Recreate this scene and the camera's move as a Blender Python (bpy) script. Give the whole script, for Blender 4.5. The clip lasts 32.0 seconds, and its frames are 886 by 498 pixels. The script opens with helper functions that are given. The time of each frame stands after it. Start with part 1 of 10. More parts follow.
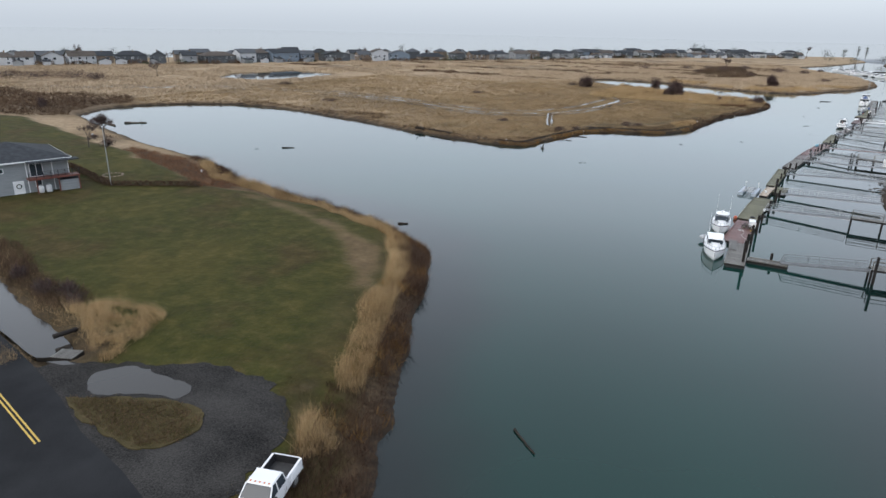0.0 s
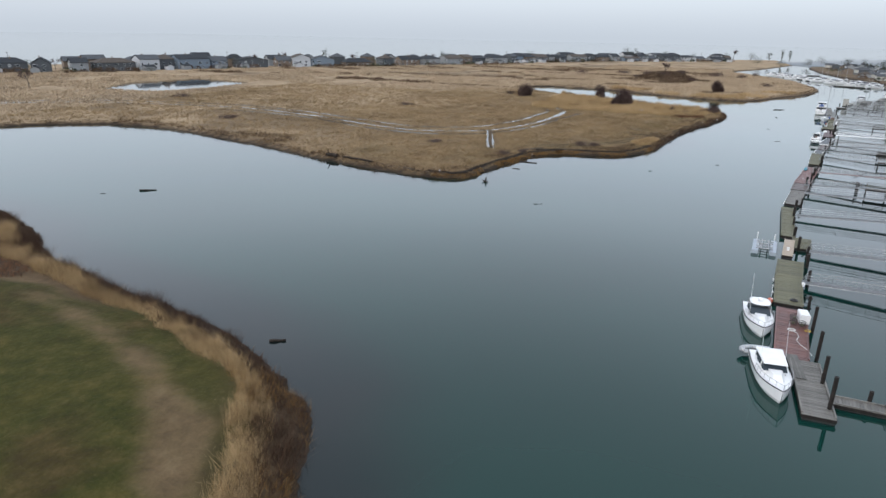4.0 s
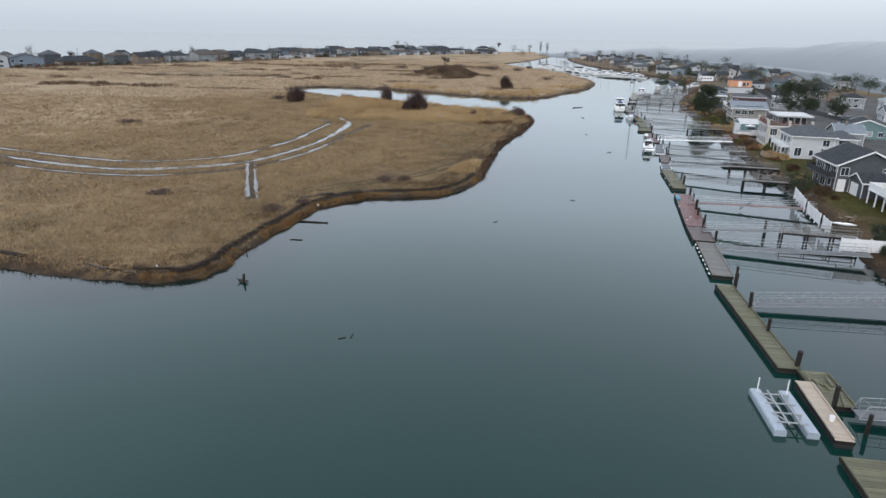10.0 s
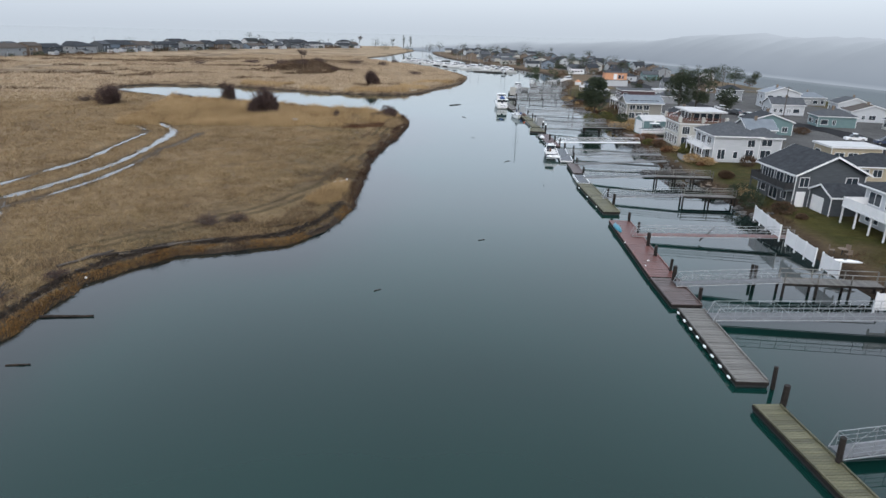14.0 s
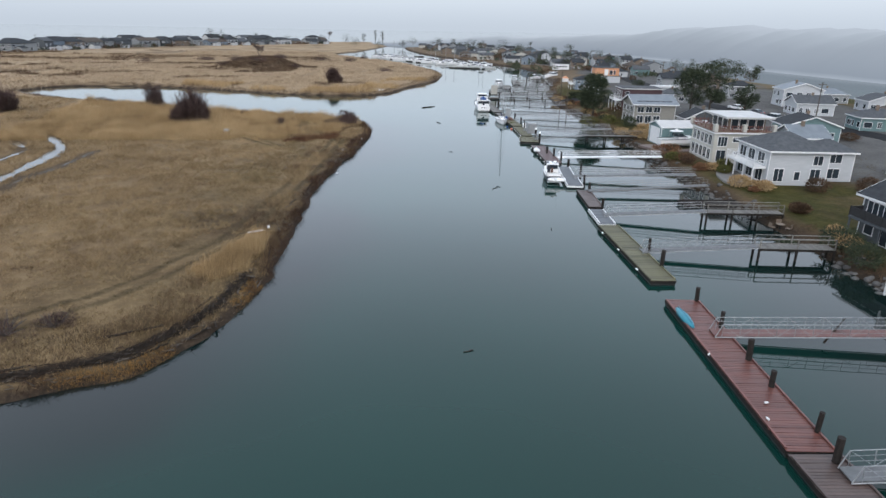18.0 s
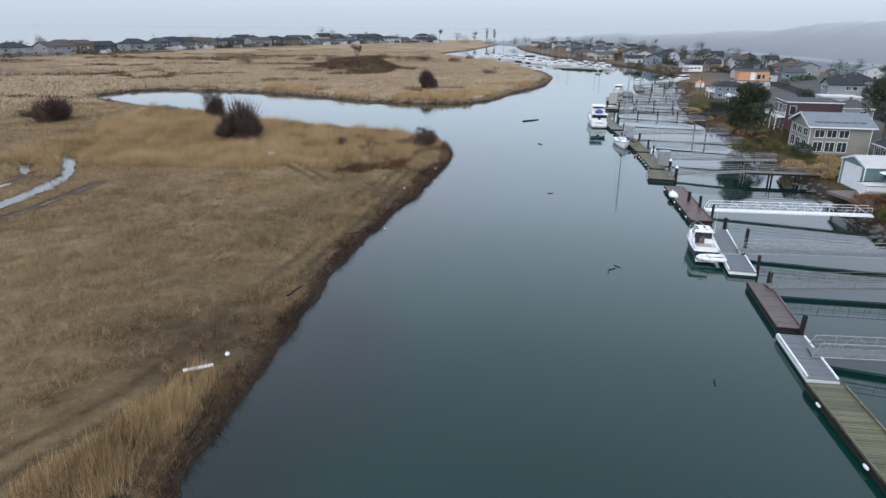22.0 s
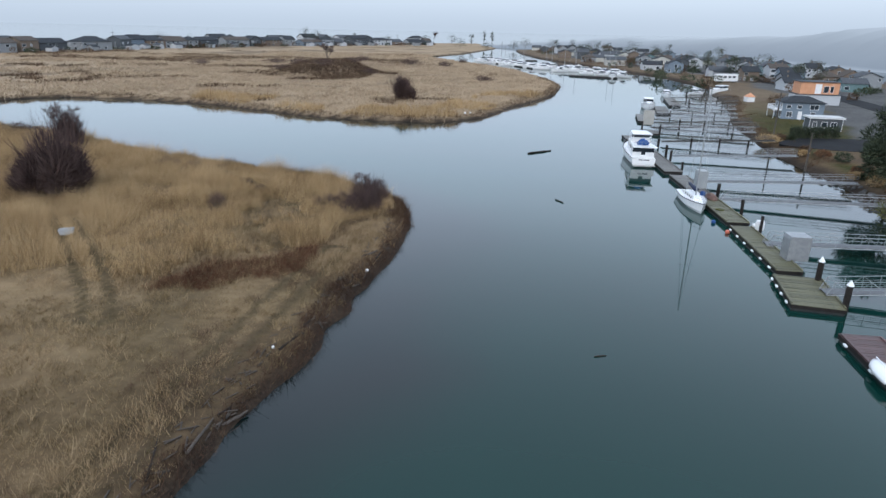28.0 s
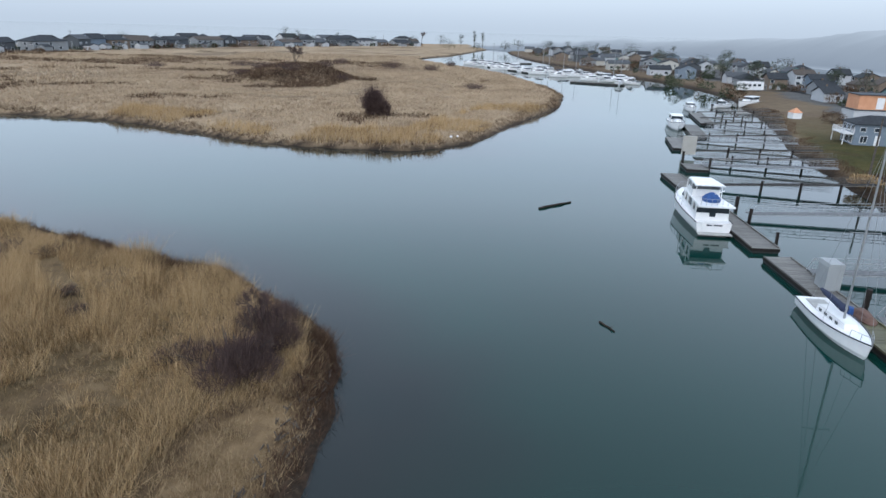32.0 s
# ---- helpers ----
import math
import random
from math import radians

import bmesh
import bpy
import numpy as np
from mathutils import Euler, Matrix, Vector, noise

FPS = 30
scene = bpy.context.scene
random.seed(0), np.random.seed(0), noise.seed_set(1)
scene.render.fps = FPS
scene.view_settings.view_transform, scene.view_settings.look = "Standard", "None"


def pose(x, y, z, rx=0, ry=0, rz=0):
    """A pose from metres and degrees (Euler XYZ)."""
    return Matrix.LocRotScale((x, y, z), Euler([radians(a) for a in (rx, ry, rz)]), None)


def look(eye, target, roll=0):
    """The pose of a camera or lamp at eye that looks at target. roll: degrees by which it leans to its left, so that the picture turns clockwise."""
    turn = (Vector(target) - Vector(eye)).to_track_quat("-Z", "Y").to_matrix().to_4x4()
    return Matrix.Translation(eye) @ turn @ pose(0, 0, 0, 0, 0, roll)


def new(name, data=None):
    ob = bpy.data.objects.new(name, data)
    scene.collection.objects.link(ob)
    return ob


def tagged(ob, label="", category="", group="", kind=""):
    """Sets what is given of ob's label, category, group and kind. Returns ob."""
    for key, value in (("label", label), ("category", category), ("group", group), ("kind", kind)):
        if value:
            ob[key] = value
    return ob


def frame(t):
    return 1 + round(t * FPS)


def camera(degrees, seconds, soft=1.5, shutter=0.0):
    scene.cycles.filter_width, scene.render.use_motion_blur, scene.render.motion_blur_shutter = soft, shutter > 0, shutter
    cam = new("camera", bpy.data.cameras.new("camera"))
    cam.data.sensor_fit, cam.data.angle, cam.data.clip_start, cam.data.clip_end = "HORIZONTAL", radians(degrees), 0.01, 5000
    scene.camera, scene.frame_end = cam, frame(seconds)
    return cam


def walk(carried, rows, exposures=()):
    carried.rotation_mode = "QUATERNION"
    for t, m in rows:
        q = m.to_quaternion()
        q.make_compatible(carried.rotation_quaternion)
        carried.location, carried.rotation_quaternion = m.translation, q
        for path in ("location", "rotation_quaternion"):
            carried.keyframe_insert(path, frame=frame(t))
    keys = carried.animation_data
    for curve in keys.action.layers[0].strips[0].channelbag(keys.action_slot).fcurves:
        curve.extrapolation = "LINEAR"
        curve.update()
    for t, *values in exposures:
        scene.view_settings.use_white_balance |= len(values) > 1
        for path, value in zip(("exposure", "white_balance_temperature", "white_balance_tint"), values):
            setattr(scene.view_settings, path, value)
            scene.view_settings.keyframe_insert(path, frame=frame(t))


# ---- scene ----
cam = camera(70.0, 32.0, soft=1.5)


def flown(x, y, z, yaw, pitch, roll):
    """A drone pose: place, heading to the left of +y, tilt up, lean."""
    return pose(x, y, z, 0, 0, yaw) @ pose(0, 0, 0, 90 + pitch, 0, 0) @ pose(0, 0, 0, 0, 0, roll)


PATH = [
    (0.0, 0.00, 0.00, 27.60, 27.32, -19.16, 1.11),
    (0.5, -1.58, 4.13, 27.57, 27.28, -19.10, 1.13),
    (1.0, -3.23, 8.22, 27.54, 27.23, -19.04, 1.14),
    (1.5, -4.90, 12.48, 27.53, 26.56, -18.97, 1.21),
    (2.0, -6.56, 16.78, 27.53, 25.18, -18.89, 1.10),
    (2.5, -8.21, 21.03, 27.52, 24.76, -18.88, 1.06),
    (3.0, -9.88, 25.19, 27.50, 24.41, -18.83, 1.04),
    (3.5, -11.50, 29.40, 27.48, 23.05, -18.78, 1.06),
    (5.5, -18.68, 47.37, 26.95, 17.15, -18.64, 1.04),
    (6.0, -19.90, 51.63, 26.90, 16.16, -18.63, 0.99),
    (6.5, -21.07, 56.02, 26.87, 14.38, -18.65, 0.97),
    (7.0, -22.23, 60.47, 26.82, 8.71, -18.58, 1.03),
    (7.5, -23.39, 64.80, 26.77, 6.62, -18.62, 0.95),
    (8.0, -24.35, 69.06, 26.72, 6.54, -18.68, 0.91),
    (8.5, -25.08, 73.38, 26.69, 2.74, -18.70, 1.03),
    (9.0, -25.80, 77.80, 26.69, 1.62, -18.76, 1.01),
    (9.5, -26.41, 82.04, 26.69, 1.53, -18.84, 1.09),
    (10.0, -26.84, 86.26, 26.63, 1.45, -18.93, 1.07),
    (10.5, -27.13, 90.45, 26.51, 1.23, -19.08, 1.00),
    (11.0, -27.29, 94.88, 26.39, -6.33, -18.99, 1.32),
    (11.5, -27.55, 99.20, 26.23, -8.53, -18.98, 1.31),
    (12.0, -27.50, 103.56, 25.95, -8.57, -18.95, 1.34),
    (12.5, -27.23, 107.79, 25.49, -8.55, -18.96, 1.30),
    (13.0, -26.81, 111.86, 24.89, -8.46, -19.11, 1.13),
    (13.5, -26.24, 116.04, 24.34, -8.38, -19.18, 1.09),
    (14.0, -25.62, 120.27, 23.89, -10.58, -19.06, 1.39),
    (14.5, -25.17, 124.75, 23.49, -16.48, -18.84, 1.49),
    (16.5, -21.70, 140.04, 22.44, -15.80, -19.08, 1.20),
    (17.0, -20.77, 143.94, 22.25, -15.90, -19.28, 1.18),
    (17.5, -19.73, 147.90, 22.14, -13.34, -19.35, 1.06),
    (18.0, -18.56, 151.71, 22.11, -12.66, -19.34, 1.06),
    (18.5, -17.51, 155.56, 22.09, -12.40, -19.37, 1.09),
    (19.0, -16.36, 159.33, 22.05, -10.52, -19.44, 1.04),
    (19.5, -15.28, 163.21, 22.00, -10.44, -19.48, 1.06),
    (20.0, -14.28, 167.16, 21.95, -9.02, -19.53, 1.04),
    (20.5, -13.06, 171.08, 21.95, -6.11, -19.62, 0.76),
    (21.0, -12.00, 174.93, 21.97, -5.78, -19.64, 0.71),
    (21.5, -11.09, 178.86, 21.98, -4.67, -19.67, 0.59),
    (22.0, -10.11, 182.84, 21.95, -2.58, -19.66, 0.50),
    (22.5, -9.34, 186.89, 21.78, -2.64, -19.56, 0.51),
    (23.0, -8.59, 190.84, 21.36, -2.61, -19.61, 0.53),
    (23.5, -8.01, 194.70, 20.92, -2.63, -19.74, 0.46),
    (24.0, -7.38, 198.76, 20.64, -2.66, -19.67, 0.48),
    (24.5, -6.77, 202.89, 20.52, -2.70, -19.60, 0.63),
    (25.0, -6.22, 206.98, 20.49, -2.75, -19.55, 0.75),
    (25.5, -5.62, 211.02, 20.45, -2.73, -19.47, 0.72),
    (27.5, -3.87, 227.81, 19.27, -2.91, -19.33, 1.24),
    (28.0, -3.33, 232.12, 19.18, -2.91, -19.29, 1.21),
    (28.5, -2.83, 236.37, 19.13, -2.91, -19.27, 1.21),
    (29.0, -2.37, 240.54, 19.09, -2.90, -19.27, 1.21),
    (29.5, -1.98, 244.72, 19.07, -2.89, -19.25, 1.17),
    (30.0, -1.58, 248.84, 19.07, -2.95, -19.24, 1.30),
    (30.5, -1.13, 252.96, 19.07, -2.94, -19.24, 1.31),
    (31.0, -0.71, 257.10, 19.08, -2.93, -19.23, 1.31),
    (31.5, -0.31, 261.33, 19.10, -3.75, -19.23, 1.29),
    (32.0, -0.00, 265.52, 19.12, -3.85, -19.26, 1.47),
]
# the picture turns a little bluer towards the end
walk(cam, [(row[0], flown(*row[1:])) for row in PATH], [(0.0, 0.16, 6270, 10), (13.0, 0.16, 6200, 10), (20.0, 0.16, 6090, 10), (25.0, 0.16, 5840, 9), (32.0, 0.16, 5760, 8)])


# ---- light: an overcast, misty winter day ----
world = bpy.data.worlds.new("overcast_sky")
scene.world = world
world.use_nodes = True
wn, wl = world.node_tree.nodes, world.node_tree.links
wn.clear()
w_out = wn.new("ShaderNodeOutputWorld")
sky = wn.new("ShaderNodeTexSky")
sky.sky_type = "NISHITA"
sky.sun_disc = False
sky.sun_elevation = radians(38)
sky.sun_rotation = radians(200)
sky.air_density, sky.dust_density, sky.ozone_density = 1.0, 4.0, 1.0
bg_sky = wn.new("ShaderNodeBackground")
bg_sky.inputs["Strength"].default_value = 0.05
wl.new(sky.outputs["Color"], bg_sky.inputs["Color"])
# the cloud layer: grey, with a bright low band added to lighten the water
tc = wn.new("ShaderNodeTexCoord")
sep = wn.new("ShaderNodeSeparateXYZ")
wl.new(tc.outputs["Generated"], sep.inputs[0])
ramp = wn.new("ShaderNodeValToRGB")
ramp.color_ramp.elements[0].position, ramp.color_ramp.elements[0].color = 0.0, (0.45, 0.49, 0.535, 1)
ramp.color_ramp.elements[1].position, ramp.color_ramp.elements[1].color = 0.95, (0.60, 0.645, 0.705, 1)
for at, tone_ in ((0.05, (0.51, 0.55, 0.60, 1)), (0.12, (0.71, 0.76, 0.825, 1)), (0.26, (0.90, 0.96, 1.03, 1)), (0.5, (0.74, 0.79, 0.86, 1))):
    ramp.color_ramp.elements.new(at).color = tone_
wl.new(sep.outputs["Z"], ramp.inputs["Fac"])
bg_cloud = wn.new("ShaderNodeBackground")
bg_cloud.inputs["Strength"].default_value = 1.12
wl.new(ramp.outputs["Color"], bg_cloud.inputs["Color"])
w_add = wn.new("ShaderNodeAddShader")
wl.new(bg_sky.outputs[0], w_add.inputs[0])
wl.new(bg_cloud.outputs[0], w_add.inputs[1])
wl.new(w_add.outputs[0], w_out.inputs["Surface"])

sun_data = bpy.data.lights.new("sun", "SUN")
sun_data.energy, sun_data.angle, sun_data.color = 0.7, radians(40), (1.0, 0.97, 0.93)
sun = new("sun", sun_data)
sun.matrix_world = look((-60, -160, 180), (0, 0, 0))
scene.view_settings.exposure = 0.0


# ---- materials ----
def nodes_of(name):
    m = bpy.data.materials.new(name)
    m.use_nodes = True
    nt = m.node_tree
    return m, nt.nodes, nt.links, nt.nodes["Principled BSDF"]


def rgba(c):
    return (c[0], c[1], c[2], 1.0)


def surface(name, a, b, scale=4.0, rough=0.7, metal=0.0, bump=0.2, fine=30.0, wear=0.35, random_tone=0.0, stretch=(1, 1, 1), spec=0.5, bump_dist=0.02):
    """A surface of two tones mixed by a coarse and a fine noise, with fine relief."""
    m, n, l, p = nodes_of(name)
    co = n.new("ShaderNodeTexCoord")
    mp = n.new("ShaderNodeMapping")
    mp.inputs["Scale"].default_value = stretch
    l.new(co.outputs["Object"], mp.inputs["Vector"])
    n1 = n.new("ShaderNodeTexNoise")
    n1.inputs["Scale"].default_value, n1.inputs["Detail"].default_value = scale, 4
    n2 = n.new("ShaderNodeTexNoise")
    n2.inputs["Scale"].default_value, n2.inputs["Detail"].default_value = fine, 3
    l.new(mp.outputs[0], n1.inputs["Vector"])
    l.new(mp.outputs[0], n2.inputs["Vector"])
    mix = n.new("ShaderNodeMath")
    mix.operation = "MULTIPLY_ADD"
    mix.inputs[1].default_value, mix.inputs[2].default_value = wear, 0.0
    l.new(n2.outputs["Fac"], mix.inputs[0])
    add = n.new("ShaderNodeMath")
    add.operation = "MULTIPLY_ADD"
    add.inputs[1].default_value = 1.0 - wear
    l.new(n1.outputs["Fac"], add.inputs[0])
    l.new(mix.outputs[0], add.inputs[2])
    rp = n.new("ShaderNodeValToRGB")
    rp.color_ramp.elements[0].position, rp.color_ramp.elements[0].color = 0.33, rgba(a)
    rp.color_ramp.elements[1].position, rp.color_ramp.elements[1].color = 0.67, rgba(b)
    l.new(add.outputs[0], rp.inputs["Fac"])
    last = rp.outputs["Color"]
    if random_tone:
        oi = n.new("ShaderNodeObjectInfo")
        hs = n.new("ShaderNodeHueSaturation")
        mr = n.new("ShaderNodeMapRange")
        mr.inputs["To Min"].default_value, mr.inputs["To Max"].default_value = 1 - random_tone, 1 + random_tone
        l.new(oi.outputs["Random"], mr.inputs["Value"])
        l.new(mr.outputs[0], hs.inputs["Value"])
        l.new(last, hs.inputs["Color"])
        last = hs.outputs["Color"]
    l.new(last, p.inputs["Base Color"])
    p.inputs["Roughness"].default_value, p.inputs["Metallic"].default_value = rough, metal
    p.inputs["Specular IOR Level"].default_value = spec
    if bump:
        bm_ = n.new("ShaderNodeBump")
        bm_.inputs["Strength"].default_value, bm_.inputs["Distance"].default_value = bump, bump_dist
        l.new(add.outputs[0], bm_.inputs["Height"])
        l.new(bm_.outputs[0], p.inputs["Normal"])
    return m


def glass(name, tint=(0.03, 0.04, 0.05), rough=0.06):
    """A window seen from outside by day: dark and mirror-like."""
    m, n, l, p = nodes_of(name)
    p.inputs["Base Color"].default_value = rgba(tint)
    p.inputs["Roughness"].default_value = rough
    p.inputs["Specular IOR Level"].default_value = 0.45
    return m


def water_material():
    """Deep green water, murky and darker over the shallows and out to the east docks, with a faint ripple."""
    m, n, l, p = nodes_of("calm_green_water")
    co = n.new("ShaderNodeTexCoord")
    n1 = n.new("ShaderNodeTexNoise")
    n1.inputs["Scale"].default_value, n1.inputs["Detail"].default_value = 0.02, 3
    l.new(co.outputs["Object"], n1.inputs["Vector"])
    rp = n.new("ShaderNodeValToRGB")
    rp.color_ramp.elements[0].position, rp.color_ramp.elements[0].color = 0.35, (0.0028, 0.0225, 0.0182, 1)
    rp.color_ramp.elements[1].position, rp.color_ramp.elements[1].color = 0.65, (0.0040, 0.0330, 0.0262, 1)
    l.new(n1.outputs["Fac"], rp.inputs["Fac"])
    bed = n.new("ShaderNodeVertexColor")
    bed.layer_name = "bed"
    sp = n.new("ShaderNodeSeparateColor")
    l.new(bed.outputs["Color"], sp.inputs[0])
    n3 = n.new("ShaderNodeTexNoise")
    n3.inputs["Scale"].default_value, n3.inputs["Detail"].default_value = 0.12, 4
    l.new(co.outputs["Object"], n3.inputs["Vector"])
    silt = n.new("ShaderNodeValToRGB")
    silt.color_ramp.elements[0].position, silt.color_ramp.elements[0].color = 0.35, (0.0045, 0.0105, 0.0105, 1)
    silt.color_ramp.elements[1].position, silt.color_ramp.elements[1].color = 0.65, (0.0085, 0.0125, 0.012, 1)
    l.new(n3.outputs["Fac"], silt.inputs["Fac"])
    mx = n.new("ShaderNodeMix")
    mx.data_type = "RGBA"
    l.new(sp.outputs[0], mx.inputs[0])
    l.new(rp.outputs["Color"], mx.inputs[6])
    l.new(silt.outputs["Color"], mx.inputs[7])
    l.new(mx.outputs[2], p.inputs["Base Color"])
    p.inputs["Roughness"].default_value = 0.04
    p.inputs["IOR"].default_value = 1.38
    n2 = n.new("ShaderNodeTexNoise")
    n2.inputs["Scale"].default_value, n2.inputs["Detail"].default_value = 0.9, 3
    l.new(co.outputs["Object"], n2.inputs["Vector"])
    b = n.new("ShaderNodeBump")
    b.inputs["Strength"].default_value, b.inputs["Distance"].default_value = 0.12, 0.02
    l.new(n2.outputs["Fac"], b.inputs["Height"])
    l.new(b.outputs[0], p.inputs["Normal"])
    return m


def ground_material():
    """Lawn, dry marsh, dark brush and shore mud, laid out by the plan's zones, each broken up at several scales."""
    m, n, l, p = nodes_of("ground")
    co = n.new("ShaderNodeTexCoord")

    def tone(sc, a, b, c, det=5, lo=0.32, hi=0.68, rough=0.6):
        t = n.new("ShaderNodeTexNoise")
        t.inputs["Scale"].default_value, t.inputs["Detail"].default_value = sc, det
        t.inputs["Roughness"].default_value = rough
        l.new(co.outputs["Object"], t.inputs["Vector"])
        r = n.new("ShaderNodeValToRGB")
        r.color_ramp.elements[0].position, r.color_ramp.elements[0].color = lo, rgba(a)
        r.color_ramp.elements[1].position, r.color_ramp.elements[1].color = hi, rgba(c)
        e = r.color_ramp.elements.new((lo + hi) / 2)
        e.color = rgba(b)
        l.new(t.outputs["Fac"], r.inputs["Fac"])
        return r.outputs["Color"]

    def mix(fac, a, b):
        x = n.new("ShaderNodeMix")
        x.data_type = "RGBA"
        if isinstance(fac, float):
            x.inputs[0].default_value = fac
        else:
            l.new(fac, x.inputs[0])
        l.new(a, x.inputs[6])
        l.new(b, x.inputs[7])
        return x.outputs[2]

    at = n.new("ShaderNodeVertexColor")
    at.layer_name = "zone"
    sp = n.new("ShaderNodeSeparateColor")
    l.new(at.outputs["Color"], sp.inputs[0])
    kind = n.new("ShaderNodeVertexColor")
    kind.layer_name = "grass_kind"
    sk = n.new("ShaderNodeSeparateColor")
    l.new(kind.outputs["Color"], sk.inputs[0])
    lawn = mix(0.55, tone(0.075, (0.056, 0.034, 0.014), (0.036, 0.040, 0.0075), (0.072, 0.060, 0.0135), lo=0.38, hi=0.62), tone(0.5, (0.013, 0.015, 0.004), (0.039, 0.039, 0.0085), (0.096, 0.071, 0.026), det=8, rough=0.72))
    # pale meadow straw, lightened further to carry the haze of the far marsh
    pale = mix(0.5, tone(0.06, (0.20, 0.142, 0.088), (0.30, 0.222, 0.138), (0.39, 0.30, 0.195)), tone(0.6, (0.12, 0.082, 0.054), (0.28, 0.206, 0.128), (0.40, 0.31, 0.20), det=7, rough=0.7))
    short = mix(0.5, tone(0.10, (0.046, 0.033, 0.016), (0.080, 0.058, 0.029), (0.125, 0.092, 0.048)), tone(1.1, (0.024, 0.017, 0.009), (0.078, 0.056, 0.028), (0.165, 0.122, 0.063), det=7, rough=0.7))
    marsh = mix(0.55, tone(0.05, (0.10, 0.066, 0.036), (0.18, 0.124, 0.066), (0.27, 0.195, 0.106)), tone(0.55, (0.055, 0.036, 0.021), (0.165, 0.113, 0.06), (0.29, 0.21, 0.12), det=7, rough=0.7))
    brush = mix(0.5, tone(0.2, (0.032, 0.022, 0.016), (0.052, 0.036, 0.025), (0.08, 0.056, 0.038)), tone(2.5, (0.025, 0.017, 0.012), (0.06, 0.04, 0.024), (0.12, 0.08, 0.045)))
    mud = mix(0.5, tone(0.5, (0.018, 0.014, 0.011), (0.032, 0.023, 0.017), (0.06, 0.042, 0.028)), tone(4.0, (0.012, 0.010, 0.009), (0.033, 0.024, 0.017), (0.08, 0.058, 0.036)))
    marsh = mix(sk.outputs[0], marsh, pale)
    marsh = mix(sk.outputs[1], marsh, short)
    c = mix(sp.outputs[0], marsh, lawn)
    c = mix(sp.outputs[1], c, brush)
    c = mix(sp.outputs[2], c, mud)
    gravel = mix(0.5, tone(0.15, (0.05, 0.05, 0.049), (0.085, 0.084, 0.082), (0.13, 0.127, 0.122)), tone(3.0, (0.04, 0.04, 0.039), (0.09, 0.088, 0.085), (0.15, 0.147, 0.14)))
    c = mix(sk.outputs[2], c, gravel)
    l.new(c, p.inputs["Base Color"])
    p.inputs["Roughness"].default_value = 0.95
    p.inputs["Specular IOR Level"].default_value = 0.15
    t = n.new("ShaderNodeTexNoise")
    t.inputs["Scale"].default_value, t.inputs["Detail"].default_value = 2.2, 6
    l.new(co.outputs["Object"], t.inputs["Vector"])
    b = n.new("ShaderNodeBump")
    b.inputs["Strength"].default_value, b.inputs["Distance"].default_value = 0.6, 0.25
    l.new(t.outputs["Fac"], b.inputs["Height"])
    l.new(b.outputs[0], p.inputs["Normal"])
    return m


WATER = water_material()
GROUND = ground_material()
DECK_GREEN = surface("mossy_deck_boards", (0.045, 0.046, 0.024), (0.165, 0.155, 0.088), 0.55, 0.6, bump=0.3, random_tone=0.30, fine=9.0, wear=0.45)
DECK_GREY = surface("weathered_grey_boards", (0.075, 0.072, 0.064), (0.20, 0.19, 0.172), 0.6, 0.6, bump=0.3, random_tone=0.26, fine=9.0, wear=0.45)
DECK_RED = surface("red_stained_boards", (0.075, 0.030, 0.025), (0.165, 0.062, 0.048), 0.9, 0.42, bump=0.25, random_tone=0.25)
DECK_BROWN = surface("wet_brown_boards", (0.055, 0.038, 0.034), (0.115, 0.083, 0.074), 0.9, 0.45, bump=0.25, random_tone=0.22)
DECK_MAROON = surface("worn_maroon_boards", (0.055, 0.030, 0.028), (0.118, 0.063, 0.057), 0.9, 0.45, bump=0.25, random_tone=0.22)
DECK_TAN = surface("tan_composite_boards", (0.34, 0.28, 0.22), (0.44, 0.37, 0.30), 1.2, 0.7, bump=0.15, random_tone=0.06)
DECK_SLATE = surface("dark_composite_boards", (0.09, 0.10, 0.115), (0.15, 0.165, 0.18), 1.0, 0.6, bump=0.15, random_tone=0.08)
DARK_WOOD = surface("tarred_wood", (0.008, 0.007, 0.0065), (0.030, 0.025, 0.022), 3.0, 0.8, bump=0.4, spec=0.25)
ALU = surface("weathered_aluminium", (0.27, 0.28, 0.29), (0.38, 0.39, 0.40), 3.0, 0.5, metal=0.5, bump=0.05)
WHITE_GEL = surface("white_gelcoat", (0.74, 0.75, 0.76), (0.82, 0.82, 0.82), 1.5, 0.22, bump=0.0, wear=0.2)
WHITE_PAINT = surface("white_paint", (0.68, 0.69, 0.70), (0.80, 0.80, 0.80), 1.0, 0.5, bump=0.05)
BLACK = surface("black_rubber", (0.012, 0.012, 0.013), (0.03, 0.03, 0.032), 4.0, 0.6, bump=0.1)
GLASS = glass("dark_window_glass")
BARK = surface("grey_bark", (0.05, 0.042, 0.036), (0.11, 0.095, 0.08), 4.0, 0.9, bump=0.5)
EVERGREEN = surface("evergreen_needles", (0.012, 0.018, 0.012), (0.035, 0.05, 0.03), 0.6, 0.85, bump=0.0)


# ---- helpers for building ----
def link_mesh(name, me, material, parent=None, label="", smooth=False):
    ob = new(name, me)
    if material is not None:
        me.materials.append(material)
    if parent is not None:
        ob.parent = parent
    if smooth:
        me.shade_smooth()
    return tagged(ob, label)


def part(name, bm, material, parent=None, label="", smooth=False):
    """Links a bmesh as one mesh object under a thing or a part."""
    me = bpy.data.meshes.new(name)
    bm.to_mesh(me)
    bm.free()
    return link_mesh(name, me, material, parent, label, smooth)


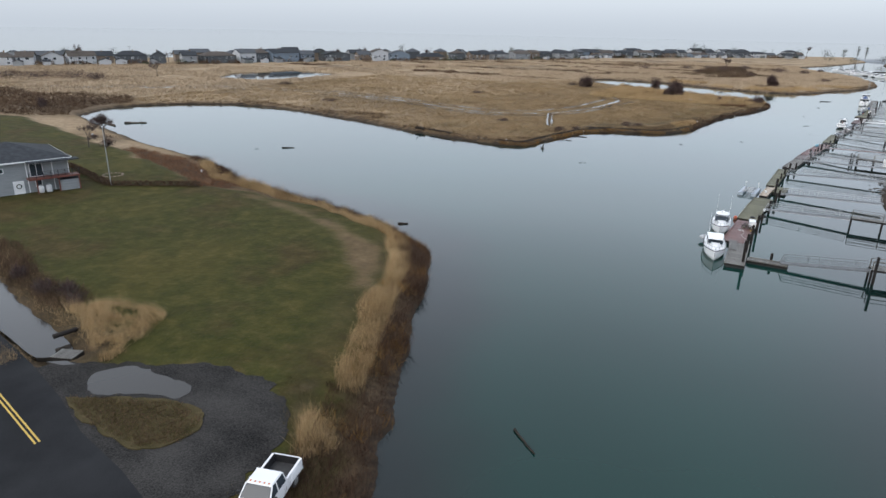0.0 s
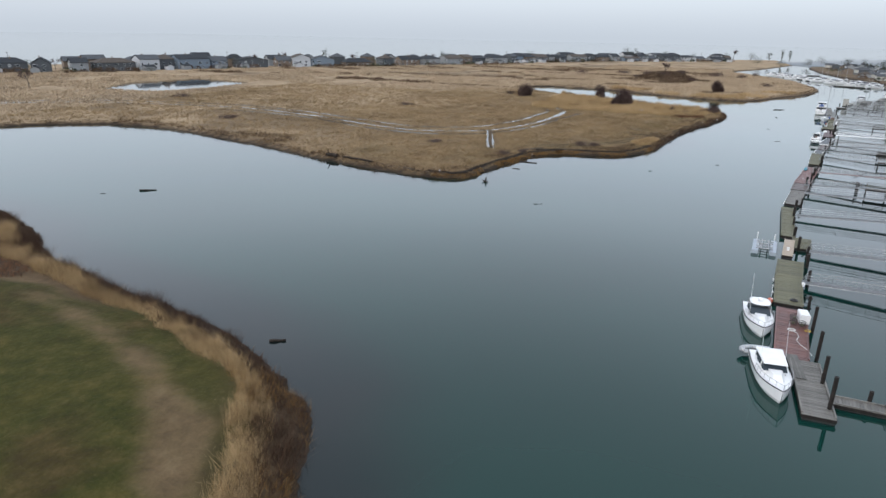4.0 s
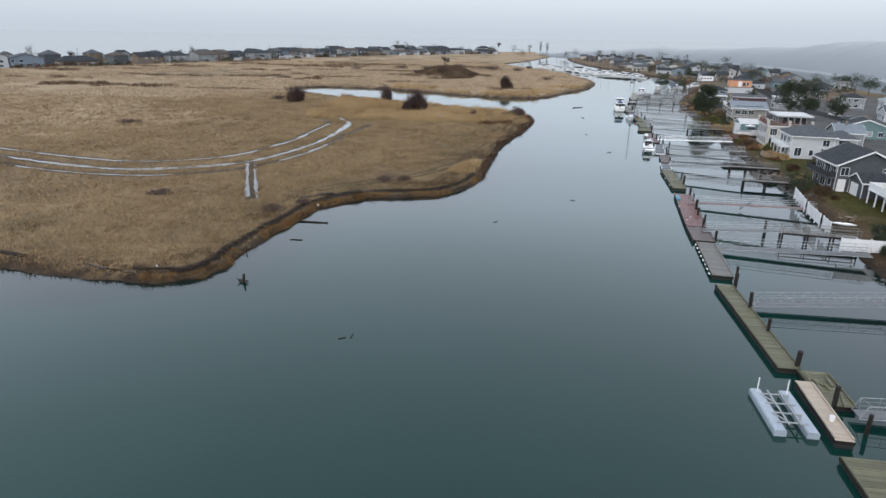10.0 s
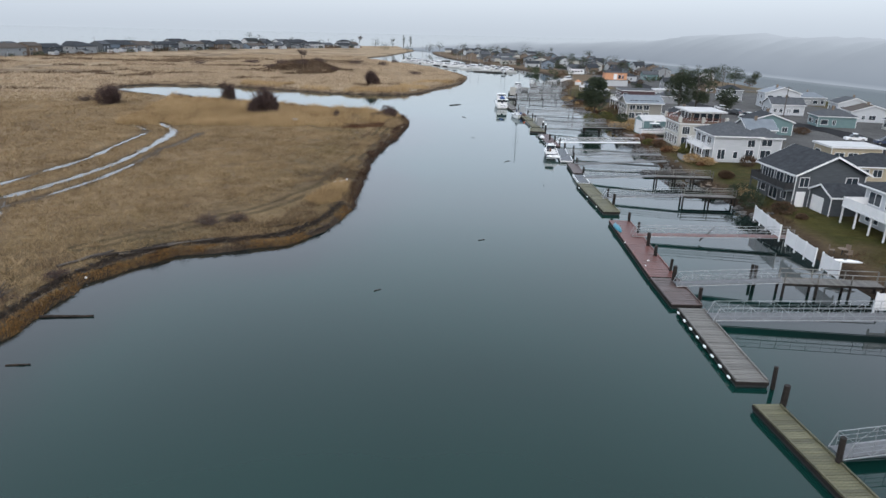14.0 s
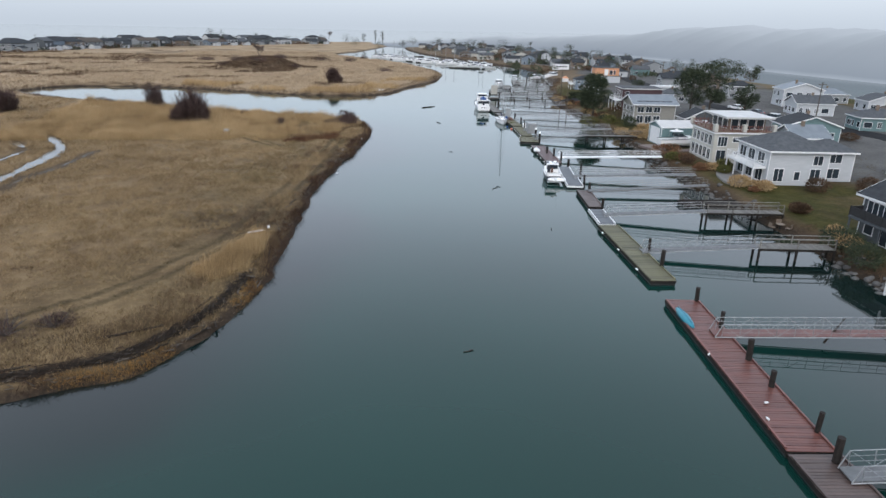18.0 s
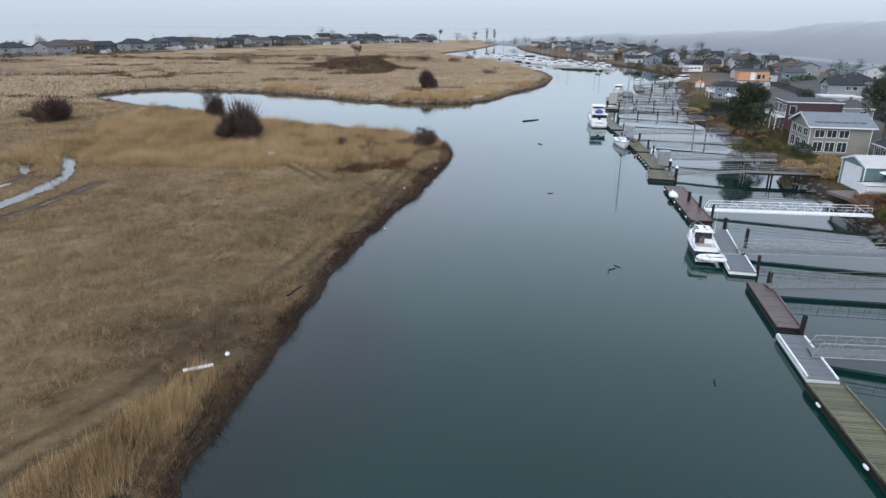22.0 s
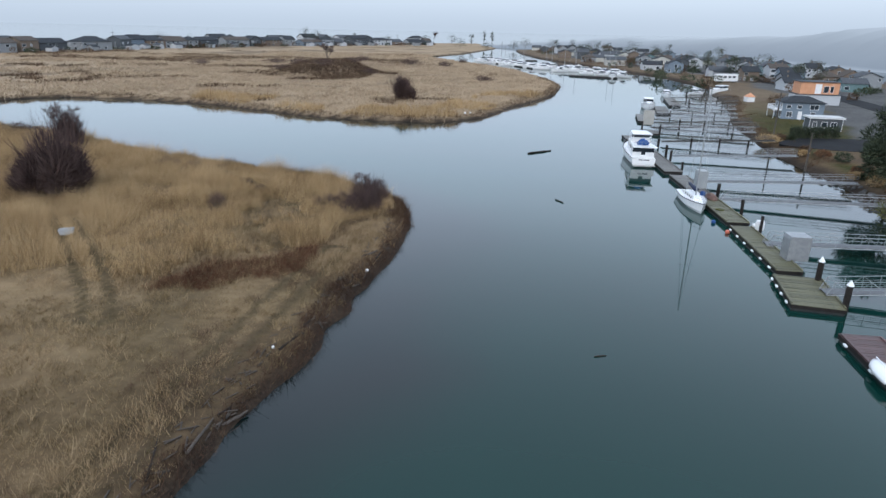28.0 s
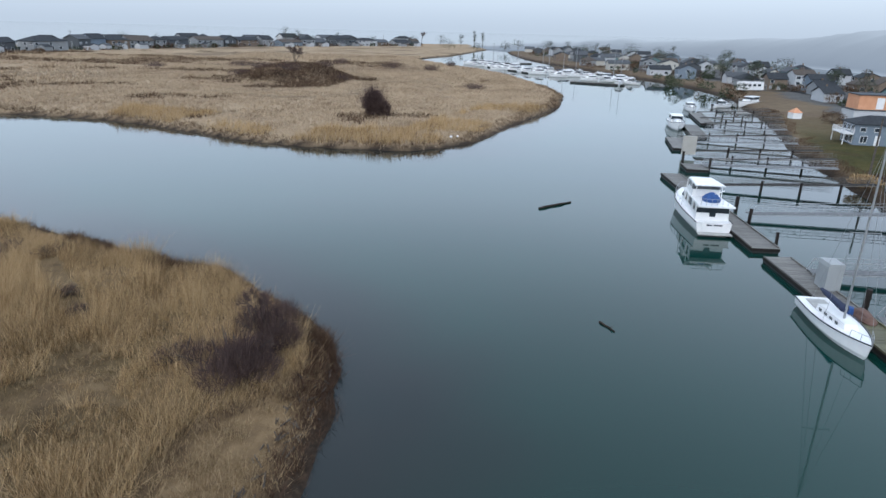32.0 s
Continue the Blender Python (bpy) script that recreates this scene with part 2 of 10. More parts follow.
def thing(name, m, label, category, group="", kind=""):
    ob = new(name)
    ob.matrix_world = m
    return tagged(ob, label, category, group, kind)


def box(bm, x0, x1, y0, y1, z0, z1, m=None):
    """A block between two corners."""
    vs = [bm.verts.new(m @ Vector(c) if m else c) for c in ((x0, y0, z0), (x1, y0, z0), (x1, y1, z0), (x0, y1, z0), (x0, y0, z1), (x1, y0, z1), (x1, y1, z1), (x0, y1, z1))]
    for f in ((3, 2, 1, 0), (4, 5, 6, 7), (0, 1, 5, 4), (1, 2, 6, 5), (2, 3, 7, 6), (3, 0, 4, 7)):
        bm.faces.new([vs[i] for i in f])


def bar(bm, a, b, r, n=6, r2=None):
    """A round bar from a to b."""
    a, b = Vector(a), Vector(b)
    q = (b - a).to_track_quat("Z", "Y")
    r2 = r if r2 is None else r2
    lo = [bm.verts.new(a + q @ Vector((r * math.cos(k * math.tau / n), r * math.sin(k * math.tau / n), 0))) for k in range(n)]
    hi = [bm.verts.new(b + q @ Vector((r2 * math.cos(k * math.tau / n), r2 * math.sin(k * math.tau / n), 0))) for k in range(n)]
    for k in range(n):
        bm.faces.new((lo[k], lo[(k + 1) % n], hi[(k + 1) % n], hi[k]))
    bm.faces.new(lo[::-1])
    bm.faces.new(hi)


def loft(bm, rings, close=True, caps=True):
    """Skins rings of points, each with the same count."""
    rows = [[bm.verts.new(p) for p in ring] for ring in rings]
    n = len(rows[0])
    for a, b in zip(rows, rows[1:]):
        for k in range(n if close else n - 1):
            j = (k + 1) % n
            bm.faces.new((a[k], a[j], b[j], b[k]))
    if caps:
        bm.faces.new(rows[0][::-1])
        bm.faces.new(rows[-1])
    return rows


def rounded(bm, w=0.02, seg=2):
    bmesh.ops.bevel(bm, geom=[e for e in bm.edges if len(e.link_faces) == 2 and e.calc_face_angle(0) > 0.5], offset=w, segments=seg, affect="EDGES", clamp_overlap=True)


def heading(x, y, z, dx, dy):
    """A pose whose local y axis points along (dx, dy)."""
    return pose(x, y, z, 0, 0, math.degrees(math.atan2(-dx, dy)))


def fresh():
    return bmesh.new()


# ---- the plan: shores and ground ----
def spline(points, step=4.0):
    """A smooth line through the points."""
    p = np.array(points, float)
    out = []
    for k in range(len(p) - 1):
        a, b = p[k], p[k + 1]
        before, after = p[max(k - 1, 0)], p[min(k + 2, len(p) - 1)]
        n = int(min(max(np.linalg.norm(b - a) // step, 1), 12))
        for s in np.arange(n) / n:
            out.append(0.5 * (2 * a + (b - before) * s + (2 * before - 5 * a + 4 * b - after) * s**2 + (3 * a - before - 3 * b + after) * s**3))
    return np.array(out + [p[-1]])


PARK_SHORE = [(-12, -300), (-12, -80), (-13, -20), (-15.5, 10), (-18.2, 26.8), (-21.2, 30.6), (-21.5, 33.5), (-22.7, 36.5), (-24.2, 39.5), (-26.3, 44), (-29, 50), (-31.3, 56), (-34.6, 63.4), (-38.4, 69.2), (-46.3, 74.5), (-59.5, 78.8), (-86.4, 85.4), (-102, 93.7), (-143.6, 105), (-187, 122), (-197, 130), (-203, 146)]
MARSH_SHORE = [(-192, 166), (-167, 177.5), (-125.5, 168.5), (-88.5, 156), (-66, 150.2), (-55.5, 151.5), (-53, 164), (-49, 181), (-46.2, 186), (-42.4, 189.4), (-37, 190), (-30.6, 191.9), (-26.4, 196.3), (-23.8, 202), (-22, 209), (-20.7, 218), (-19.4, 227), (-17.7, 236.6), (-15.2, 249), (-12, 260), (-9.2, 269.5), (-6.1, 280.8), (-4.9, 286.8), (-4.1, 292), (-3.6, 297.5), (-4.4, 301.5), (-6.6, 306), (-14, 313.5), (-19.5, 316.5), (-30, 322.5), (-48, 334), (-65, 348), (-80, 356), (-104, 378)]
CREEK_SHORE = [(-107, 392), (-100, 403), (-86, 405), (-56, 396), (-30, 378), (-14, 370.5), (1, 369), (10.5, 375), (21.6, 396), (34, 420), (43, 440), (50, 480), (43, 562), (22, 622), (10, 680), (40, 760), (80, 900)]
WEST_BACK = [(80, 1080), (-80, 990), (-190, 870), (-280, 740), (-350, 600), (-430, 480), (-480, 360), (-540, 240), (-700, 100), (-1600, -100), (-1600, -300)]
EAST_SHORE = [(40, -300), (24, 0), (20, 50), (20, 90), (19, 120), (19.5, 141), (21.5, 149.5), (23.8, 160), (28, 175), (31, 188), (34, 203), (36.5, 217), (38.5, 232), (41, 246), (45, 262), (49, 284), (51.5, 300), (55, 318), (58, 338), (62, 352), (67, 370), (76, 390), (86, 415), (94, 440), (104, 470), (108, 520), (100, 570), (92, 630), (84, 700), (86, 800)]
EAST_BACK = [(92, 850), (118, 862), (160, 815), (188, 740), (198, 640), (196, 520), (185, 400), (165, 320), (158, 240), (150, 100), (150, -300)]
west_land = np.concatenate([spline(PARK_SHORE + MARSH_SHORE + CREEK_SHORE), np.array(WEST_BACK, float)])
east_land = np.concatenate([spline(EAST_SHORE), np.array(EAST_BACK, float)])


def inside_distance(px, py, poly):
    """Distance to the outline, positive inside."""
    near = np.full(px.shape, 1e9)
    odd = np.zeros(px.shape, bool)
    for (ax, ay), (bx, by) in zip(poly, np.roll(poly, -1, 0)):
        dx, dy = bx - ax, by - ay
        s = np.clip(((px - ax) * dx + (py - ay) * dy) / (dx * dx + dy * dy + 1e-9), 0, 1)
        near = np.minimum(near, (px - ax - s * dx) ** 2 + (py - ay - s * dy) ** 2)
        if ay != by:
            odd ^= ((ay > py) != (by > py)) & (px < (bx - ax) * (py - ay) / (by - ay) + ax)
    return np.where(odd, 1, -1) * np.sqrt(near)


def wave(px, py, size, seed):
    """Smooth noise between -1 and 1 from a seeded lattice."""
    rng = np.random.default_rng(seed)
    grid = rng.uniform(-1, 1, (256, 256))
    gx, gy = px / size, py / size
    ix, iy = np.floor(gx).astype(int), np.floor(gy).astype(int)
    fx, fy = gx - ix, gy - iy
    fx, fy = fx * fx * (3 - 2 * fx), fy * fy * (3 - 2 * fy)
    a, b = grid[ix % 256, iy % 256], grid[(ix + 1) % 256, iy % 256]
    c, d = grid[ix % 256, (iy + 1) % 256], grid[(ix + 1) % 256, (iy + 1) % 256]
    return (a * (1 - fx) + b * fx) * (1 - fy) + (c * (1 - fx) + d * fx) * fy


def ramped(v, lo, hi):
    s = np.clip((v - lo) / (hi - lo), 0, 1)
    return s * s * (3 - 2 * s)


def line_distance(px, py, pts):
    near = np.full(px.shape, 1e9)
    for (ax, ay), (bx, by) in zip(pts, pts[1:]):
        dx, dy = bx - ax, by - ay
        s = np.clip(((px - ax) * dx + (py - ay) * dy) / (dx * dx + dy * dy + 1e-9), 0, 1)
        near = np.minimum(near, (px - ax - s * dx) ** 2 + (py - ay - s * dy) ** 2)
    return np.sqrt(near)


LAWN = [(-15, -300), (-15, 10), (-20, 27), (-24, 36), (-31, 50), (-38.5, 66), (-48, 72.5), (-60, 76), (-84, 76), (-101, 81.5), (-125, 90), (-150, 96), (-190, 108), (-330, 90), (-330, -300)]
BRUSH_PATCH = [(-129, 95), (-107, 91), (-86, 84), (-80, 78.5), (-84.7, 73.4), (-100.7, 81), (-124, 89.6)]
DITCH = [(-110, 43), (-80, 35), (-64, 30.2), (-57, 28.6), (-50, 27.2)]
RUT_INNER = [(-290, 172), (-262, 186), (-234, 213), (-183, 229), (-144.4, 226), (-102, 211.7), (-86.5, 211.2), (-75, 218.8), (-70, 232), (-67.4, 241.8), (-66.6, 254), (-65.6, 264), (-65.2, 272), (-70, 281)]
RUT_MAIN = [(-288, 166), (-260, 180), (-230, 207), (-177, 222.7), (-138, 218.3), (-106.8, 206.6), (-90, 202.6), (-77.2, 206.8), (-69.7, 213), (-65.5, 222), (-62.8, 231), (-61.2, 238), (-60.2, 248), (-59.5, 258), (-59.3, 267), (-60.2, 274), (-62.8, 280), (-66.5, 286), (-76, 292)]
RUT_OUTER = [(-171.5, 216.8), (-134, 212.6), (-106.7, 201.3), (-87.6, 197.6), (-75, 201.2), (-67.1, 208.3), (-61.5, 221), (-59, 232), (-57.6, 243), (-57, 250), (-55.1, 256.5), (-53.4, 269.5)]
RUT_ARM = [(-69.0, 211), (-64.8, 198.2), (-61.8, 189), (-60, 184)]
RUTS = [spline(r, 3.0) for r in (RUT_INNER, RUT_MAIN, RUT_OUTER, RUT_ARM)]
SHORE_PATH = [(-52, 190), (-35, 203.3), (-31.7, 207.4), (-27, 215.8), (-23.4, 228.5), (-20, 241.6), (-17, 253), (-15, 263), (-12.5, 274), (-10, 284)]
POND = [(-272, 256), (-298, 296), (-294, 342), (-250, 336), (-238, 286), (-246, 258)]
POND_FAR = [(-300, 128), (-330, 150), (-300, 165), (-282, 140)]
APRON = [(-95, 40), (-57, 27.5), (-49, 26.5), (-43, 30), (-36, 33), (-29, 32.5), (-24.5, 28), (-23, 22), (-22.5, 0), (-95, 0)]
REED_ZONE = [(-75, 282), (-33.7, 277), (-30.5, 278.7), (-25.8, 275), (-22.4, 276.4), (-20.6, 281.5), (-15, 283), (-11.7, 285.2), (-10, 292), (-6, 297), (-6, 305), (-20, 318), (-48, 336), (-75, 350)]
PARK_VERGE = [(-32, 33.5), (-25, 36), (-22.5, 33), (-20, 26), (-19, 18), (-24.2, 15), (-25.5, 27)]
LOT = [(-50, 23.2), (-48.0, 25.2), (-45.5, 26.9), (-42.4, 29.0), (-35.7, 31.7), (-29.5, 31.0), (-25.9, 27), (-24.6, 22.5), (-24.4, 17), (-25, 6), (-34, 8), (-40, 20)]
MOUND_TRACK = [(-52, 450), (-35, 436), (-23, 437), (-15, 447), (-10, 468), (-13, 501), (-26, 563), (-33, 608)]
BARE_PATCH = [(-37.5, 50.9), (-41, 56), (-44.1, 60.1), (-49.4, 64.5), (-60.9, 69.5), (-75, 74), (-65, 73.2), (-51, 68.2), (-41.5, 62.8), (-34.4, 51.8)]
MOUND = (-38, 497)
SPUR_PATH = [(-36.4, 291.2), (-33.0, 286.0), (-26.3, 275.5), (-23.3, 269.6)]
path_line = spline(SHORE_PATH, 6)


def track_distance(px, py):
    """Distance from the nearer wheel mark of the shore track and its spur."""
    return np.minimum(np.abs(line_distance(px, py, path_line) - 0.95), np.abs(line_distance(px, py, SPUR_PATH) - 0.85))



def rut_distance(px, py):
    d = np.full(px.shape, 60.0)
    near = (px > -310) & (px < -40) & (py > 140) & (py < 310)
    if near.any():
        d[near] = np.minimum.reduce([line_distance(px[near], py[near], r) for r in RUTS])
    return d


def ground_at(px, py):
    """Height and zone weights (lawn, brush, mud) of the ground."""
    px, py = np.atleast_1d(np.asarray(px, float)), np.atleast_1d(np.asarray(py, float))
    dw = inside_distance(px, py, west_land) + 0.35 * wave(px, py, 7, 1) + 0.45 * wave(px, py, 2.6, 2)
    de = inside_distance(px, py, east_land) + 0.4 * wave(px, py, 4, 3)
    lawn = ramped(inside_distance(px, py, np.array(LAWN)) + 1.5 * wave(px, py, 5, 4), -1, 2)
    hw = np.interp(dw, [-30, -6, 0, 0.7, 2.2, 5, 14], [-4, -2.2, 0, 0.55, 0.85, 0.95, 1.15])
    hw = hw + lawn * np.interp(dw, [0, 4, 12], [0, 0.5, 0.75]) + np.clip(dw, 0, 4) / 4 * (0.10 * wave(px, py, 3, 5) + 0.12 * wave(px, py, 11, 6)) * (1 - 0.7 * lawn)
    he = np.interp(de, [-30, -4, 0, 2.2, 6], [-4, -1.6, 0, 1.0, 1.3])
    h = np.maximum(hw, he)
    # ditch, wet trail and mound
    dd = line_distance(px, py, DITCH)
    dt = rut_distance(px, py)
    near_trail = 1 - ramped(dt, 1.2, 5.0)
    h = h * (1 - near_trail) + 0.98 * near_trail
    for pool in (POND, POND_FAR):
        dp = inside_distance(px, py, np.array(pool)) + 2.0 * wave(px, py, 16, 22)
        h = np.where(dp > -6, np.minimum(h, np.interp(dp, [-6, -1, 2], [1.2, 0.25, -0.5])), h)
    apron = ramped(inside_distance(px, py, np.array(APRON)), -3, 0)
    h = h * (1 - apron) + 1.70 * apron
    h = h - 1.1 * (1 - ramped(dd, 1.3, 2.9)) * (px < -30)
    dm = np.hypot((px - MOUND[0]) / 24, (py - MOUND[1]) / 28)
    h = h + 4.5 * (1 - ramped(dm, 0.2, 1.0)) + 0.5 * wave(px, py, 6, 8) * (1 - ramped(dm, 0.6, 1.1))
    patch = ramped(inside_distance(px, py, np.array(BRUSH_PATCH)) + 1.0 * wave(px, py, 4, 9), -1, 1.5)
    scrub = ramped(wave(px, py, 38, 10) + 0.6 * wave(px, py, 13, 11), 0.35, 0.75) * 0.5 * ((dw > 0) & (lawn < 0.2))
    scrub = np.maximum(scrub, 0.9 * (1 - ramped(dm, 0.55, 1.0)))
    far_w = ramped(line_distance(px, py, [(-330, 130), (-210, 134)]) + 12 * wave(px, py, 20, 12), 10, 45)
    scrub = np.maximum(scrub, 0.75 * (1 - far_w) * (dw > 0))
    band = 0.75 * np.clip(1 - np.abs(dw - 5.0) / 4.5, 0, 1) * ramped(wave(px, py, 12, 13) + 0.3, -0.1, 0.6) * (py < 110)
    edge = 0.85 * (1 - ramped(dw + 0.8 * wave(px, py, 4, 17), 0.3 + 0.8 * ramped(py, 255, 275) * (py < 330) + 1.6 * (py < 110), 1.0 + 1.2 * ramped(py, 255, 275) * (py < 330) + 1.8 * (py < 110))) * (dw > 0)
    brush = np.clip(np.maximum.reduce([patch, edge, scrub, band * (1 - 0.6 * lawn), (1 - ramped(dd, 2.5, 6)) * 0.8 * (px < -30)]), 0, 1)
    mud = np.where(dw > de, 1 - ramped(dw, 0.3, 1.1), 1 - ramped(de, 0.8, 2.2))
    mud = np.maximum(mud, 0.55 * (1 - ramped(np.abs(line_distance(px, py, MOUND_TRACK) - 1.2), 0.5, 1.6)) * (dw > 2))
    mud = np.maximum(mud, 0.95 * (1 - ramped(np.abs(dw - 1.75), 0.4, 0.9)) * (py > 150) * (1 - ramped(py, 203, 210)) * (px > -64))
    mud = np.maximum(mud, 0.7 * (1 - ramped(dt, 0.8, 2.0)))
    mud = np.maximum(mud, 0.15 * (1 - ramped(np.abs(line_distance(px, py, path_line) - 0.75), 0.2, 0.7)) * (dw > 0))
    bare = ramped(inside_distance(px, py, np.array(BARE_PATCH)) + 0.8 * wave(px, py, 3, 15), -0.8, 1.2)
    lawn = lawn * (1 - 0.75 * bare)
    verge = ramped(inside_distance(px, py, np.array(PARK_VERGE)) + 1.6 * wave(px, py, 2.2, 73), -0.6, 1.6)
    brush = np.maximum(brush, 0.6 * verge * ramped(wave(px, py, 1.8, 74), -0.6, 0.4))
    east_lawn = (1 - 0.85 * ramped(py, 360, 450)) * ramped(wave(px, py, 16, 14) + 0.4 * wave(px, py, 5, 16), -1.0, -0.35) * ramped(de, 1.0, 4.0)
    east = de > dw
    return h, np.where(east, east_lawn, lawn), np.where(east, 0.75 * (1 - east_lawn), np.maximum(brush, 0.3 * bare)), mud, dw, de


def grass_kinds(px, py, dw):
    """Weights of pale tall meadow, stronger with distance for haze, and of short trodden grass on the marsh."""
    # pale bands grow towards the distance, so haze sits in the ground colour
    pale = ramped(0.55 * wave(px, py, 46, 61) + 0.45 * wave(px, py, 17, 62) + 0.25 * wave(px, py, 6, 63) + 0.9 * ramped(py, 300, 400) + 0.5 * ramped(-px, 90, 160), -0.15, 0.55) * np.maximum(ramped(py, 345, 375), ramped(-px, 75, 120))
    near = (1 - ramped(dw + 3 * wave(px, py, 9, 64), 7, 24)) * (1 - ramped(py, 272, 286)) * ramped(py, 150, 170) * (px > -90)
    track = 1 - ramped(track_distance(px, py), 0.2, 0.5)
    # ground under the reeds takes the dark tone, shade between stems painted in
    shaded_thatch = ramped(inside_distance(px, py, np.array(REED_ZONE)), -1.5, 1.5) * (0.55 + 0.45 * wave(px, py, 2.5, 88))
    near = np.maximum(near, shaded_thatch)
    short = np.clip(np.maximum(near * (0.62 + 0.4 * wave(px, py, 5, 65)), 0.95 * track), 0, 1)
    return pale * (1 - short), short


def ticks(spans):
    out = []
    for a, b, n in spans:
        out += list(np.linspace(a, b, n, endpoint=False))
    return np.array(out + [spans[-1][1]])


gx = ticks([(-3400, -1600, 5), (-1600, -480, 40), (-480, -215, 75), (-215, -62, 130), (-62, 2, 128), (2, 55, 40), (55, 170, 80), (170, 400, 30), (400, 3400, 8)])
gy = ticks([(-1500, -300, 5), (-300, -10, 30), (-10, 186, 180), (186, 300, 210), (300, 480, 130), (480, 720, 80), (720, 1150, 60), (1150, 3600, 8)])
GX, GY = np.meshgrid(gx, gy)
gh, g_lawn, g_brush, g_mud, g_dw, g_de = ground_at(GX.ravel(), GY.ravel())
n_col, n_row = len(gx), len(gy)
idx = np.arange(n_col * n_row).reshape(n_row, n_col)
quads = np.stack([idx[:-1, :-1], idx[:-1, 1:], idx[1:, 1:], idx[1:, :-1]], -1).reshape(-1, 4)


def quick_mesh(name, verts, faces):
    """A mesh from arrays; all faces have the same number of corners."""
    me = bpy.data.meshes.new(name)
    verts, faces = np.asarray(verts, np.float32), np.asarray(faces, np.int32)
    k = faces.shape[1]
    me.vertices.add(len(verts))
    me.vertices.foreach_set("co", verts.ravel())
    me.loops.add(faces.size)
    me.loops.foreach_set("vertex_index", faces.ravel())
    me.polygons.add(len(faces))
    me.polygons.foreach_set("loop_start", np.arange(0, faces.size, k, dtype=np.int32))
    me.update(calc_edges=True)
    me.validate()
    return me


ground_me = quick_mesh("ground", np.stack([GX.ravel(), GY.ravel(), gh], -1), quads)
zone = ground_me.color_attributes.new("zone", "FLOAT_COLOR", "POINT")
zone.data.foreach_set("color", np.stack([g_lawn, g_brush, g_mud, np.ones_like(gh)], -1).astype(np.float32).ravel())
g_pale, g_short = grass_kinds(GX.ravel(), GY.ravel(), g_dw)
g_paved = ramped(g_de + 5 * wave(GX.ravel(), GY.ravel(), 14, 93) + 3 * wave(GX.ravel(), GY.ravel(), 5, 94), 17, 22) * ramped(GY.ravel(), 150, 190)
kinds = ground_me.color_attributes.new("grass_kind", "FLOAT_COLOR", "POINT")
kinds.data.foreach_set("color", np.stack([g_pale, g_short, g_paved, np.ones_like(gh)], -1).astype(np.float32).ravel())
ground = link_mesh("ground", ground_me, GROUND, smooth=True)
tagged(ground, "dry tan winter marsh, green lawn and muddy shore banks", "ground", kind="structure")

# the water sheet knows how far each place lies from the banks, for the murky shallows and the darker water out to the
# east docks
half_x, half_y = np.unique(np.append(np.arange(0, n_col, 2), n_col - 1)), np.unique(np.append(np.arange(0, n_row, 2), n_row - 1))
pick = idx[np.ix_(half_y, half_x)].ravel()
wx, wy = GX.ravel()[pick], GY.ravel()[pick]
off_west = np.maximum(-g_dw[pick] + 3.5 * wave(wx, wy, 14, 71) + 1.5 * wave(wx, wy, 5, 72), 0)
off_east = np.maximum(-g_de[pick], 0)
shallow = np.maximum(1 - ramped(off_west, 0.5, 12.0), 0.85 * (1 - ramped(off_east, 3.0, 21.0)))
w_idx = np.arange(len(pick)).reshape(len(half_y), len(half_x))
water_me = quick_mesh("water", np.stack([wx, wy, 0 * wx], -1), np.stack([w_idx[:-1, :-1], w_idx[:-1, 1:], w_idx[1:, 1:], w_idx[1:, :-1]], -1).reshape(-1, 4))
bed_zone = water_me.color_attributes.new("bed", "FLOAT_COLOR", "POINT")
bed_zone.data.foreach_set("color", np.stack([shallow, shallow, shallow, np.ones_like(shallow)], -1).astype(np.float32).ravel())
tagged(link_mesh("water", water_me, WATER), "calm dark green channel and bay water", "water", kind="structure")


def ground_z(x, y):
    return float(ground_at(x, y)[0][0])


# ---- docks ----
STEEL = surface("dull_grey_steel", (0.11, 0.115, 0.12), (0.18, 0.185, 0.19), 3.0, 0.6, metal=0.3, bump=0.1)


def plank_row(parent, length, width, centre, z, plank, material, rng):
    """Cross boards laid side by side, slightly uneven, with open joints."""
    n = max(int(length / plank), 1)
    bm = fresh()
    box(bm, -width / 2, width / 2, -length / n / 2 + 0.013, length / n / 2 - 0.013, -0.04, 0.0)
    first = part("board", bm, material, parent)
    for k in range(n):
        ob = first if k == 0 else new("board", first.data)
        ob.parent = parent
        ob.matrix_local = pose(centre + rng.uniform(-0.03, 0.03), length * (k + 0.5) / n, z + rng.uniform(-0.008, 0.012), 0, rng.gauss(0, 0.25), rng.gauss(0, 0.3))


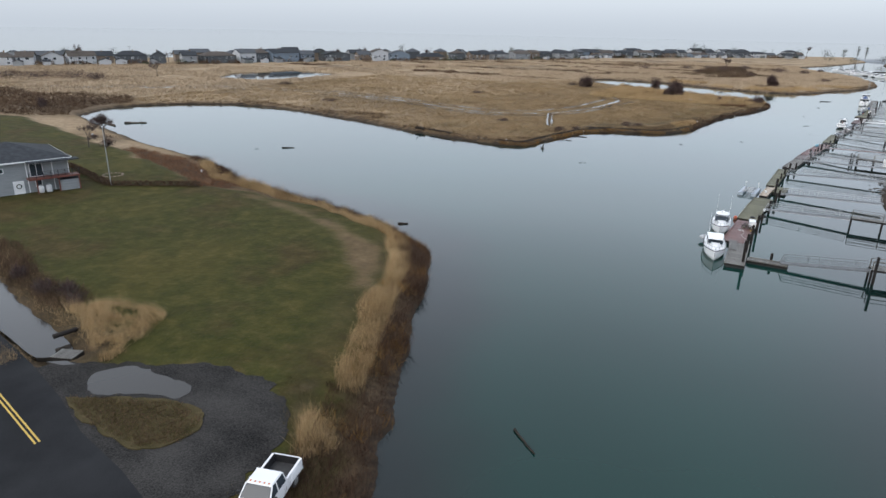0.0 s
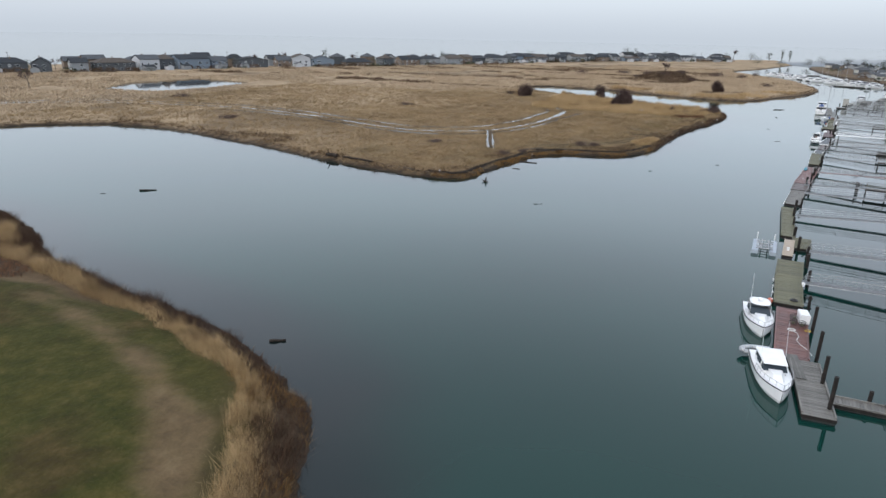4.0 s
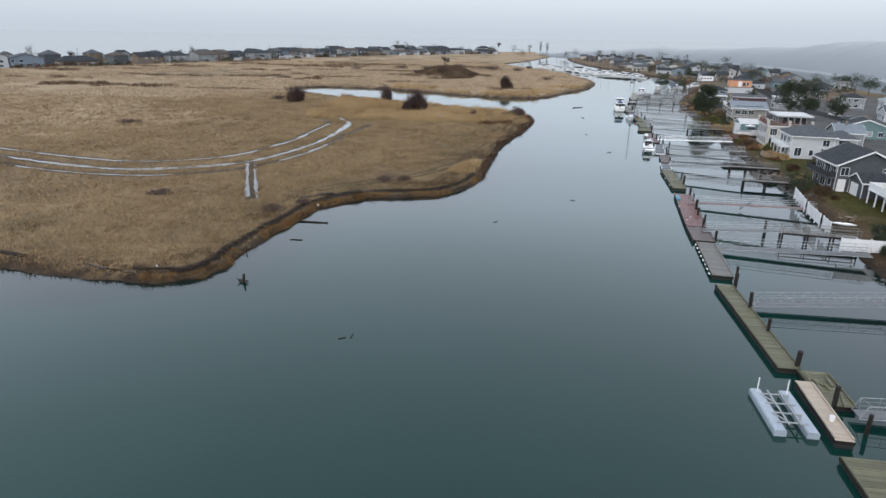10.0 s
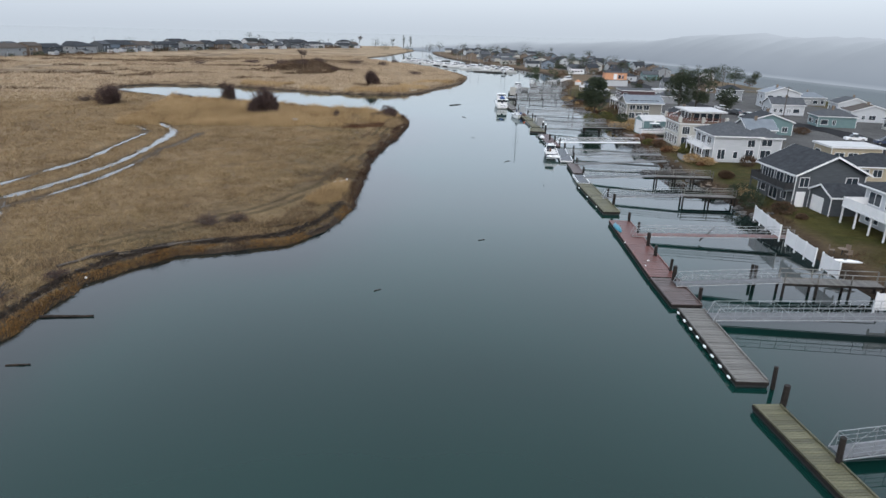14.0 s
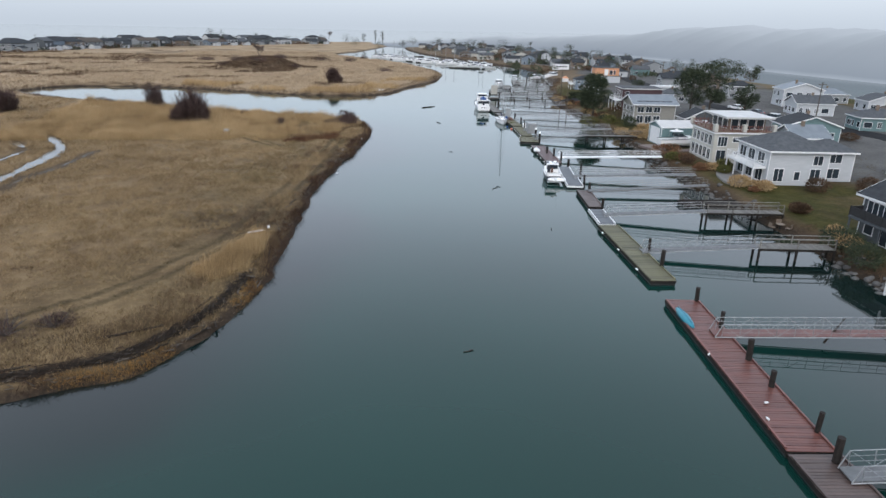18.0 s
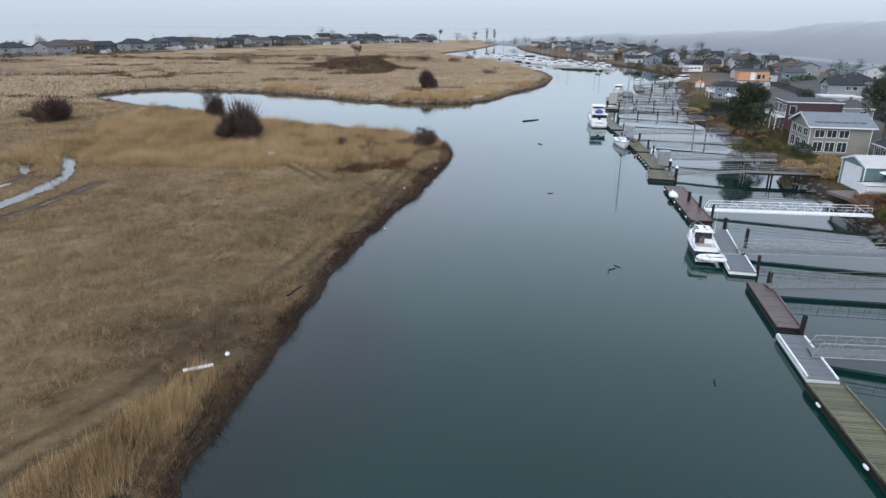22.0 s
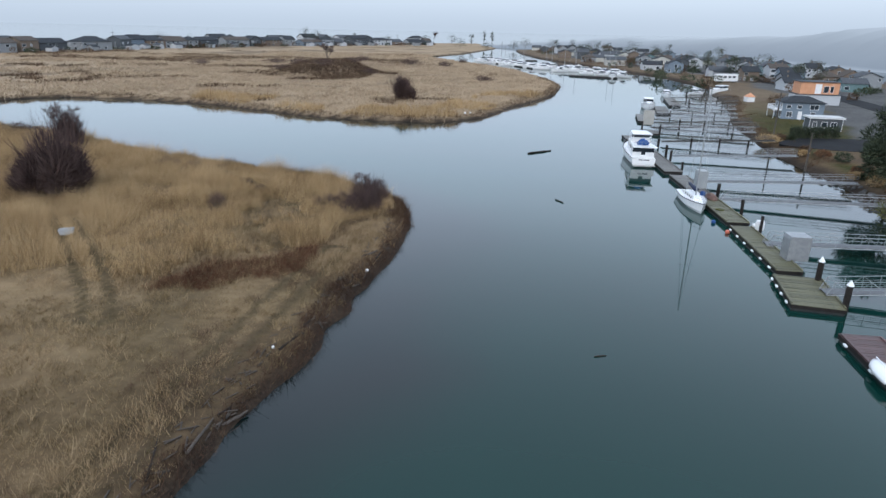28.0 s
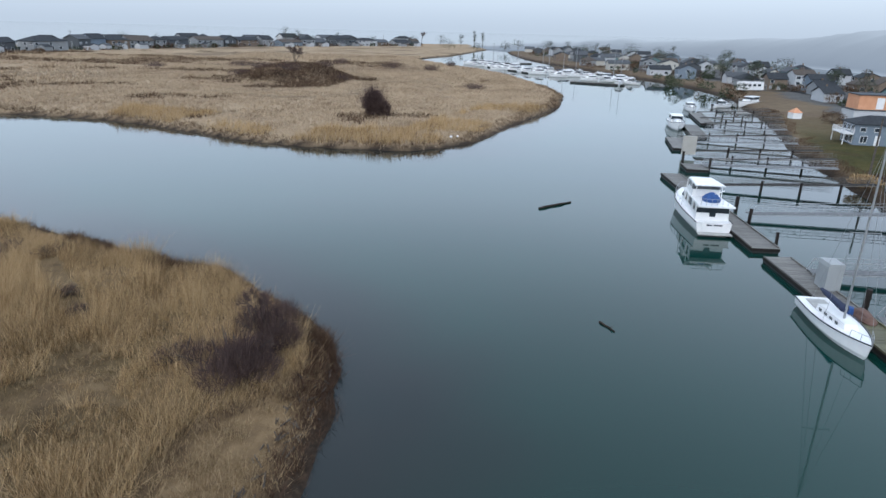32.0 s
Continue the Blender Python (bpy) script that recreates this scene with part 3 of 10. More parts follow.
def deck_dock(label, sw, nw, width, boards, z=0.5, plank=0.24, edge=None, fenders=0, fender_colour=None):
    """A floating dock: dark floats and beams, a deck of cross boards, a rub rail along each side."""
    dx, dy = nw[0] - sw[0], nw[1] - sw[1]
    length = math.hypot(dx, dy)
    dock = thing("floating_dock", heading(sw[0], sw[1], 0, dx, dy), label, "dock", "docks along the channel")
    bm = fresh()
    box(bm, 0.06, width - 0.06, 0.06, length - 0.06, -0.35, z - 0.16)
    part("float", bm, BLACK, dock)
    for x0, x1 in ((0, 0.1), (width - 0.1, width)):
        bm = fresh()
        box(bm, x0, x1, 0, length, z - 0.3, z - 0.04)
        part("side_beam", bm, edge or DARK_WOOD, dock)
    for y0 in (0.0, length - 0.1):
        bm = fresh()
        box(bm, 0.103, width - 0.103, y0, y0 + 0.1, z - 0.3, z - 0.045)
        part("end_beam", bm, edge or DARK_WOOD, dock)
    rng = random.Random(int(sw[1] * 10))
    if sw[1] < 345:
        plank_row(dock, length, width - 0.04, width / 2, z, plank, boards, rng)
    else:
        bm = fresh()
        box(bm, 0.02, width - 0.02, 0.01, length - 0.01, z - 0.038, z)
        part("deck", bm, boards, dock)
    for x0 in (0.0, width - 0.12):
        bm = fresh()
        box(bm, x0, x0 + 0.12, 0.2, length - 0.2, z + 0.015, z + 0.11)
        rounded(bm, 0.02, 1)
        part("edge_rail", bm, edge or boards, dock)
    for k in range(fenders):
        bm = fresh()
        y = length * (k + 0.6) / fenders
        loft(bm, [[(-0.1 + r * math.cos(a), y + s, z - 0.22 + r * math.sin(a)) for a in np.linspace(0, math.tau, 8, endpoint=False)] for s, r in ((-0.26, 0.03), (-0.21, 0.08), (-0.08, 0.1), (0.08, 0.1), (0.21, 0.08), (0.26, 0.03))])
        part("fender", bm, fender_colour or WHITE_GEL, dock, smooth=True)
    return dock


MOSSY = "moss-green weathered plank dock floating on dark beams"
GREYISH = "weathered grey plank dock floating on dark beams"
REDDISH = "red-stained plank dock floating on dark beams"
FINGER = "narrow grey plank float leading to a gangway"
SLATEY = "dark grey composite dock with a pale edge"
deck_dock(GREYISH, (-2.95, 82.8), (-2.85, 92.4), 2.4, DECK_GREY)
deck_dock(FINGER, (-0.4, 86.9), (4.3, 86.7), 1.4, DECK_GREY, z=0.42)
deck_dock(REDDISH, (-4.1, 92.7), (-2.8, 104.9), 2.9, DECK_RED)
deck_dock(MOSSY, (-3.0, 106.1), (-2.1, 115.3), 2.9, DECK_GREEN, fenders=4)
deck_dock(MOSSY, (-2.1, 115.4), (-1.2, 122.3), 3.0, DECK_GREEN)
deck_dock("tan composite swim float beside the mossy docks", (-0.6, 123.9), (0.5, 131.9), 1.3, DECK_TAN, z=0.62)
deck_dock(MOSSY, (1.1, 128.6), (1.7, 133.9), 2.4, DECK_GREEN, z=0.46)
deck_dock(MOSSY, (0.2, 134.1), (2.0, 152.9), 1.9, DECK_GREEN)
deck_dock("grey plank dock with a row of white fenders", (2.7, 155.8), (5.2, 168.3), 2.4, DECK_GREY, fenders=8)
deck_dock("dark wet brown plank dock joined to a red dock", (5.1, 169.2), (6.35, 175.8), 2.9, DECK_BROWN, z=0.46)
deck_dock(REDDISH, (6.4, 176.0), (10.9, 196.0), 2.8, DECK_RED)
deck_dock(MOSSY, (11.9, 200.1), (14.7, 217.1), 2.4, DECK_GREEN, fenders=3)
deck_dock(SLATEY, (15.1, 217.5), (16.5, 223.8), 1.95, DECK_SLATE, edge=WHITE_PAINT)
deck_dock("dark wet brown plank dock floating on dark beams", (17.1, 224.9), (19.2, 233.6), 1.9, DECK_BROWN)
deck_dock(SLATEY, (18.9, 236.3), (20.2, 241.1), 2.4, DECK_SLATE, edge=WHITE_PAINT)
deck_dock(SLATEY, (20.3, 241.3), (22.6, 249.2), 2.0, DECK_SLATE, edge=WHITE_PAINT)
deck_dock("red-brown plank dock with blue fenders", (22.0, 252.4), (25.0, 268.8), 2.55, DECK_MAROON, fenders=5)
deck_dock(MOSSY, (24.5, 273.5), (26.4, 279.6), 3.7, DECK_GREEN, fenders=4)
deck_dock(MOSSY, (27.2, 280.4), (29.3, 293.2), 2.2, DECK_GREEN, fenders=6)
deck_dock(MOSSY, (29.6, 294.4), (30.9, 305.6), 2.4, DECK_GREEN)
deck_dock(GREYISH, (30.95, 305.9), (32.2, 317.0), 2.4, DECK_GREY)
deck_dock(GREYISH, (32.4, 319.3), (36.4, 351.6), 2.6, DECK_GREY)
deck_dock(GREYISH, (41.4, 354.5), (42.3, 358.8), 3.2, DECK_GREY)
deck_dock(GREYISH, (46.5, 372.0), (50.0, 384.0), 3.0, DECK_GREY)
deck_dock(GREYISH, (56.0, 386.0), (61.0, 402.0), 3.0, DECK_GREY)
deck_dock(GREYISH, (66.0, 404.0), (72.0, 424.0), 3.0, DECK_GREY)


def piling(x, y, top=2.4, r=0.17, capped=False, lean=0.0):
    p = thing("piling", pose(x, y, 0, lean, lean * 0.6, 0), "dark tarred timber piling standing in the water" if not capped else "dark timber piling with a white cone cap", "piling", "mooring pilings")
    bm = fresh()
    bar(bm, (0, 0, -2.5), (0, 0, top), r, 10, r * 0.93)
    part("post", bm, DARK_WOOD, p, smooth=False)
    if capped:
        bm = fresh()
        bar(bm, (0, 0, top), (0, 0, top + 0.42), r * 1.12, 10, 0.02)
        part("cap", bm, WHITE_PAINT, p, "white cone cap")
    return p


for x, y, tall in ((-0.85, 84.4, 3.3), (-0.75, 88.6, 3.0), (-0.4, 93.9, 2.9), (0.05, 100.3, 2.8), (2.3, 86.9, 1.4), (13.2, 85.2, 3.4)):
    piling(x, y, tall, 0.17)
PILES = [(0.5, 106.6), (1.3, 114.2), (2.1, 121.4), (2.6, 125.6), (1.9, 128.6), (2.0, 134.5), (2.6, 141.2), (3.2, 146.6), (4.1, 152.6), (5.3, 155.2), (8.4, 170.0), (8.4, 174.7), (9.4, 177.2), (10.2, 182.0), (11.1, 185.4), (12.2, 190.2), (13.4, 195.2), (14.9, 203.4), (15.8, 207.4), (18.6, 224.1), (21.0, 233.2), (21.5, 236.1), (24.8, 244.8), (24.6, 249.3), (24.9, 253.3), (25.4, 257.8), (25.2, 260.8), (31.4, 291.0), (33.0, 298.0), (34.2, 306.4), (35.5, 320.6), (36.4, 327.4), (38.0, 333.2), (39.6, 341.0), (45.0, 354.9), (43.6, 361.0), (17.3, 175.0), (16.7, 173.6)]
for n_pile, (x, y) in enumerate(PILES):
    piling(x, y, 1.6 + 0.6 * ((n_pile * 37) % 10) / 10, 0.16 + 0.03 * (n_pile % 3), lean=((n_pile * 53) % 7 - 3) * 0.5)
for x, y in ((29.4, 278.2), (28.4, 273.2)):
    piling(x, y, 2.1, 0.24, capped=True)


# ---- gangways ----
def gangway(a, b, za=0.55, zb=1.2, width=1.25, height=1.05, metal=None, deck=None, label="", style="truss"):
    """A sloping walkway with a truss or picket rail on both sides."""
    metal, deck = metal or ALU, deck or STEEL
    dx, dy = b[0] - a[0], b[1] - a[1]
    length = math.hypot(dx, dy)
    tilt = math.degrees(math.atan2(zb - za, length))
    long = math.hypot(length, zb - za)
    g = thing("gangway", heading(a[0], a[1], za, dx, dy) @ pose(0, 0, 0, tilt, 0, 0), label, "gangway", "gangways to the docks")
    bm = fresh()
    box(bm, -width / 2 + 0.05, width / 2 - 0.05, 0.01, long - 0.01, 0.05, 0.09)
    part("walkway", bm, deck, g)
    bays = max(int(long / 1.35), 2)
    for side in (-1, 1):
        x = side * width / 2
        rail = fresh()
        bar(rail, (x, 0, 0), (x, long, 0), 0.045, 6)
        low = part("lower_chord", rail, metal, g)
        rail = fresh()
        bar(rail, (x, 0.5, height), (x, long - 0.3, height), 0.026, 6)
        part("handrail", rail, metal, g)
        web = fresh()
        for k in range(bays + 1):
            y = 0.5 + (long - 0.8) * k / bays
            bar(web, (x, y, 0), (x, y, height), 0.019, 5)
            if k < bays and style == "truss":
                y2 = 0.5 + (long - 0.8) * (k + 1) / bays
                bar(web, (x, y, 0 if k % 2 else height), (x, y2, height if k % 2 else 0), 0.014, 5)
        for s_ in (0.36, 0.68):
            bar(web, (x, 0.5, height * s_), (x, long - 0.3, height * s_), 0.015, 5)
        if style == "truss":
            bar(web, (x, 0, 0), (x, 0.5, height), 0.035, 5)
        part("railing", web, metal, g)
    return g


SILVER = "silver aluminium truss gangway sloping from shore to dock"
WHITEISH = "white metal gangway sloping from shore to dock"
WOODEN = "grey timber gangway with rails over the water"
gangway((3.3, 86.1), (12.9, 86.6), label="dull grey steel truss gangway over the water", metal=STEEL, width=1.1)
gangway((0.6, 113.9), (12.6, 111.7), label=SILVER)
gangway((2.7, 127.3), (18.2, 125.5), label=SILVER)
gangway((3.6, 147.3), (22.0, 147.0), label=SILVER)
gangway((7.0, 166.0), (24.6, 162.3), label=SILVER, width=1.5, height=1.2)
gangway((7.9, 173.6), (17.8, 171.2), zb=1.4, label=SILVER)
gangway((10.9, 189.4), (29.6, 184.5), label="silver gangway with a reddish walkway", deck=DECK_RED)
gangway((15.0, 207.6), (26.6, 205.0), zb=1.3, label=SILVER)
gangway((17.2, 220.8), (29.0, 217.6), zb=1.4, label=SILVER)
gangway((20.4, 232.4), (38.0, 230.6), label=WOODEN, metal=DECK_GREY, style="picket")
gangway((22.2, 241.6), (40.5, 237.4), label=SILVER)
gangway((25.4, 256.4), (43.0, 251.4), label=WHITEISH, metal=WHITE_PAINT, deck=WHITE_PAINT)
gangway((28.2, 275.6), (39.0, 273.8), zb=1.4, label=SILVER)
gangway((29.8, 287.2), (49.0, 283.0), label=SILVER)
gangway((33.2, 303.6), (51.5, 298.6), label=SILVER)
gangway((34.0, 313.0), (54.0, 309.6), label=SILVER)
gangway((38.0, 330.6), (57.0, 328.4), label=SILVER)
gangway((44.8, 357.0), (63.0, 352.6), label=SILVER)
gangway((50.5, 378.0), (70.0, 374.0), label=SILVER)
gangway((62.5, 394.0), (78.0, 391.0), label=SILVER)


for a, b in (((45.6, 361.4), (66.5, 358.2)), ((49.0, 369.0), (69.0, 365.6)), ((53.0, 384.6), (73.0, 381.0)), ((66.5, 403.4), (83.0, 400.4)), ((70.0, 413.0), (87.5, 409.0)), ((74.0, 424.0), (91.0, 420.0)), ((41.4, 344.4), (60.4, 341.0))):
    gangway(a, b, zb=1.5, label="grey timber gangway on dark posts", metal=DECK_GREY, deck=DARK_WOOD, style="picket", height=0.8)
    for k in (0.25, 0.5, 0.75):
        piling(a[0] + (b[0] - a[0]) * k, a[1] + (b[1] - a[1]) * k - 0.9, 1.5, 0.17)


def pier(a, b, z=2.0, width=1.6, rail=True, label="grey timber pier on dark piles with pale rails"):
    """A fixed timber pier on piles that meets a gangway."""
    dx, dy = b[0] - a[0], b[1] - a[1]
    length = math.hypot(dx, dy)
    p = thing("timber_pier", heading(a[0], a[1], 0, dx, dy), label, "pier")
    plank_row(p, length, width, 0.0, z, 0.25, DECK_GREY, random.Random(int(length * 10)))
    for x in (-width / 2 + 0.1, width / 2 - 0.2):
        bm = fresh()
        box(bm, x, x + 0.1, 0, length, z - 0.3, z - 0.064)
        part("joist", bm, DARK_WOOD, p)
    m = max(int(length / 3), 1)
    for k in range(m + 1):
        for x in (-width / 2 + 0.15, width / 2 - 0.15):
            y = length * k / m
            bm = fresh()
            bar(bm, (x, y, -2), (x, y, z - 0.07), 0.13, 8)
            part("post", bm, DARK_WOOD, p)
            if rail:
                bm = fresh()
                box(bm, x - 0.05, x + 0.05, y - 0.05, y + 0.05, z, z + 1.0)
                part("rail_post", bm, DECK_GREY, p)
    if rail:
        for x in (-width / 2 + 0.15, width / 2 - 0.15):
            bm = fresh()
            box(bm, x - 0.06, x + 0.06, 0, length, z + 1.0, z + 1.05)
            box(bm, x - 0.02, x + 0.02, 0, length, z + 0.5, z + 0.58)
            part("top_rail", bm, DECK_GREY, p)
    return p


pier((12.9, 86.6), (20.5, 87.4), 1.6)
pier((12.6, 111.7), (20.5, 110.7), 1.6, label="red-brown timber pier on dark piles")
pier((17.8, 171.2), (27.0, 169.0), 1.45)
pier((26.6, 205.0), (34.0, 203.2), 1.35, label="pale timber pier with picket rails on dark piles")
pier((29.0, 217.6), (38.0, 215.6), 1.45)
pier((39.0, 273.8), (50.0, 271.6), 1.45)
deck_dock("low dark timber float tied to the bank", (30.5, 226.0), (39.5, 224.6), 2.2, DARK_WOOD, z=0.5)


# ---- houses ----
SIDING_WHITE = surface("white_siding", (0.40, 0.42, 0.44), (0.50, 0.515, 0.535), 0.6, 0.6, bump=0.1, stretch=(1, 1, 8))
SIDING_CREAM = surface("cream_stucco", (0.42, 0.41, 0.37), (0.51, 0.50, 0.455), 0.5, 0.8, bump=0.15)
SIDING_DARK = surface("slate_grey_siding", (0.05, 0.058, 0.066), (0.08, 0.09, 0.10), 0.6, 0.65, bump=0.1, stretch=(1, 1, 8))
SIDING_GREY = surface("grey_siding", (0.20, 0.215, 0.225), (0.28, 0.295, 0.305), 0.6, 0.65, bump=0.1, stretch=(1, 1, 8))
SIDING_BLUE = surface("blue_grey_siding", (0.13, 0.17, 0.215), (0.19, 0.235, 0.285), 0.6, 0.65, bump=0.1, stretch=(1, 1, 8))
SIDING_TEAL = surface("teal_siding", (0.10, 0.17, 0.175), (0.15, 0.23, 0.235), 0.6, 0.65, bump=0.1, stretch=(1, 1, 8))
SIDING_TAN = surface("tan_siding", (0.34, 0.29, 0.20), (0.43, 0.37, 0.27), 0.6, 0.7, bump=0.1, stretch=(1, 1, 8))
SIDING_MAROON = surface("dark_maroon_cladding", (0.045, 0.022, 0.028), (0.07, 0.036, 0.042), 0.6, 0.5, bump=0.1)
SIDING_ORANGE = surface("orange_sheathing", (0.52, 0.25, 0.13), (0.62, 0.33, 0.19), 0.6, 0.7, bump=0.05)
SIDING_BROWN = surface("brown_shingle_siding", (0.13, 0.10, 0.075), (0.20, 0.155, 0.12), 0.8, 0.8, bump=0.2)
ROOF_DARK = surface("dark_asphalt_shingles", (0.022, 0.025, 0.029), (0.05, 0.055, 0.062), 1.3, 0.9, bump=0.3, fine=14.0, spec=0.2)
ROOF_GREY = surface("grey_asphalt_shingles", (0.055, 0.06, 0.066), (0.10, 0.107, 0.117), 1.3, 0.9, bump=0.3, fine=14.0, spec=0.2)
ROOF_BROWN = surface("brown_asphalt_shingles", (0.06, 0.05, 0.043), (0.105, 0.09, 0.078), 1.3, 0.9, bump=0.3, fine=14.0, spec=0.2)
ROOF_WHITE = surface("white_membrane_roof", (0.42, 0.42, 0.42), (0.54, 0.535, 0.525), 0.5, 0.5, bump=0.05)
ROOF_BLUE = surface("blue_grey_metal_roof", (0.14, 0.165, 0.19), (0.20, 0.225, 0.25), 0.6, 0.5, metal=0.2, bump=0.05)
RED_WOOD = surface("red_brown_stained_timber", (0.11, 0.035, 0.025), (0.18, 0.06, 0.04), 1.5, 0.6, bump=0.15)
CURTAIN = surface("pale_blinds_behind_glass", (0.25, 0.27, 0.28), (0.36, 0.37, 0.38), 2.0, 0.2, bump=0.0)


def wall_frame(face, d, w):
    """Pose of a wall's outside: local x runs along the wall, -y points out, z up."""
    return {"W": pose(0, w, 0, 0, 0, -90), "S": pose(0, 0, 0), "E": pose(d, 0, 0, 0, 0, 90), "N": pose(d, w, 0, 0, 0, 180)}[face]


def window(parent, m, u, z, ww, hh, panes=2, trim=None, pane=None):
    """A window on a wall: frame proud of the wall, mullions, a pane for each light."""
    trim, pane = trim or WHITE_PAINT, pane or GLASS
    bm = fresh()
    t = 0.09
    outer, inner = ((u - t, z - t), (u + ww + t, z - t), (u + ww + t, z + hh + t), (u - t, z + hh + t)), ((u, z), (u + ww, z), (u + ww, z + hh), (u, z + hh))
    rims = [[bm.verts.new(m @ Vector((x, y, zz))) for x, zz in ring] for ring, y in ((outer, -0.07), (inner, -0.07), (inner, -0.002), (outer, -0.002))]
    for r0, r1 in zip(rims, rims[1:] + rims[:1]):
        for k in range(4):
            bm.faces.new((r0[k], r0[(k + 1) % 4], r1[(k + 1) % 4], r1[k]))
    bmesh.ops.recalc_face_normals(bm, faces=bm.faces)
    win = part("window", bm, trim, parent)
    for k in range(1, panes):
        bm = fresh()
        x = u + ww * k / panes
        box(bm, x - 0.035, x + 0.035, -0.06, -0.002, z, z + hh, m)
        part("mullion", bm, trim, win)
    for k in range(panes):
        bm = fresh()
        box(bm, u + ww * k / panes + (0.035 if k else 0), u + ww * (k + 1) / panes - (0.035 if k < panes - 1 else 0), -0.03, -0.004, z, z + hh, m)
        part("pane", bm, pane, win)
    return win


def panel_door(parent, m, u, z, ww, hh, material, name="door"):
    bm = fresh()
    box(bm, u, u + ww, -0.06, -0.003, z, z + hh, m)
    door = part(name, bm, material, parent)
    bm = fresh()
    for x0, x1, z0, z1 in ((u - 0.1, u + ww + 0.1, z + hh, z + hh + 0.1), (u - 0.1, u, z, z + hh), (u + ww, u + ww + 0.1, z, z + hh)):
        box(bm, x0, x1, -0.075, -0.002, z0, z1, m)
    part("door_frame", bm, WHITE_PAINT, door)
    return door


def roof_mesh(kind, d, w, h, rise, over):
    """A roof shell with thickness over a d by w block."""
    bm = fresh()
    x0, x1, y0, y1 = -over, d + over, -over, w + over
    z0, z1 = h - over * rise / (min(d, w) / 2) * 0.5, h + rise
    if kind == "flat":
        box(bm, x0, x1, y0, y1, h + 0.005, h + 0.3)
        return bm
    if kind == "gable_n":
        prof = [(x0, z0), ((x0 + x1) / 2, z1), (x1, z0)]
        ring = lambda y: [(x, y, z + 0.18) for x, z in prof] + [(x, y, z) for x, z in prof[::-1]]
        loft(bm, [ring(y0), ring(y1)])
    elif kind == "gable_e":
        prof = [(y0, z0), ((y0 + y1) / 2, z1), (y1, z0)]
        ring = lambda x: [(x, y, z + 0.18) for y, z in prof] + [(x, y, z) for y, z in prof[::-1]]
        loft(bm, [ring(x0), ring(x1)])
    else:
        half = min(x1 - x0, y1 - y0) / 2
        if (x1 - x0) > (y1 - y0):
            r = [((x0 + half), (y0 + y1) / 2, z1), ((x1 - half), (y0 + y1) / 2, z1)]
        else:
            r = [((x0 + x1) / 2, y0 + half, z1), ((x0 + x1) / 2, y1 - half, z1)]
        c = [bm.verts.new((x, y, z0 + 0.12)) for x, y in ((x0, y0), (x1, y0), (x1, y1), (x0, y1))]
        b = [bm.verts.new((x, y, z0)) for x, y in ((x0, y0), (x1, y0), (x1, y1), (x0, y1))]
        t = [bm.verts.new(p) for p in r]
        if (x1 - x0) > (y1 - y0):
            fs = ((c[0], c[1], t[1], t[0]), (c[1], c[2], t[1]), (c[2], c[3], t[0], t[1]), (c[3], c[0], t[0]))
        else:
            fs = ((c[0], c[1], t[0]), (c[1], c[2], t[1], t[0]), (c[2], c[3], t[1]), (c[3], c[0], t[0], t[1]))
        for f in fs:
            bm.faces.new(f)
        bm.faces.new(b[::-1])
        for k in range(4):
            bm.faces.new((b[k], b[(k + 1) % 4], c[(k + 1) % 4], c[k]))
    return bm


def loose_pieces(bm):
    """Splits boards of eight corners each, built one after another, into meshes of their own."""
    bm.verts.ensure_lookup_table()
    bm.verts.index_update()
    out = []
    for k in range(0, len(bm.verts), 8):
        one = fresh()
        v = [one.verts.new(bm.verts[i].co) for i in range(k, k + 8)]
        for f in bm.faces:
            ids = [x.index for x in f.verts]
            if all(k <= i < k + 8 for i in ids):
                one.faces.new([v[i - k] for i in ids])
        out.append(one)
    bm.free()
    return out


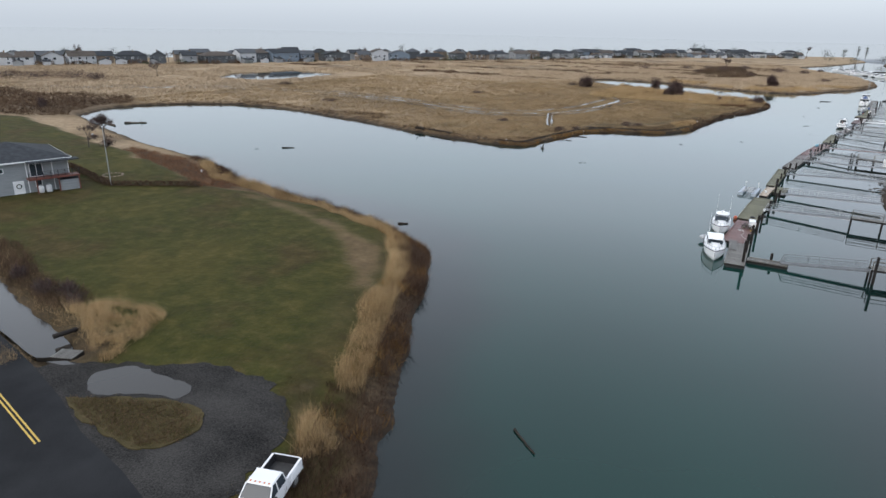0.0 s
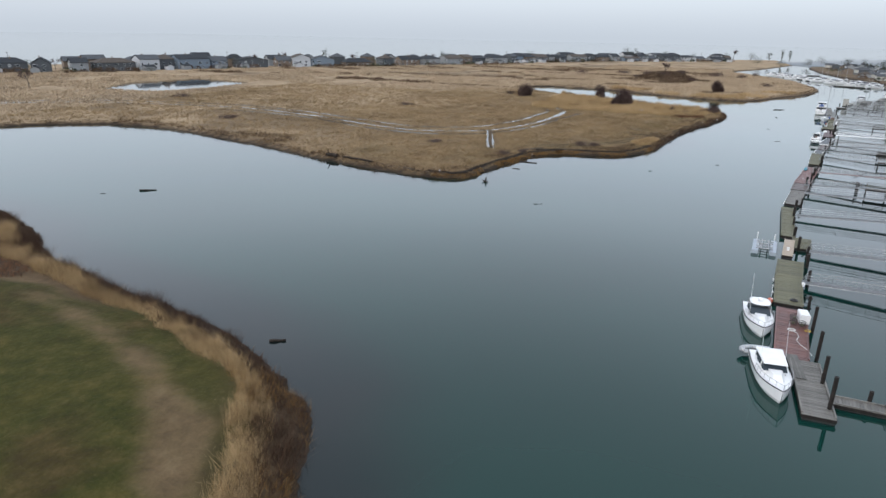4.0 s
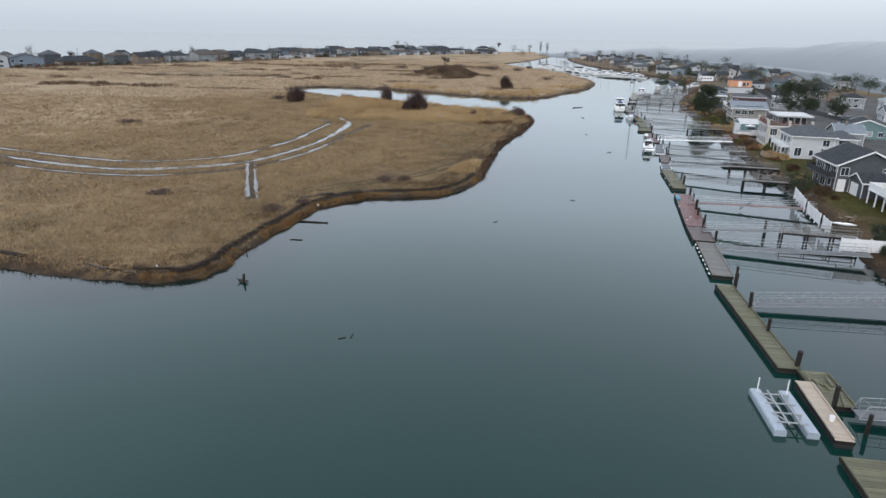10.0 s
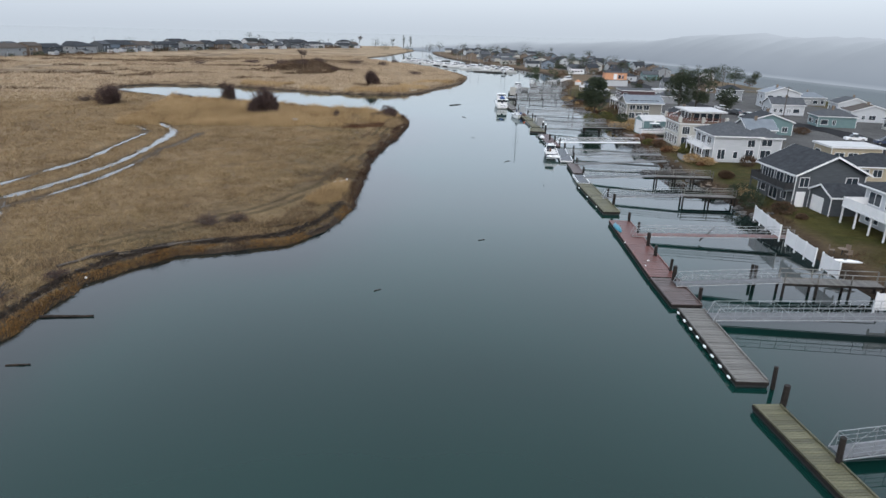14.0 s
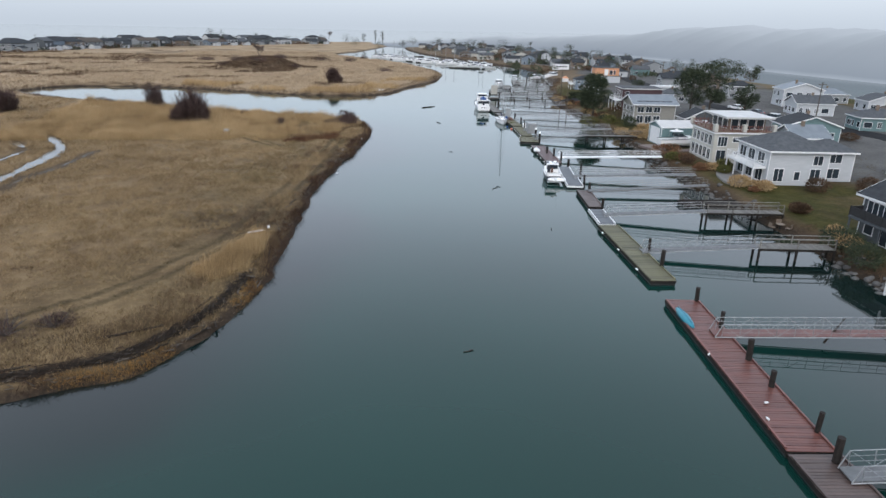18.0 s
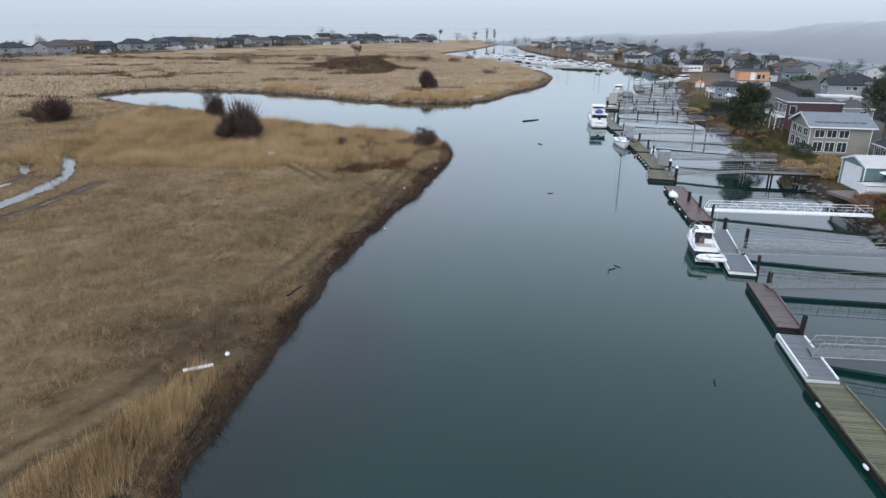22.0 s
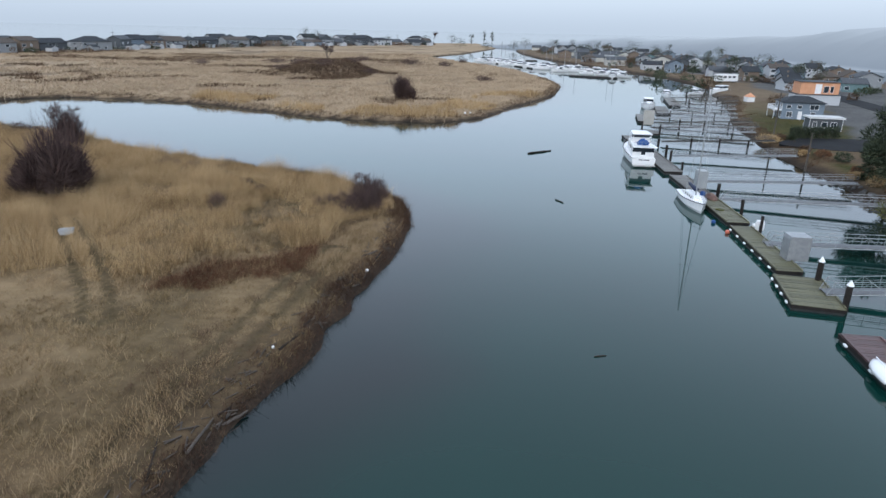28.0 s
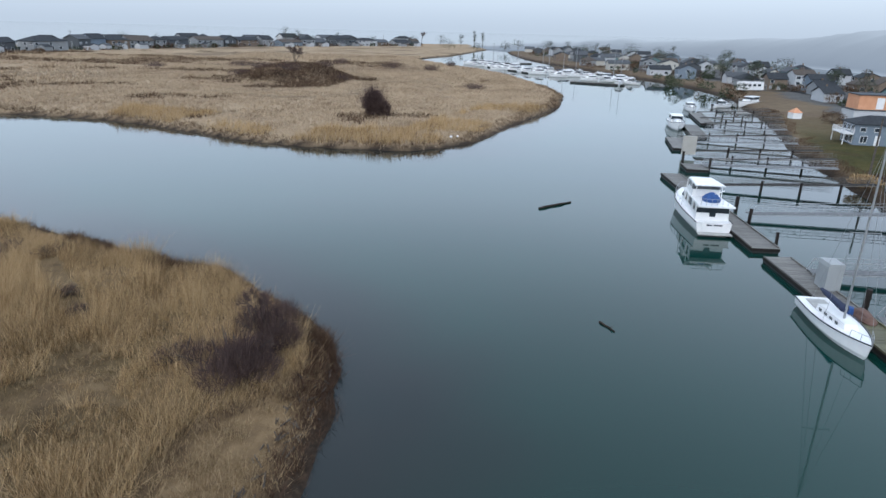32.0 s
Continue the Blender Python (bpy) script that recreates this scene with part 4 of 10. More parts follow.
def block(parent, d, w, h, wall, kind, rise, roof, over=0.5, ox=0.0, oy=0.0, corner=True):
    """Walls with their gables, and a roof, at an offset within a house."""
    bm = fresh()
    box(bm, 0, d, 0, w, -0.4, h)
    if kind == "gable_n":
        for y0, y1 in ((0.0, 0.15), (w - 0.15, w)):
            loft(bm, [[(0, y, h), (d, y, h), (d / 2, y, h + rise * d / (d + 2 * over))] for y in (y0, y1)])
    elif kind == "gable_e":
        for x0, x1 in ((0.0, 0.15), (d - 0.15, d)):
            loft(bm, [[(x, 0, h), (x, w / 2, h + rise * w / (w + 2 * over)), (x, w, h)] for x in (x0, x1)])
    body = part("wall", bm, wall, parent)
    body.location = (ox, oy, 0)
    r = part("roof", roof_mesh(kind, d, w, h, rise, over), roof, parent)
    r.location = (ox, oy, 0.01)
    # fascia and corner boards
    z0 = h - over * rise / (min(d, w) / 2) * 0.5 if kind != "flat" else h + 0.02
    bm = fresh()
    if kind in ("hip", "flat"):
        for x0, x1, y0, y1 in ((-over - 0.03, -over, -over, w + over), (d + over, d + over + 0.03, -over, w + over), (-over, d + over, -over - 0.03, -over), (-over, d + over, w + over, w + over + 0.03)):
            box(bm, x0, x1, y0, y1, z0 - 0.08, z0 + 0.14)
    elif kind == "gable_n":
        for x0, x1 in ((-over - 0.03, -over), (d + over, d + over + 0.03)):
            box(bm, x0, x1, -over, w + over, z0 - 0.06, z0 + 0.17)
        for y in (-over - 0.03, w + over):
            for xa, za, xb, zb in ((-over, z0, d / 2, h + rise), (d / 2, h + rise, d + over, z0)):
                loft(bm, [[(xa, yy, za - 0.1), (xa, yy, za + 0.19), (xb, yy, zb + 0.19), (xb, yy, zb - 0.1)] for yy in (y, y + 0.03)])
    else:
        for y0, y1 in ((-over - 0.03, -over), (w + over, w + over + 0.03)):
            box(bm, -over, d + over, y0, y1, z0 - 0.06, z0 + 0.17)
        for x in (-over - 0.03, d + over):
            for ya, za, yb, zb in ((-over, z0, w / 2, h + rise), (w / 2, h + rise, w + over, z0)):
                loft(bm, [[(xx, ya, za - 0.1), (xx, ya, za + 0.19), (xx, yb, zb + 0.19), (xx, yb, zb - 0.1)] for xx in (x, x + 0.03)])
    at_x, at_y = parent.matrix_basis.translation[:2]
    if not (-130 < at_x < 150 and at_y < 360):
        bm.free()
        return body
    for shell in loose_pieces(bm):
        f = part("fascia", shell, WHITE_PAINT, parent)
        f.location = (ox, oy, 0.012)
    if corner:
        for x, y in ((0, 0), (d, 0), (0, w), (d, w)):
            bm = fresh()
            box(bm, x - 0.06, x + 0.06, y - 0.06, y + 0.06, -0.3, z0 - 0.1)
            c = part("corner_board", bm, WHITE_PAINT, parent)
            c.location = (ox, oy, 0)
    return body


def rail_run(parent, a, b, z, material, height=1.0, gap=0.16, solid=False, post_every=2.0):
    """A balustrade between two plan points."""
    a, b = Vector((a[0], a[1], z)), Vector((b[0], b[1], z))
    along = b - a
    n = max(int(along.length / gap), 2)
    bm = fresh()
    q = Vector((-along.y, along.x, 0)).normalized() * 0.03
    up = Vector((0, 0, height))
    for z0, z1 in ((height - 0.08, height), (0.08, 0.15)):
        loft(bm, [[p - q + Vector((0, 0, z0)), p + q + Vector((0, 0, z0)), p + q + Vector((0, 0, z1)), p - q + Vector((0, 0, z1))] for p in (a, b)])
    if solid:
        loft(bm, [[p - q * 0.5 + Vector((0, 0, 0.15)), p + q * 0.5 + Vector((0, 0, 0.15)), p + q * 0.5 + Vector((0, 0, height - 0.08)), p - q * 0.5 + Vector((0, 0, height - 0.08))] for p in (a, b)])
    else:
        for k in range(n + 1):
            p = a + along * k / n
            bar(bm, p + Vector((0, 0, 0.1)), p + up * 0.97, 0.018, 4)
    m = max(int(along.length / post_every), 1)
    for k in range(m + 1):
        p = a + along * k / m
        box(bm, p.x - 0.05, p.x + 0.05, p.y - 0.05, p.y + 0.05, z, z + height + 0.06)
    return part("balustrade", bm, material, parent)


def deck_on_posts(parent, x0, x1, y0, y1, z, material, rail, posts, solid=False, sides="WSN", deck=None):
    bm = fresh()
    box(bm, x0, x1, y0, y1, z - 0.25, z)
    part("deck", bm, deck or material, parent)
    for x, y in posts:
        bm = fresh()
        box(bm, x - 0.09, x + 0.09, y - 0.09, y + 0.09, -0.3, z - 0.25)
        part("deck_post", bm, material, parent)
    e = 0.06
    runs = {"W": ((x0 + e, y0 + e), (x0 + e, y1 - e)), "S": ((x0 + e, y0 + e), (x1 - e, y0 + e)), "N": ((x0 + e, y1 - e), (x1 - e, y1 - e)), "E": ((x1 - e, y0 + e), (x1 - e, y1 - e))}
    for s in sides:
        rail_run(parent, *runs[s], z, rail, solid=solid)


def house(label, x, y, a, z=1.3):
    return thing("house", pose(x, y, z, 0, 0, a), label, "house", "waterfront houses")


# white house with a long raised deck
def deck_house(x, y, a, d, w):
    h = house("white two-storey house with dark hip roof and long white deck", x, y, a)
    block(h, d, w, 5.0, SIDING_WHITE, "hip", 2.3, ROOF_DARK, 0.8)
    m = wall_frame("W", d, w)
    for u, ww, n in ((0.8, 2.2, 2), (4.0, 1.4, 1), (6.2, 2.4, 2), (9.6, 2.0, 2), (12.2, 2.2, 3)):
        if u + ww < w:
            window(h, m, u, 2.75, ww, 1.5, n)
    for u in (1.0, 5.0, 9.0, 12.0):
        if u + 2.4 < w:
            window(h, m, u, 0.5, 2.4, 1.4, 3)
    m = wall_frame("S", d, w)
    for u in (1.0, 4.2, 7.4):
        window(h, m, u, 3.0, 1.8, 1.2, 2)
        window(h, m, u, 0.6, 1.8, 1.2, 2)
    deck_on_posts(h, -3.2, -0.02, -1.5, w - 0.5, 2.45, WHITE_PAINT, WHITE_PAINT, [(-3.05, -1.3 + k * (w + 0.6) / 6) for k in range(7)], solid=True)
    return h


deck_house(40.6, 173.6, -9, 12.0, 16.0)
deck_house(35.0, 150.5, -6, 11.0, 13.5)

# slate grey house with gable and balcony
h = house("slate grey two-storey house with white trim and gable", 38.9, 197.2, -7)
h.scale = (0.78, 1.0, 1.0)
block(h, 13.0, 9.2, 4.7, SIDING_DARK, "gable_n", 2.5, ROOF_DARK, 0.7)
m = wall_frame("W", 13.0, 9.2)
for u, ww, n in ((0.7, 3.0, 4), (4.4, 1.8, 2), (7.0, 1.6, 2)):
    window(h, m, u, 2.75, ww, 1.45, n)
window(h, m, 0.9, 0.7, 1.2, 1.4, 1)
window(h, m, 3.3, 0.15, 2.0, 2.0, 2)
window(h, m, 6.4, 0.7, 1.2, 1.4, 1)
m = wall_frame("S", 13.0, 9.2)
window(h, m, 0.8, 2.9, 1.6, 1.3, 2)
window(h, m, 9.4, 3.0, 2.2, 1.2, 2)
panel_door(h, m, 0.6, 0.0, 1.5, 2.1, WHITE_PAINT)
deck_on_posts(h, -1.9, -0.02, 0.0, 9.2, 2.45, SIDING_DARK, BLACK, [(-1.75, 0.2), (-1.75, 4.6), (-1.75, 9.0)], solid=True, deck=SIDING_DARK)
block(h, 10.0, 4.8, 2.6, SIDING_DARK, "gable_e", 1.2, ROOF_DARK, 0.4, 3.0, -4.86)
panel_door(h, pose(3.0, -0.06, 0, 0, 0, -90), 0.8, 0.0, 2.4, 2.0, WHITE_PAINT, "garage_door")

# white house with a corner balcony
h = house("white two-storey house with grey hip roof and balcony", 46.5, 229.2, -12)
h.scale = (0.78, 1.0, 1.0)
block(h, 11.0, 10.0, 5.0, SIDING_WHITE, "hip", 2.1, ROOF_GREY, 0.6)
m = wall_frame("S", 11.0, 10.0)
for u, z, ww, hh, n in ((1.2, 0.6, 1.7, 1.8, 2), (5.0, 0.8, 1.0, 1.2, 1), (7.9, 0.5, 1.8, 1.9, 2), (8.1, 3.0, 1.7, 1.3, 2)):
    window(h, m, u, z, ww, hh, n)
m = wall_frame("W", 11.0, 10.0)
for u in (0.8, 3.6, 6.6):
    window(h, m, u, 2.85, 1.9, 1.5, 2)
    window(h, m, u, 0.3, 1.9, 1.9, 2)
deck_on_posts(h, -2.4, -0.02, 0.6, 9.8, 2.5, WHITE_PAINT, WHITE_PAINT, [(-2.25, 0.8), (-2.25, 3.8), (-2.25, 6.8), (-2.25, 9.6)])
block(h, 7.0, 6.0, 4.4, SIDING_WHITE, "hip", 1.5, ROOF_GREY, 0.5, 11.1, 3.0)
window(h, pose(11.1, 3.0, 0), 2.2, 2.8, 2.4, 1.2, 2)
window(h, pose(11.1, 3.0, 0), 2.2, 0.5, 2.4, 1.4, 2)

# cream house with a roof terrace
h = house("cream stucco house with roof terrace and white slab roof", 48.1, 244.7, -12)
h.scale = (0.68, 1.0, 1.0)
block(h, 14.0, 9.6, 5.0, SIDING_CREAM, "flat", 0.3, SIDING_BROWN, 0.35, corner=False)
m = wall_frame("W", 14.0, 9.6)
for u in (0.8, 2.5, 4.2, 5.9, 7.6):
    window(h, m, u, 2.9, 1.1, 1.6, 2)
    window(h, m, u, 0.5, 1.1, 1.7, 2)
m = wall_frame("S", 14.0, 9.6)
for u, z, ww, hh, n in ((1.0, 2.9, 2.2, 1.5, 3), (1.0, 0.4, 2.2, 1.8, 2), (4.6, 3.6, 1.6, 0.7, 1), (6.8, 3.6, 1.6, 0.7, 1), (5.2, 1.4, 1.0, 0.6, 1), (6.6, 1.4, 1.0, 0.6, 1), (9.6, 2.9, 2.2, 1.4, 2)):
    window(h, m, u, z, ww, hh, n)
for a_, b_ in (((-0.25, -0.25), (-0.25, 9.8)), ((-0.25, -0.25), (14.2, -0.25)), ((-0.25, 9.8), (14.2, 9.8))):
    rail_run(h, a_, b_, 5.31, RED_WOOD, 0.95)
for x, y in ((-0.2, -0.2), (6.8, -0.2), (-0.2, 9.75), (14.1, -0.2)):
    bm = fresh()
    box(bm, x - 0.4, x + 0.4, y - 0.4, y + 0.4, 5.306, 6.5)
    rounded(bm, 0.03, 1)
    part("terrace_pier", bm, SIDING_CREAM, h)
bm = fresh()
box(bm, 4.5, 13.5, 2.2, 9.2, 5.31, 7.3)
part("pavilion", bm, SIDING_BROWN, h)
for face, n_u in (("W", 3), ("S", 4)):
    m = pose(4.5, 2.2, 5.31) @ wall_frame(face, 9.0, 7.0)
    for k in range(n_u):
        window(h, m, 0.5 + k * 2.1, 0.15, 1.7, 1.6, 1)
bm = fresh()
box(bm, 2.6, 14.6, 0.6, 10.0, 7.305, 7.6)
rounded(bm, 0.04, 1)
part("slab_roof", bm, ROOF_WHITE, h, "white slab roof")

# boat garage
h = house("green and white boat garage with pale roof", 48.8, 262.0, -8)
block(h, 10.0, 6.0, 3.3, SIDING_TEAL, "gable_e", 0.9, ROOF_WHITE, 0.2)
panel_door(h, wall_frame("W", 10.0, 6.0), 0.8, 0.0, 4.4, 3.0, WHITE_PAINT, "garage_door")

# house with roof panels
h = house("grey-beige house with solar panels on the roof", 56.9, 288.0, -12)
h.scale = (0.8, 1.0, 1.0)
block(h, 12.0, 9.0, 4.7, surface("greige_siding", (0.20, 0.195, 0.175), (0.27, 0.26, 0.235), 0.6, 0.7, bump=0.1, stretch=(1, 1, 8)), "gable_e", 1.7, ROOF_BLUE, 0.7)
m = wall_frame("S", 12.0, 9.0)
for u in (1.0, 3.4, 5.8):
    window(h, m, u, 2.9, 1.8, 1.2, 2)
    window(h, m, u, 0.5, 1.8, 1.6, 2)
m = wall_frame("W", 12.0, 9.0)
for u in (0.8, 3.4, 6.2):
    window(h, m, u, 2.9, 1.8, 1.2, 2)
    window(h, m, u, 0.5, 1.8, 1.6, 2)
for k in range(6):
    bm = fresh()
    s = 1.7 / 5.2
    x0, x1 = 1.0 + k * 1.7, 2.6 + k * 1.7
    loft(bm, [[(x, 0.6, 4.7 + 0.45 + 0.6 * s - 0.12 + dz), (x, 3.6, 4.7 + 0.45 + 3.6 * s - 0.1 + dz)][::1] + [(x, 3.6, 4.7 + 0.40 + 3.6 * s - 0.1 + dz), (x, 0.6, 4.7 + 0.40 + 0.6 * s - 0.12 + dz)] for x, dz in ((x0, 0.0), (x1, 0.0))])
    part("solar_panel", bm, GLASS, h)

# maroon flat house with white balconies
h = house("dark maroon flat-roofed house with white balconies", 66.5, 312.5, -14)
h.scale = (0.7, 0.9, 0.95)
block(h, 15.0, 9.0, 6.2, SIDING_MAROON, "flat", 0.3, ROOF_GREY, 0.2, corner=False)
m = wall_frame("W", 15.0, 9.0)
for u in (0.7, 3.6, 6.4):
    window(h, m, u, 3.5, 2.0, 2.0, 2)
    window(h, m, u, 0.3, 2.0, 2.0, 2)
window(h, wall_frame("S", 15.0, 9.0), 1.0, 3.6, 1.6, 1.8, 1)
deck_on_posts(h, -2.6, -0.02, 0.0, 9.0, 3.1, WHITE_PAINT, WHITE_PAINT, [(-2.4, 0.2), (-2.4, 4.5), (-2.4, 8.8)])

# blue house and the orange-sheathed house behind it
h = house("blue-grey two-storey house with dark hip roof", 79.4, 373.0, -14)
h.scale = (0.66, 0.66, 0.8)
block(h, 13.0, 8.5, 4.6, SIDING_BLUE, "hip", 1.6, ROOF_DARK, 0.6)
m = wall_frame("S", 13.0, 8.5)
for u, z, ww, hh, n in ((1.2, 3.0, 1.4, 0.8, 1), (4.6, 3.0, 1.4, 0.8, 1), (8.6, 2.8, 2.6, 1.2, 2), (1.6, 0.6, 1.6, 1.4, 2), (9.0, 0.4, 1.4, 1.6, 1)):
    window(h, m, u, z, ww, hh, n)
panel_door(h, m, 5.2, 0.0, 1.1, 2.1, WHITE_PAINT)
m = wall_frame("W", 13.0, 8.5)
for u in (0.8, 3.4, 6.0):
    window(h, m, u, 2.9, 1.7, 1.3, 2)
    window(h, m, u, 0.4, 1.7, 1.7, 2)
deck_on_posts(h, -2.6, -0.02, 0.2, 8.3, 2.5, WHITE_PAINT, WHITE_PAINT, [(-2.4, 0.4), (-2.4, 8.1)])
h = house("unfinished house with bright orange sheathing on upper floor", 101.0, 404.0, -10)
h.scale = (0.62, 0.66, 0.8)
block(h, 18.0, 9.0, 3.2, SIDING_WHITE, "flat", 0.3, ROOF_GREY, 0.2, corner=False)
bm = fresh()
box(bm, 1.0, 17.0, 0.4, 8.6, 3.51, 7.4)
part("upper_storey", bm, SIDING_ORANGE, h, "bright orange sheathing boards")
bm = fresh()
box(bm, 0.6, 17.4, 0.0, 9.0, 7.404, 7.65)
part("upper_roof", bm, ROOF_GREY, h)
m = pose(1.0, 0.4, 3.51)
panel_door(h, m, 6.2, 0.2, 2.4, 3.0, WHITE_PAINT)
window(h, m, 9.6, 0.6, 2.0, 2.0, 1)
window(h, m, 12.4, 0.6, 1.2, 2.0, 1)

# lower houses behind the first row
SIDINGS = [SIDING_GREY, SIDING_WHITE, SIDING_TEAL, SIDING_TAN, SIDING_BLUE, SIDING_DARK, SIDING_BROWN, SIDING_CREAM]
SIDE_WORDS = ["grey", "white", "teal", "tan", "blue-grey", "dark grey", "brown", "cream"]
ROOFS = [ROOF_DARK, ROOF_GREY, ROOF_BROWN, ROOF_BLUE]
ROOF_WORDS = ["dark", "grey", "brown", "blue-grey"]


def plain_house(x, y, a, d, w, h, side, kind, roof, rise=2.0, z=1.3, group=""):
    """An ordinary house with windows round it, a door and often a garage door and a chimney."""
    rng = random.Random(int(x * 13 + y * 7))
    word = {"hip": "hip", "flat": "flat", "gable_n": "gabled", "gable_e": "gabled"}[kind]
    tall = "three-storey" if h > 7 else "two-storey" if h > 3.8 else "single-storey"
    ob = thing("house", pose(x, y, z, 0, 0, a), f"{SIDE_WORDS[side]} {tall} house with {ROOF_WORDS[roof]} {word} roof", "house", group or "houses of the town")
    block(ob, d, w, h, SIDINGS[side], kind, rise, ROOF_WHITE if kind == "flat" else ROOFS[roof], 0.5)
    far = y > 420 or x < -120
    for face in ("WSE" if x < 0 or not far else "WS" if y < 540 else "S" if y < 640 else ""):
        m = wall_frame(face, d, w)
        run = w if face in "WE" else d
        for z0 in ([0.7, 3.2, 5.9] if h > 7 else [0.7, 3.2] if h > 3.8 else [0.8]):
            u = 0.9
            while u + 1.8 < run:
                ww = rng.choice((1.0, 1.5, 1.8, 2.2))
                if u + ww < run - 0.5 and rng.random() < 0.8:
                    window(ob, m, u, z0, ww, 1.3, 1 if far else rng.choice((1, 2, 2)), pane=CURTAIN if rng.random() < 0.15 else None)
                u += ww + rng.uniform(0.8, 2.0) + (1.6 if far else 0)
    if x > 0:
        # cottages on narrow plots, smaller towards the far end of the town
        small = 0.66 if y > 325 else 0.8
        ob.matrix_world = pose(x + (1 - small) / 2 * d, y + (1 - small) / 2 * w, z, 0, 0, a)
        ob.scale = (small, small, 0.82 if y > 325 else 0.92)
    if kind != "flat" and y < 600:
        bm = fresh()
        cx, cy = d * rng.uniform(0.35, 0.6), w * rng.uniform(0.35, 0.6)
        box(bm, cx, cx + 0.7, cy, cy + 0.6, h + 0.3, h + rise + 0.9)
        part("chimney", bm, SIDING_BROWN, ob)
    return ob


TOWN = [
    (64.0, 278.5, -12, 9.5, 6.5, 2.7, 5, "gable_n", 0), (69.0, 226.0, -12, 12, 8, 3.2, 3, "flat", 1), (61.0, 211.0, -14, 15, 8, 2.7, 3, "hip", 0),
    (76.0, 262.0, -20, 13, 10, 3.4, 2, "gable_n", 0), (66.5, 248.0, -12, 8, 9, 3.4, 0, "gable_e", 3), (113.0, 238.0, -20, 12, 15, 5.6, 0, "gable_n", 0), (104.0, 226.0, -20, 10, 8, 3.0, 3, "gable_n", 0),
    (119.0, 262.0, -20, 13, 9, 2.9, 7, "gable_n", 1), (105.0, 273.0, -20, 12, 9, 3.2, 2, "hip", 1), (124.0, 283.0, -20, 14, 9, 3.2, 1, "gable_n", 2), (110.0, 299.0, -18, 12, 10, 3.4, 1, "gable_e", 1),
    (121.0, 318.0, -18, 14, 10, 5.4, 1, "gable_n", 3), (138.0, 304.0, -20, 12, 10, 3.2, 1, "gable_n", 1), (140.0, 326.0, -20, 14, 10, 3.4, 0, "hip", 3), (118.0, 340.0, -18, 12, 9, 4.9, 0, "hip", 0),
    (73.6, 354.5, -14, 9, 5, 3.0, 5, "flat", 0), (88.0, 330.0, -14, 12, 9, 3.0, 0, "hip", 1), (98.0, 352.0, -14, 14, 9, 3.2, 1, "flat", 1), (112.0, 372.0, -14, 14, 10, 5.0, 0, "gable_e", 0),
    (126.0, 396.0, -14, 22, 9, 4.4, 5, "hip", 0), (128.0, 372.0, -16, 12, 9, 3.2, 6, "gable_n", 2), (141.0, 486.0, -10, 14, 10, 4.6, 4, "gable_e", 0), (155.0, 460.0, -10, 13, 10, 4.8, 0, "gable_n", 1),
    (140.0, 512.0, -8, 9, 10, 4.9, 7, "gable_n", 1), (124.0, 512.0, -8, 11, 8, 3.2, 1, "gable_e", 1), (113.0, 532.0, -8, 11, 9, 4.9, 4, "gable_n", 0), (108.0, 552.0, -6, 14, 9, 3.1, 1, "gable_e", 0),
    (126.0, 556.0, -6, 11, 9, 4.7, 5, "gable_n", 0), (100.0, 588.0, -4, 16, 10, 3.6, 7, "gable_e", 1), (121.0, 596.0, -4, 11, 9, 4.8, 0, "gable_n", 0), (96.0, 622.0, -4, 12, 9, 3.4, 0, "hip", 2),
    (112.0, 640.0, 0, 13, 10, 4.8, 1, "gable_e", 1), (92.0, 668.0, 0, 12, 9, 4.7, 6, "gable_n", 0), (110.0, 690.0, 0, 13, 10, 3.4, 0, "hip", 0), (132.0, 620.0, 0, 12, 9, 4.6, 2, "gable_n", 2),
    (150.0, 540.0, -5, 12, 10, 4.6, 1, "gable_n", 0), (160.0, 580.0, -5, 13, 10, 4.6, 0, "hip", 1), (150.0, 610.0, -5, 12, 10, 3.4, 3, "gable_e", 0), (170.0, 500.0, -8, 12, 10, 4.6, 6, "gable_n", 0),
    (150.0, 420.0, -12, 12, 10, 3.3, 0, "hip", 0), (170.0, 440.0, -12, 12, 10, 4.6, 1, "gable_n", 3), (140.0, 445.0, -12, 12, 9, 3.3, 2, "gable_e", 1),
]
for row in TOWN:
    plain_house(*row)
# the rest of the town, row behind row to the north
rng = random.Random(31)
for y in range(430, 850, 18):
    for x in range(108, 196, 15):
        x1, y1 = x + rng.uniform(-3, 3), y + rng.uniform(-5, 5)
        if x1 < np.interp(y, [430, 470, 520, 570, 850], [108, 116, 120, 112, 98]) or x1 > np.interp(y, [430, 520, 640, 740, 815, 850], [172, 182, 184, 172, 142, 112]):
            continue
        if any(abs(x1 - row[0]) < 12 and abs(y1 - row[1]) < 12 for row in TOWN) or rng.random() < 0.1:
            continue
        plain_house(x1, y1, rng.choice((-8, -6, 82)), rng.uniform(9, 13), rng.uniform(8, 12), rng.choice((3.0, 3.2, 4.8, 5.2)), rng.choice((0, 0, 1, 1, 2, 4, 5, 6, 7)), rng.choice(("hip", "gable_n", "gable_n", "gable_e")), rng.choice((0, 0, 1, 2)), rng.uniform(1.8, 2.8))

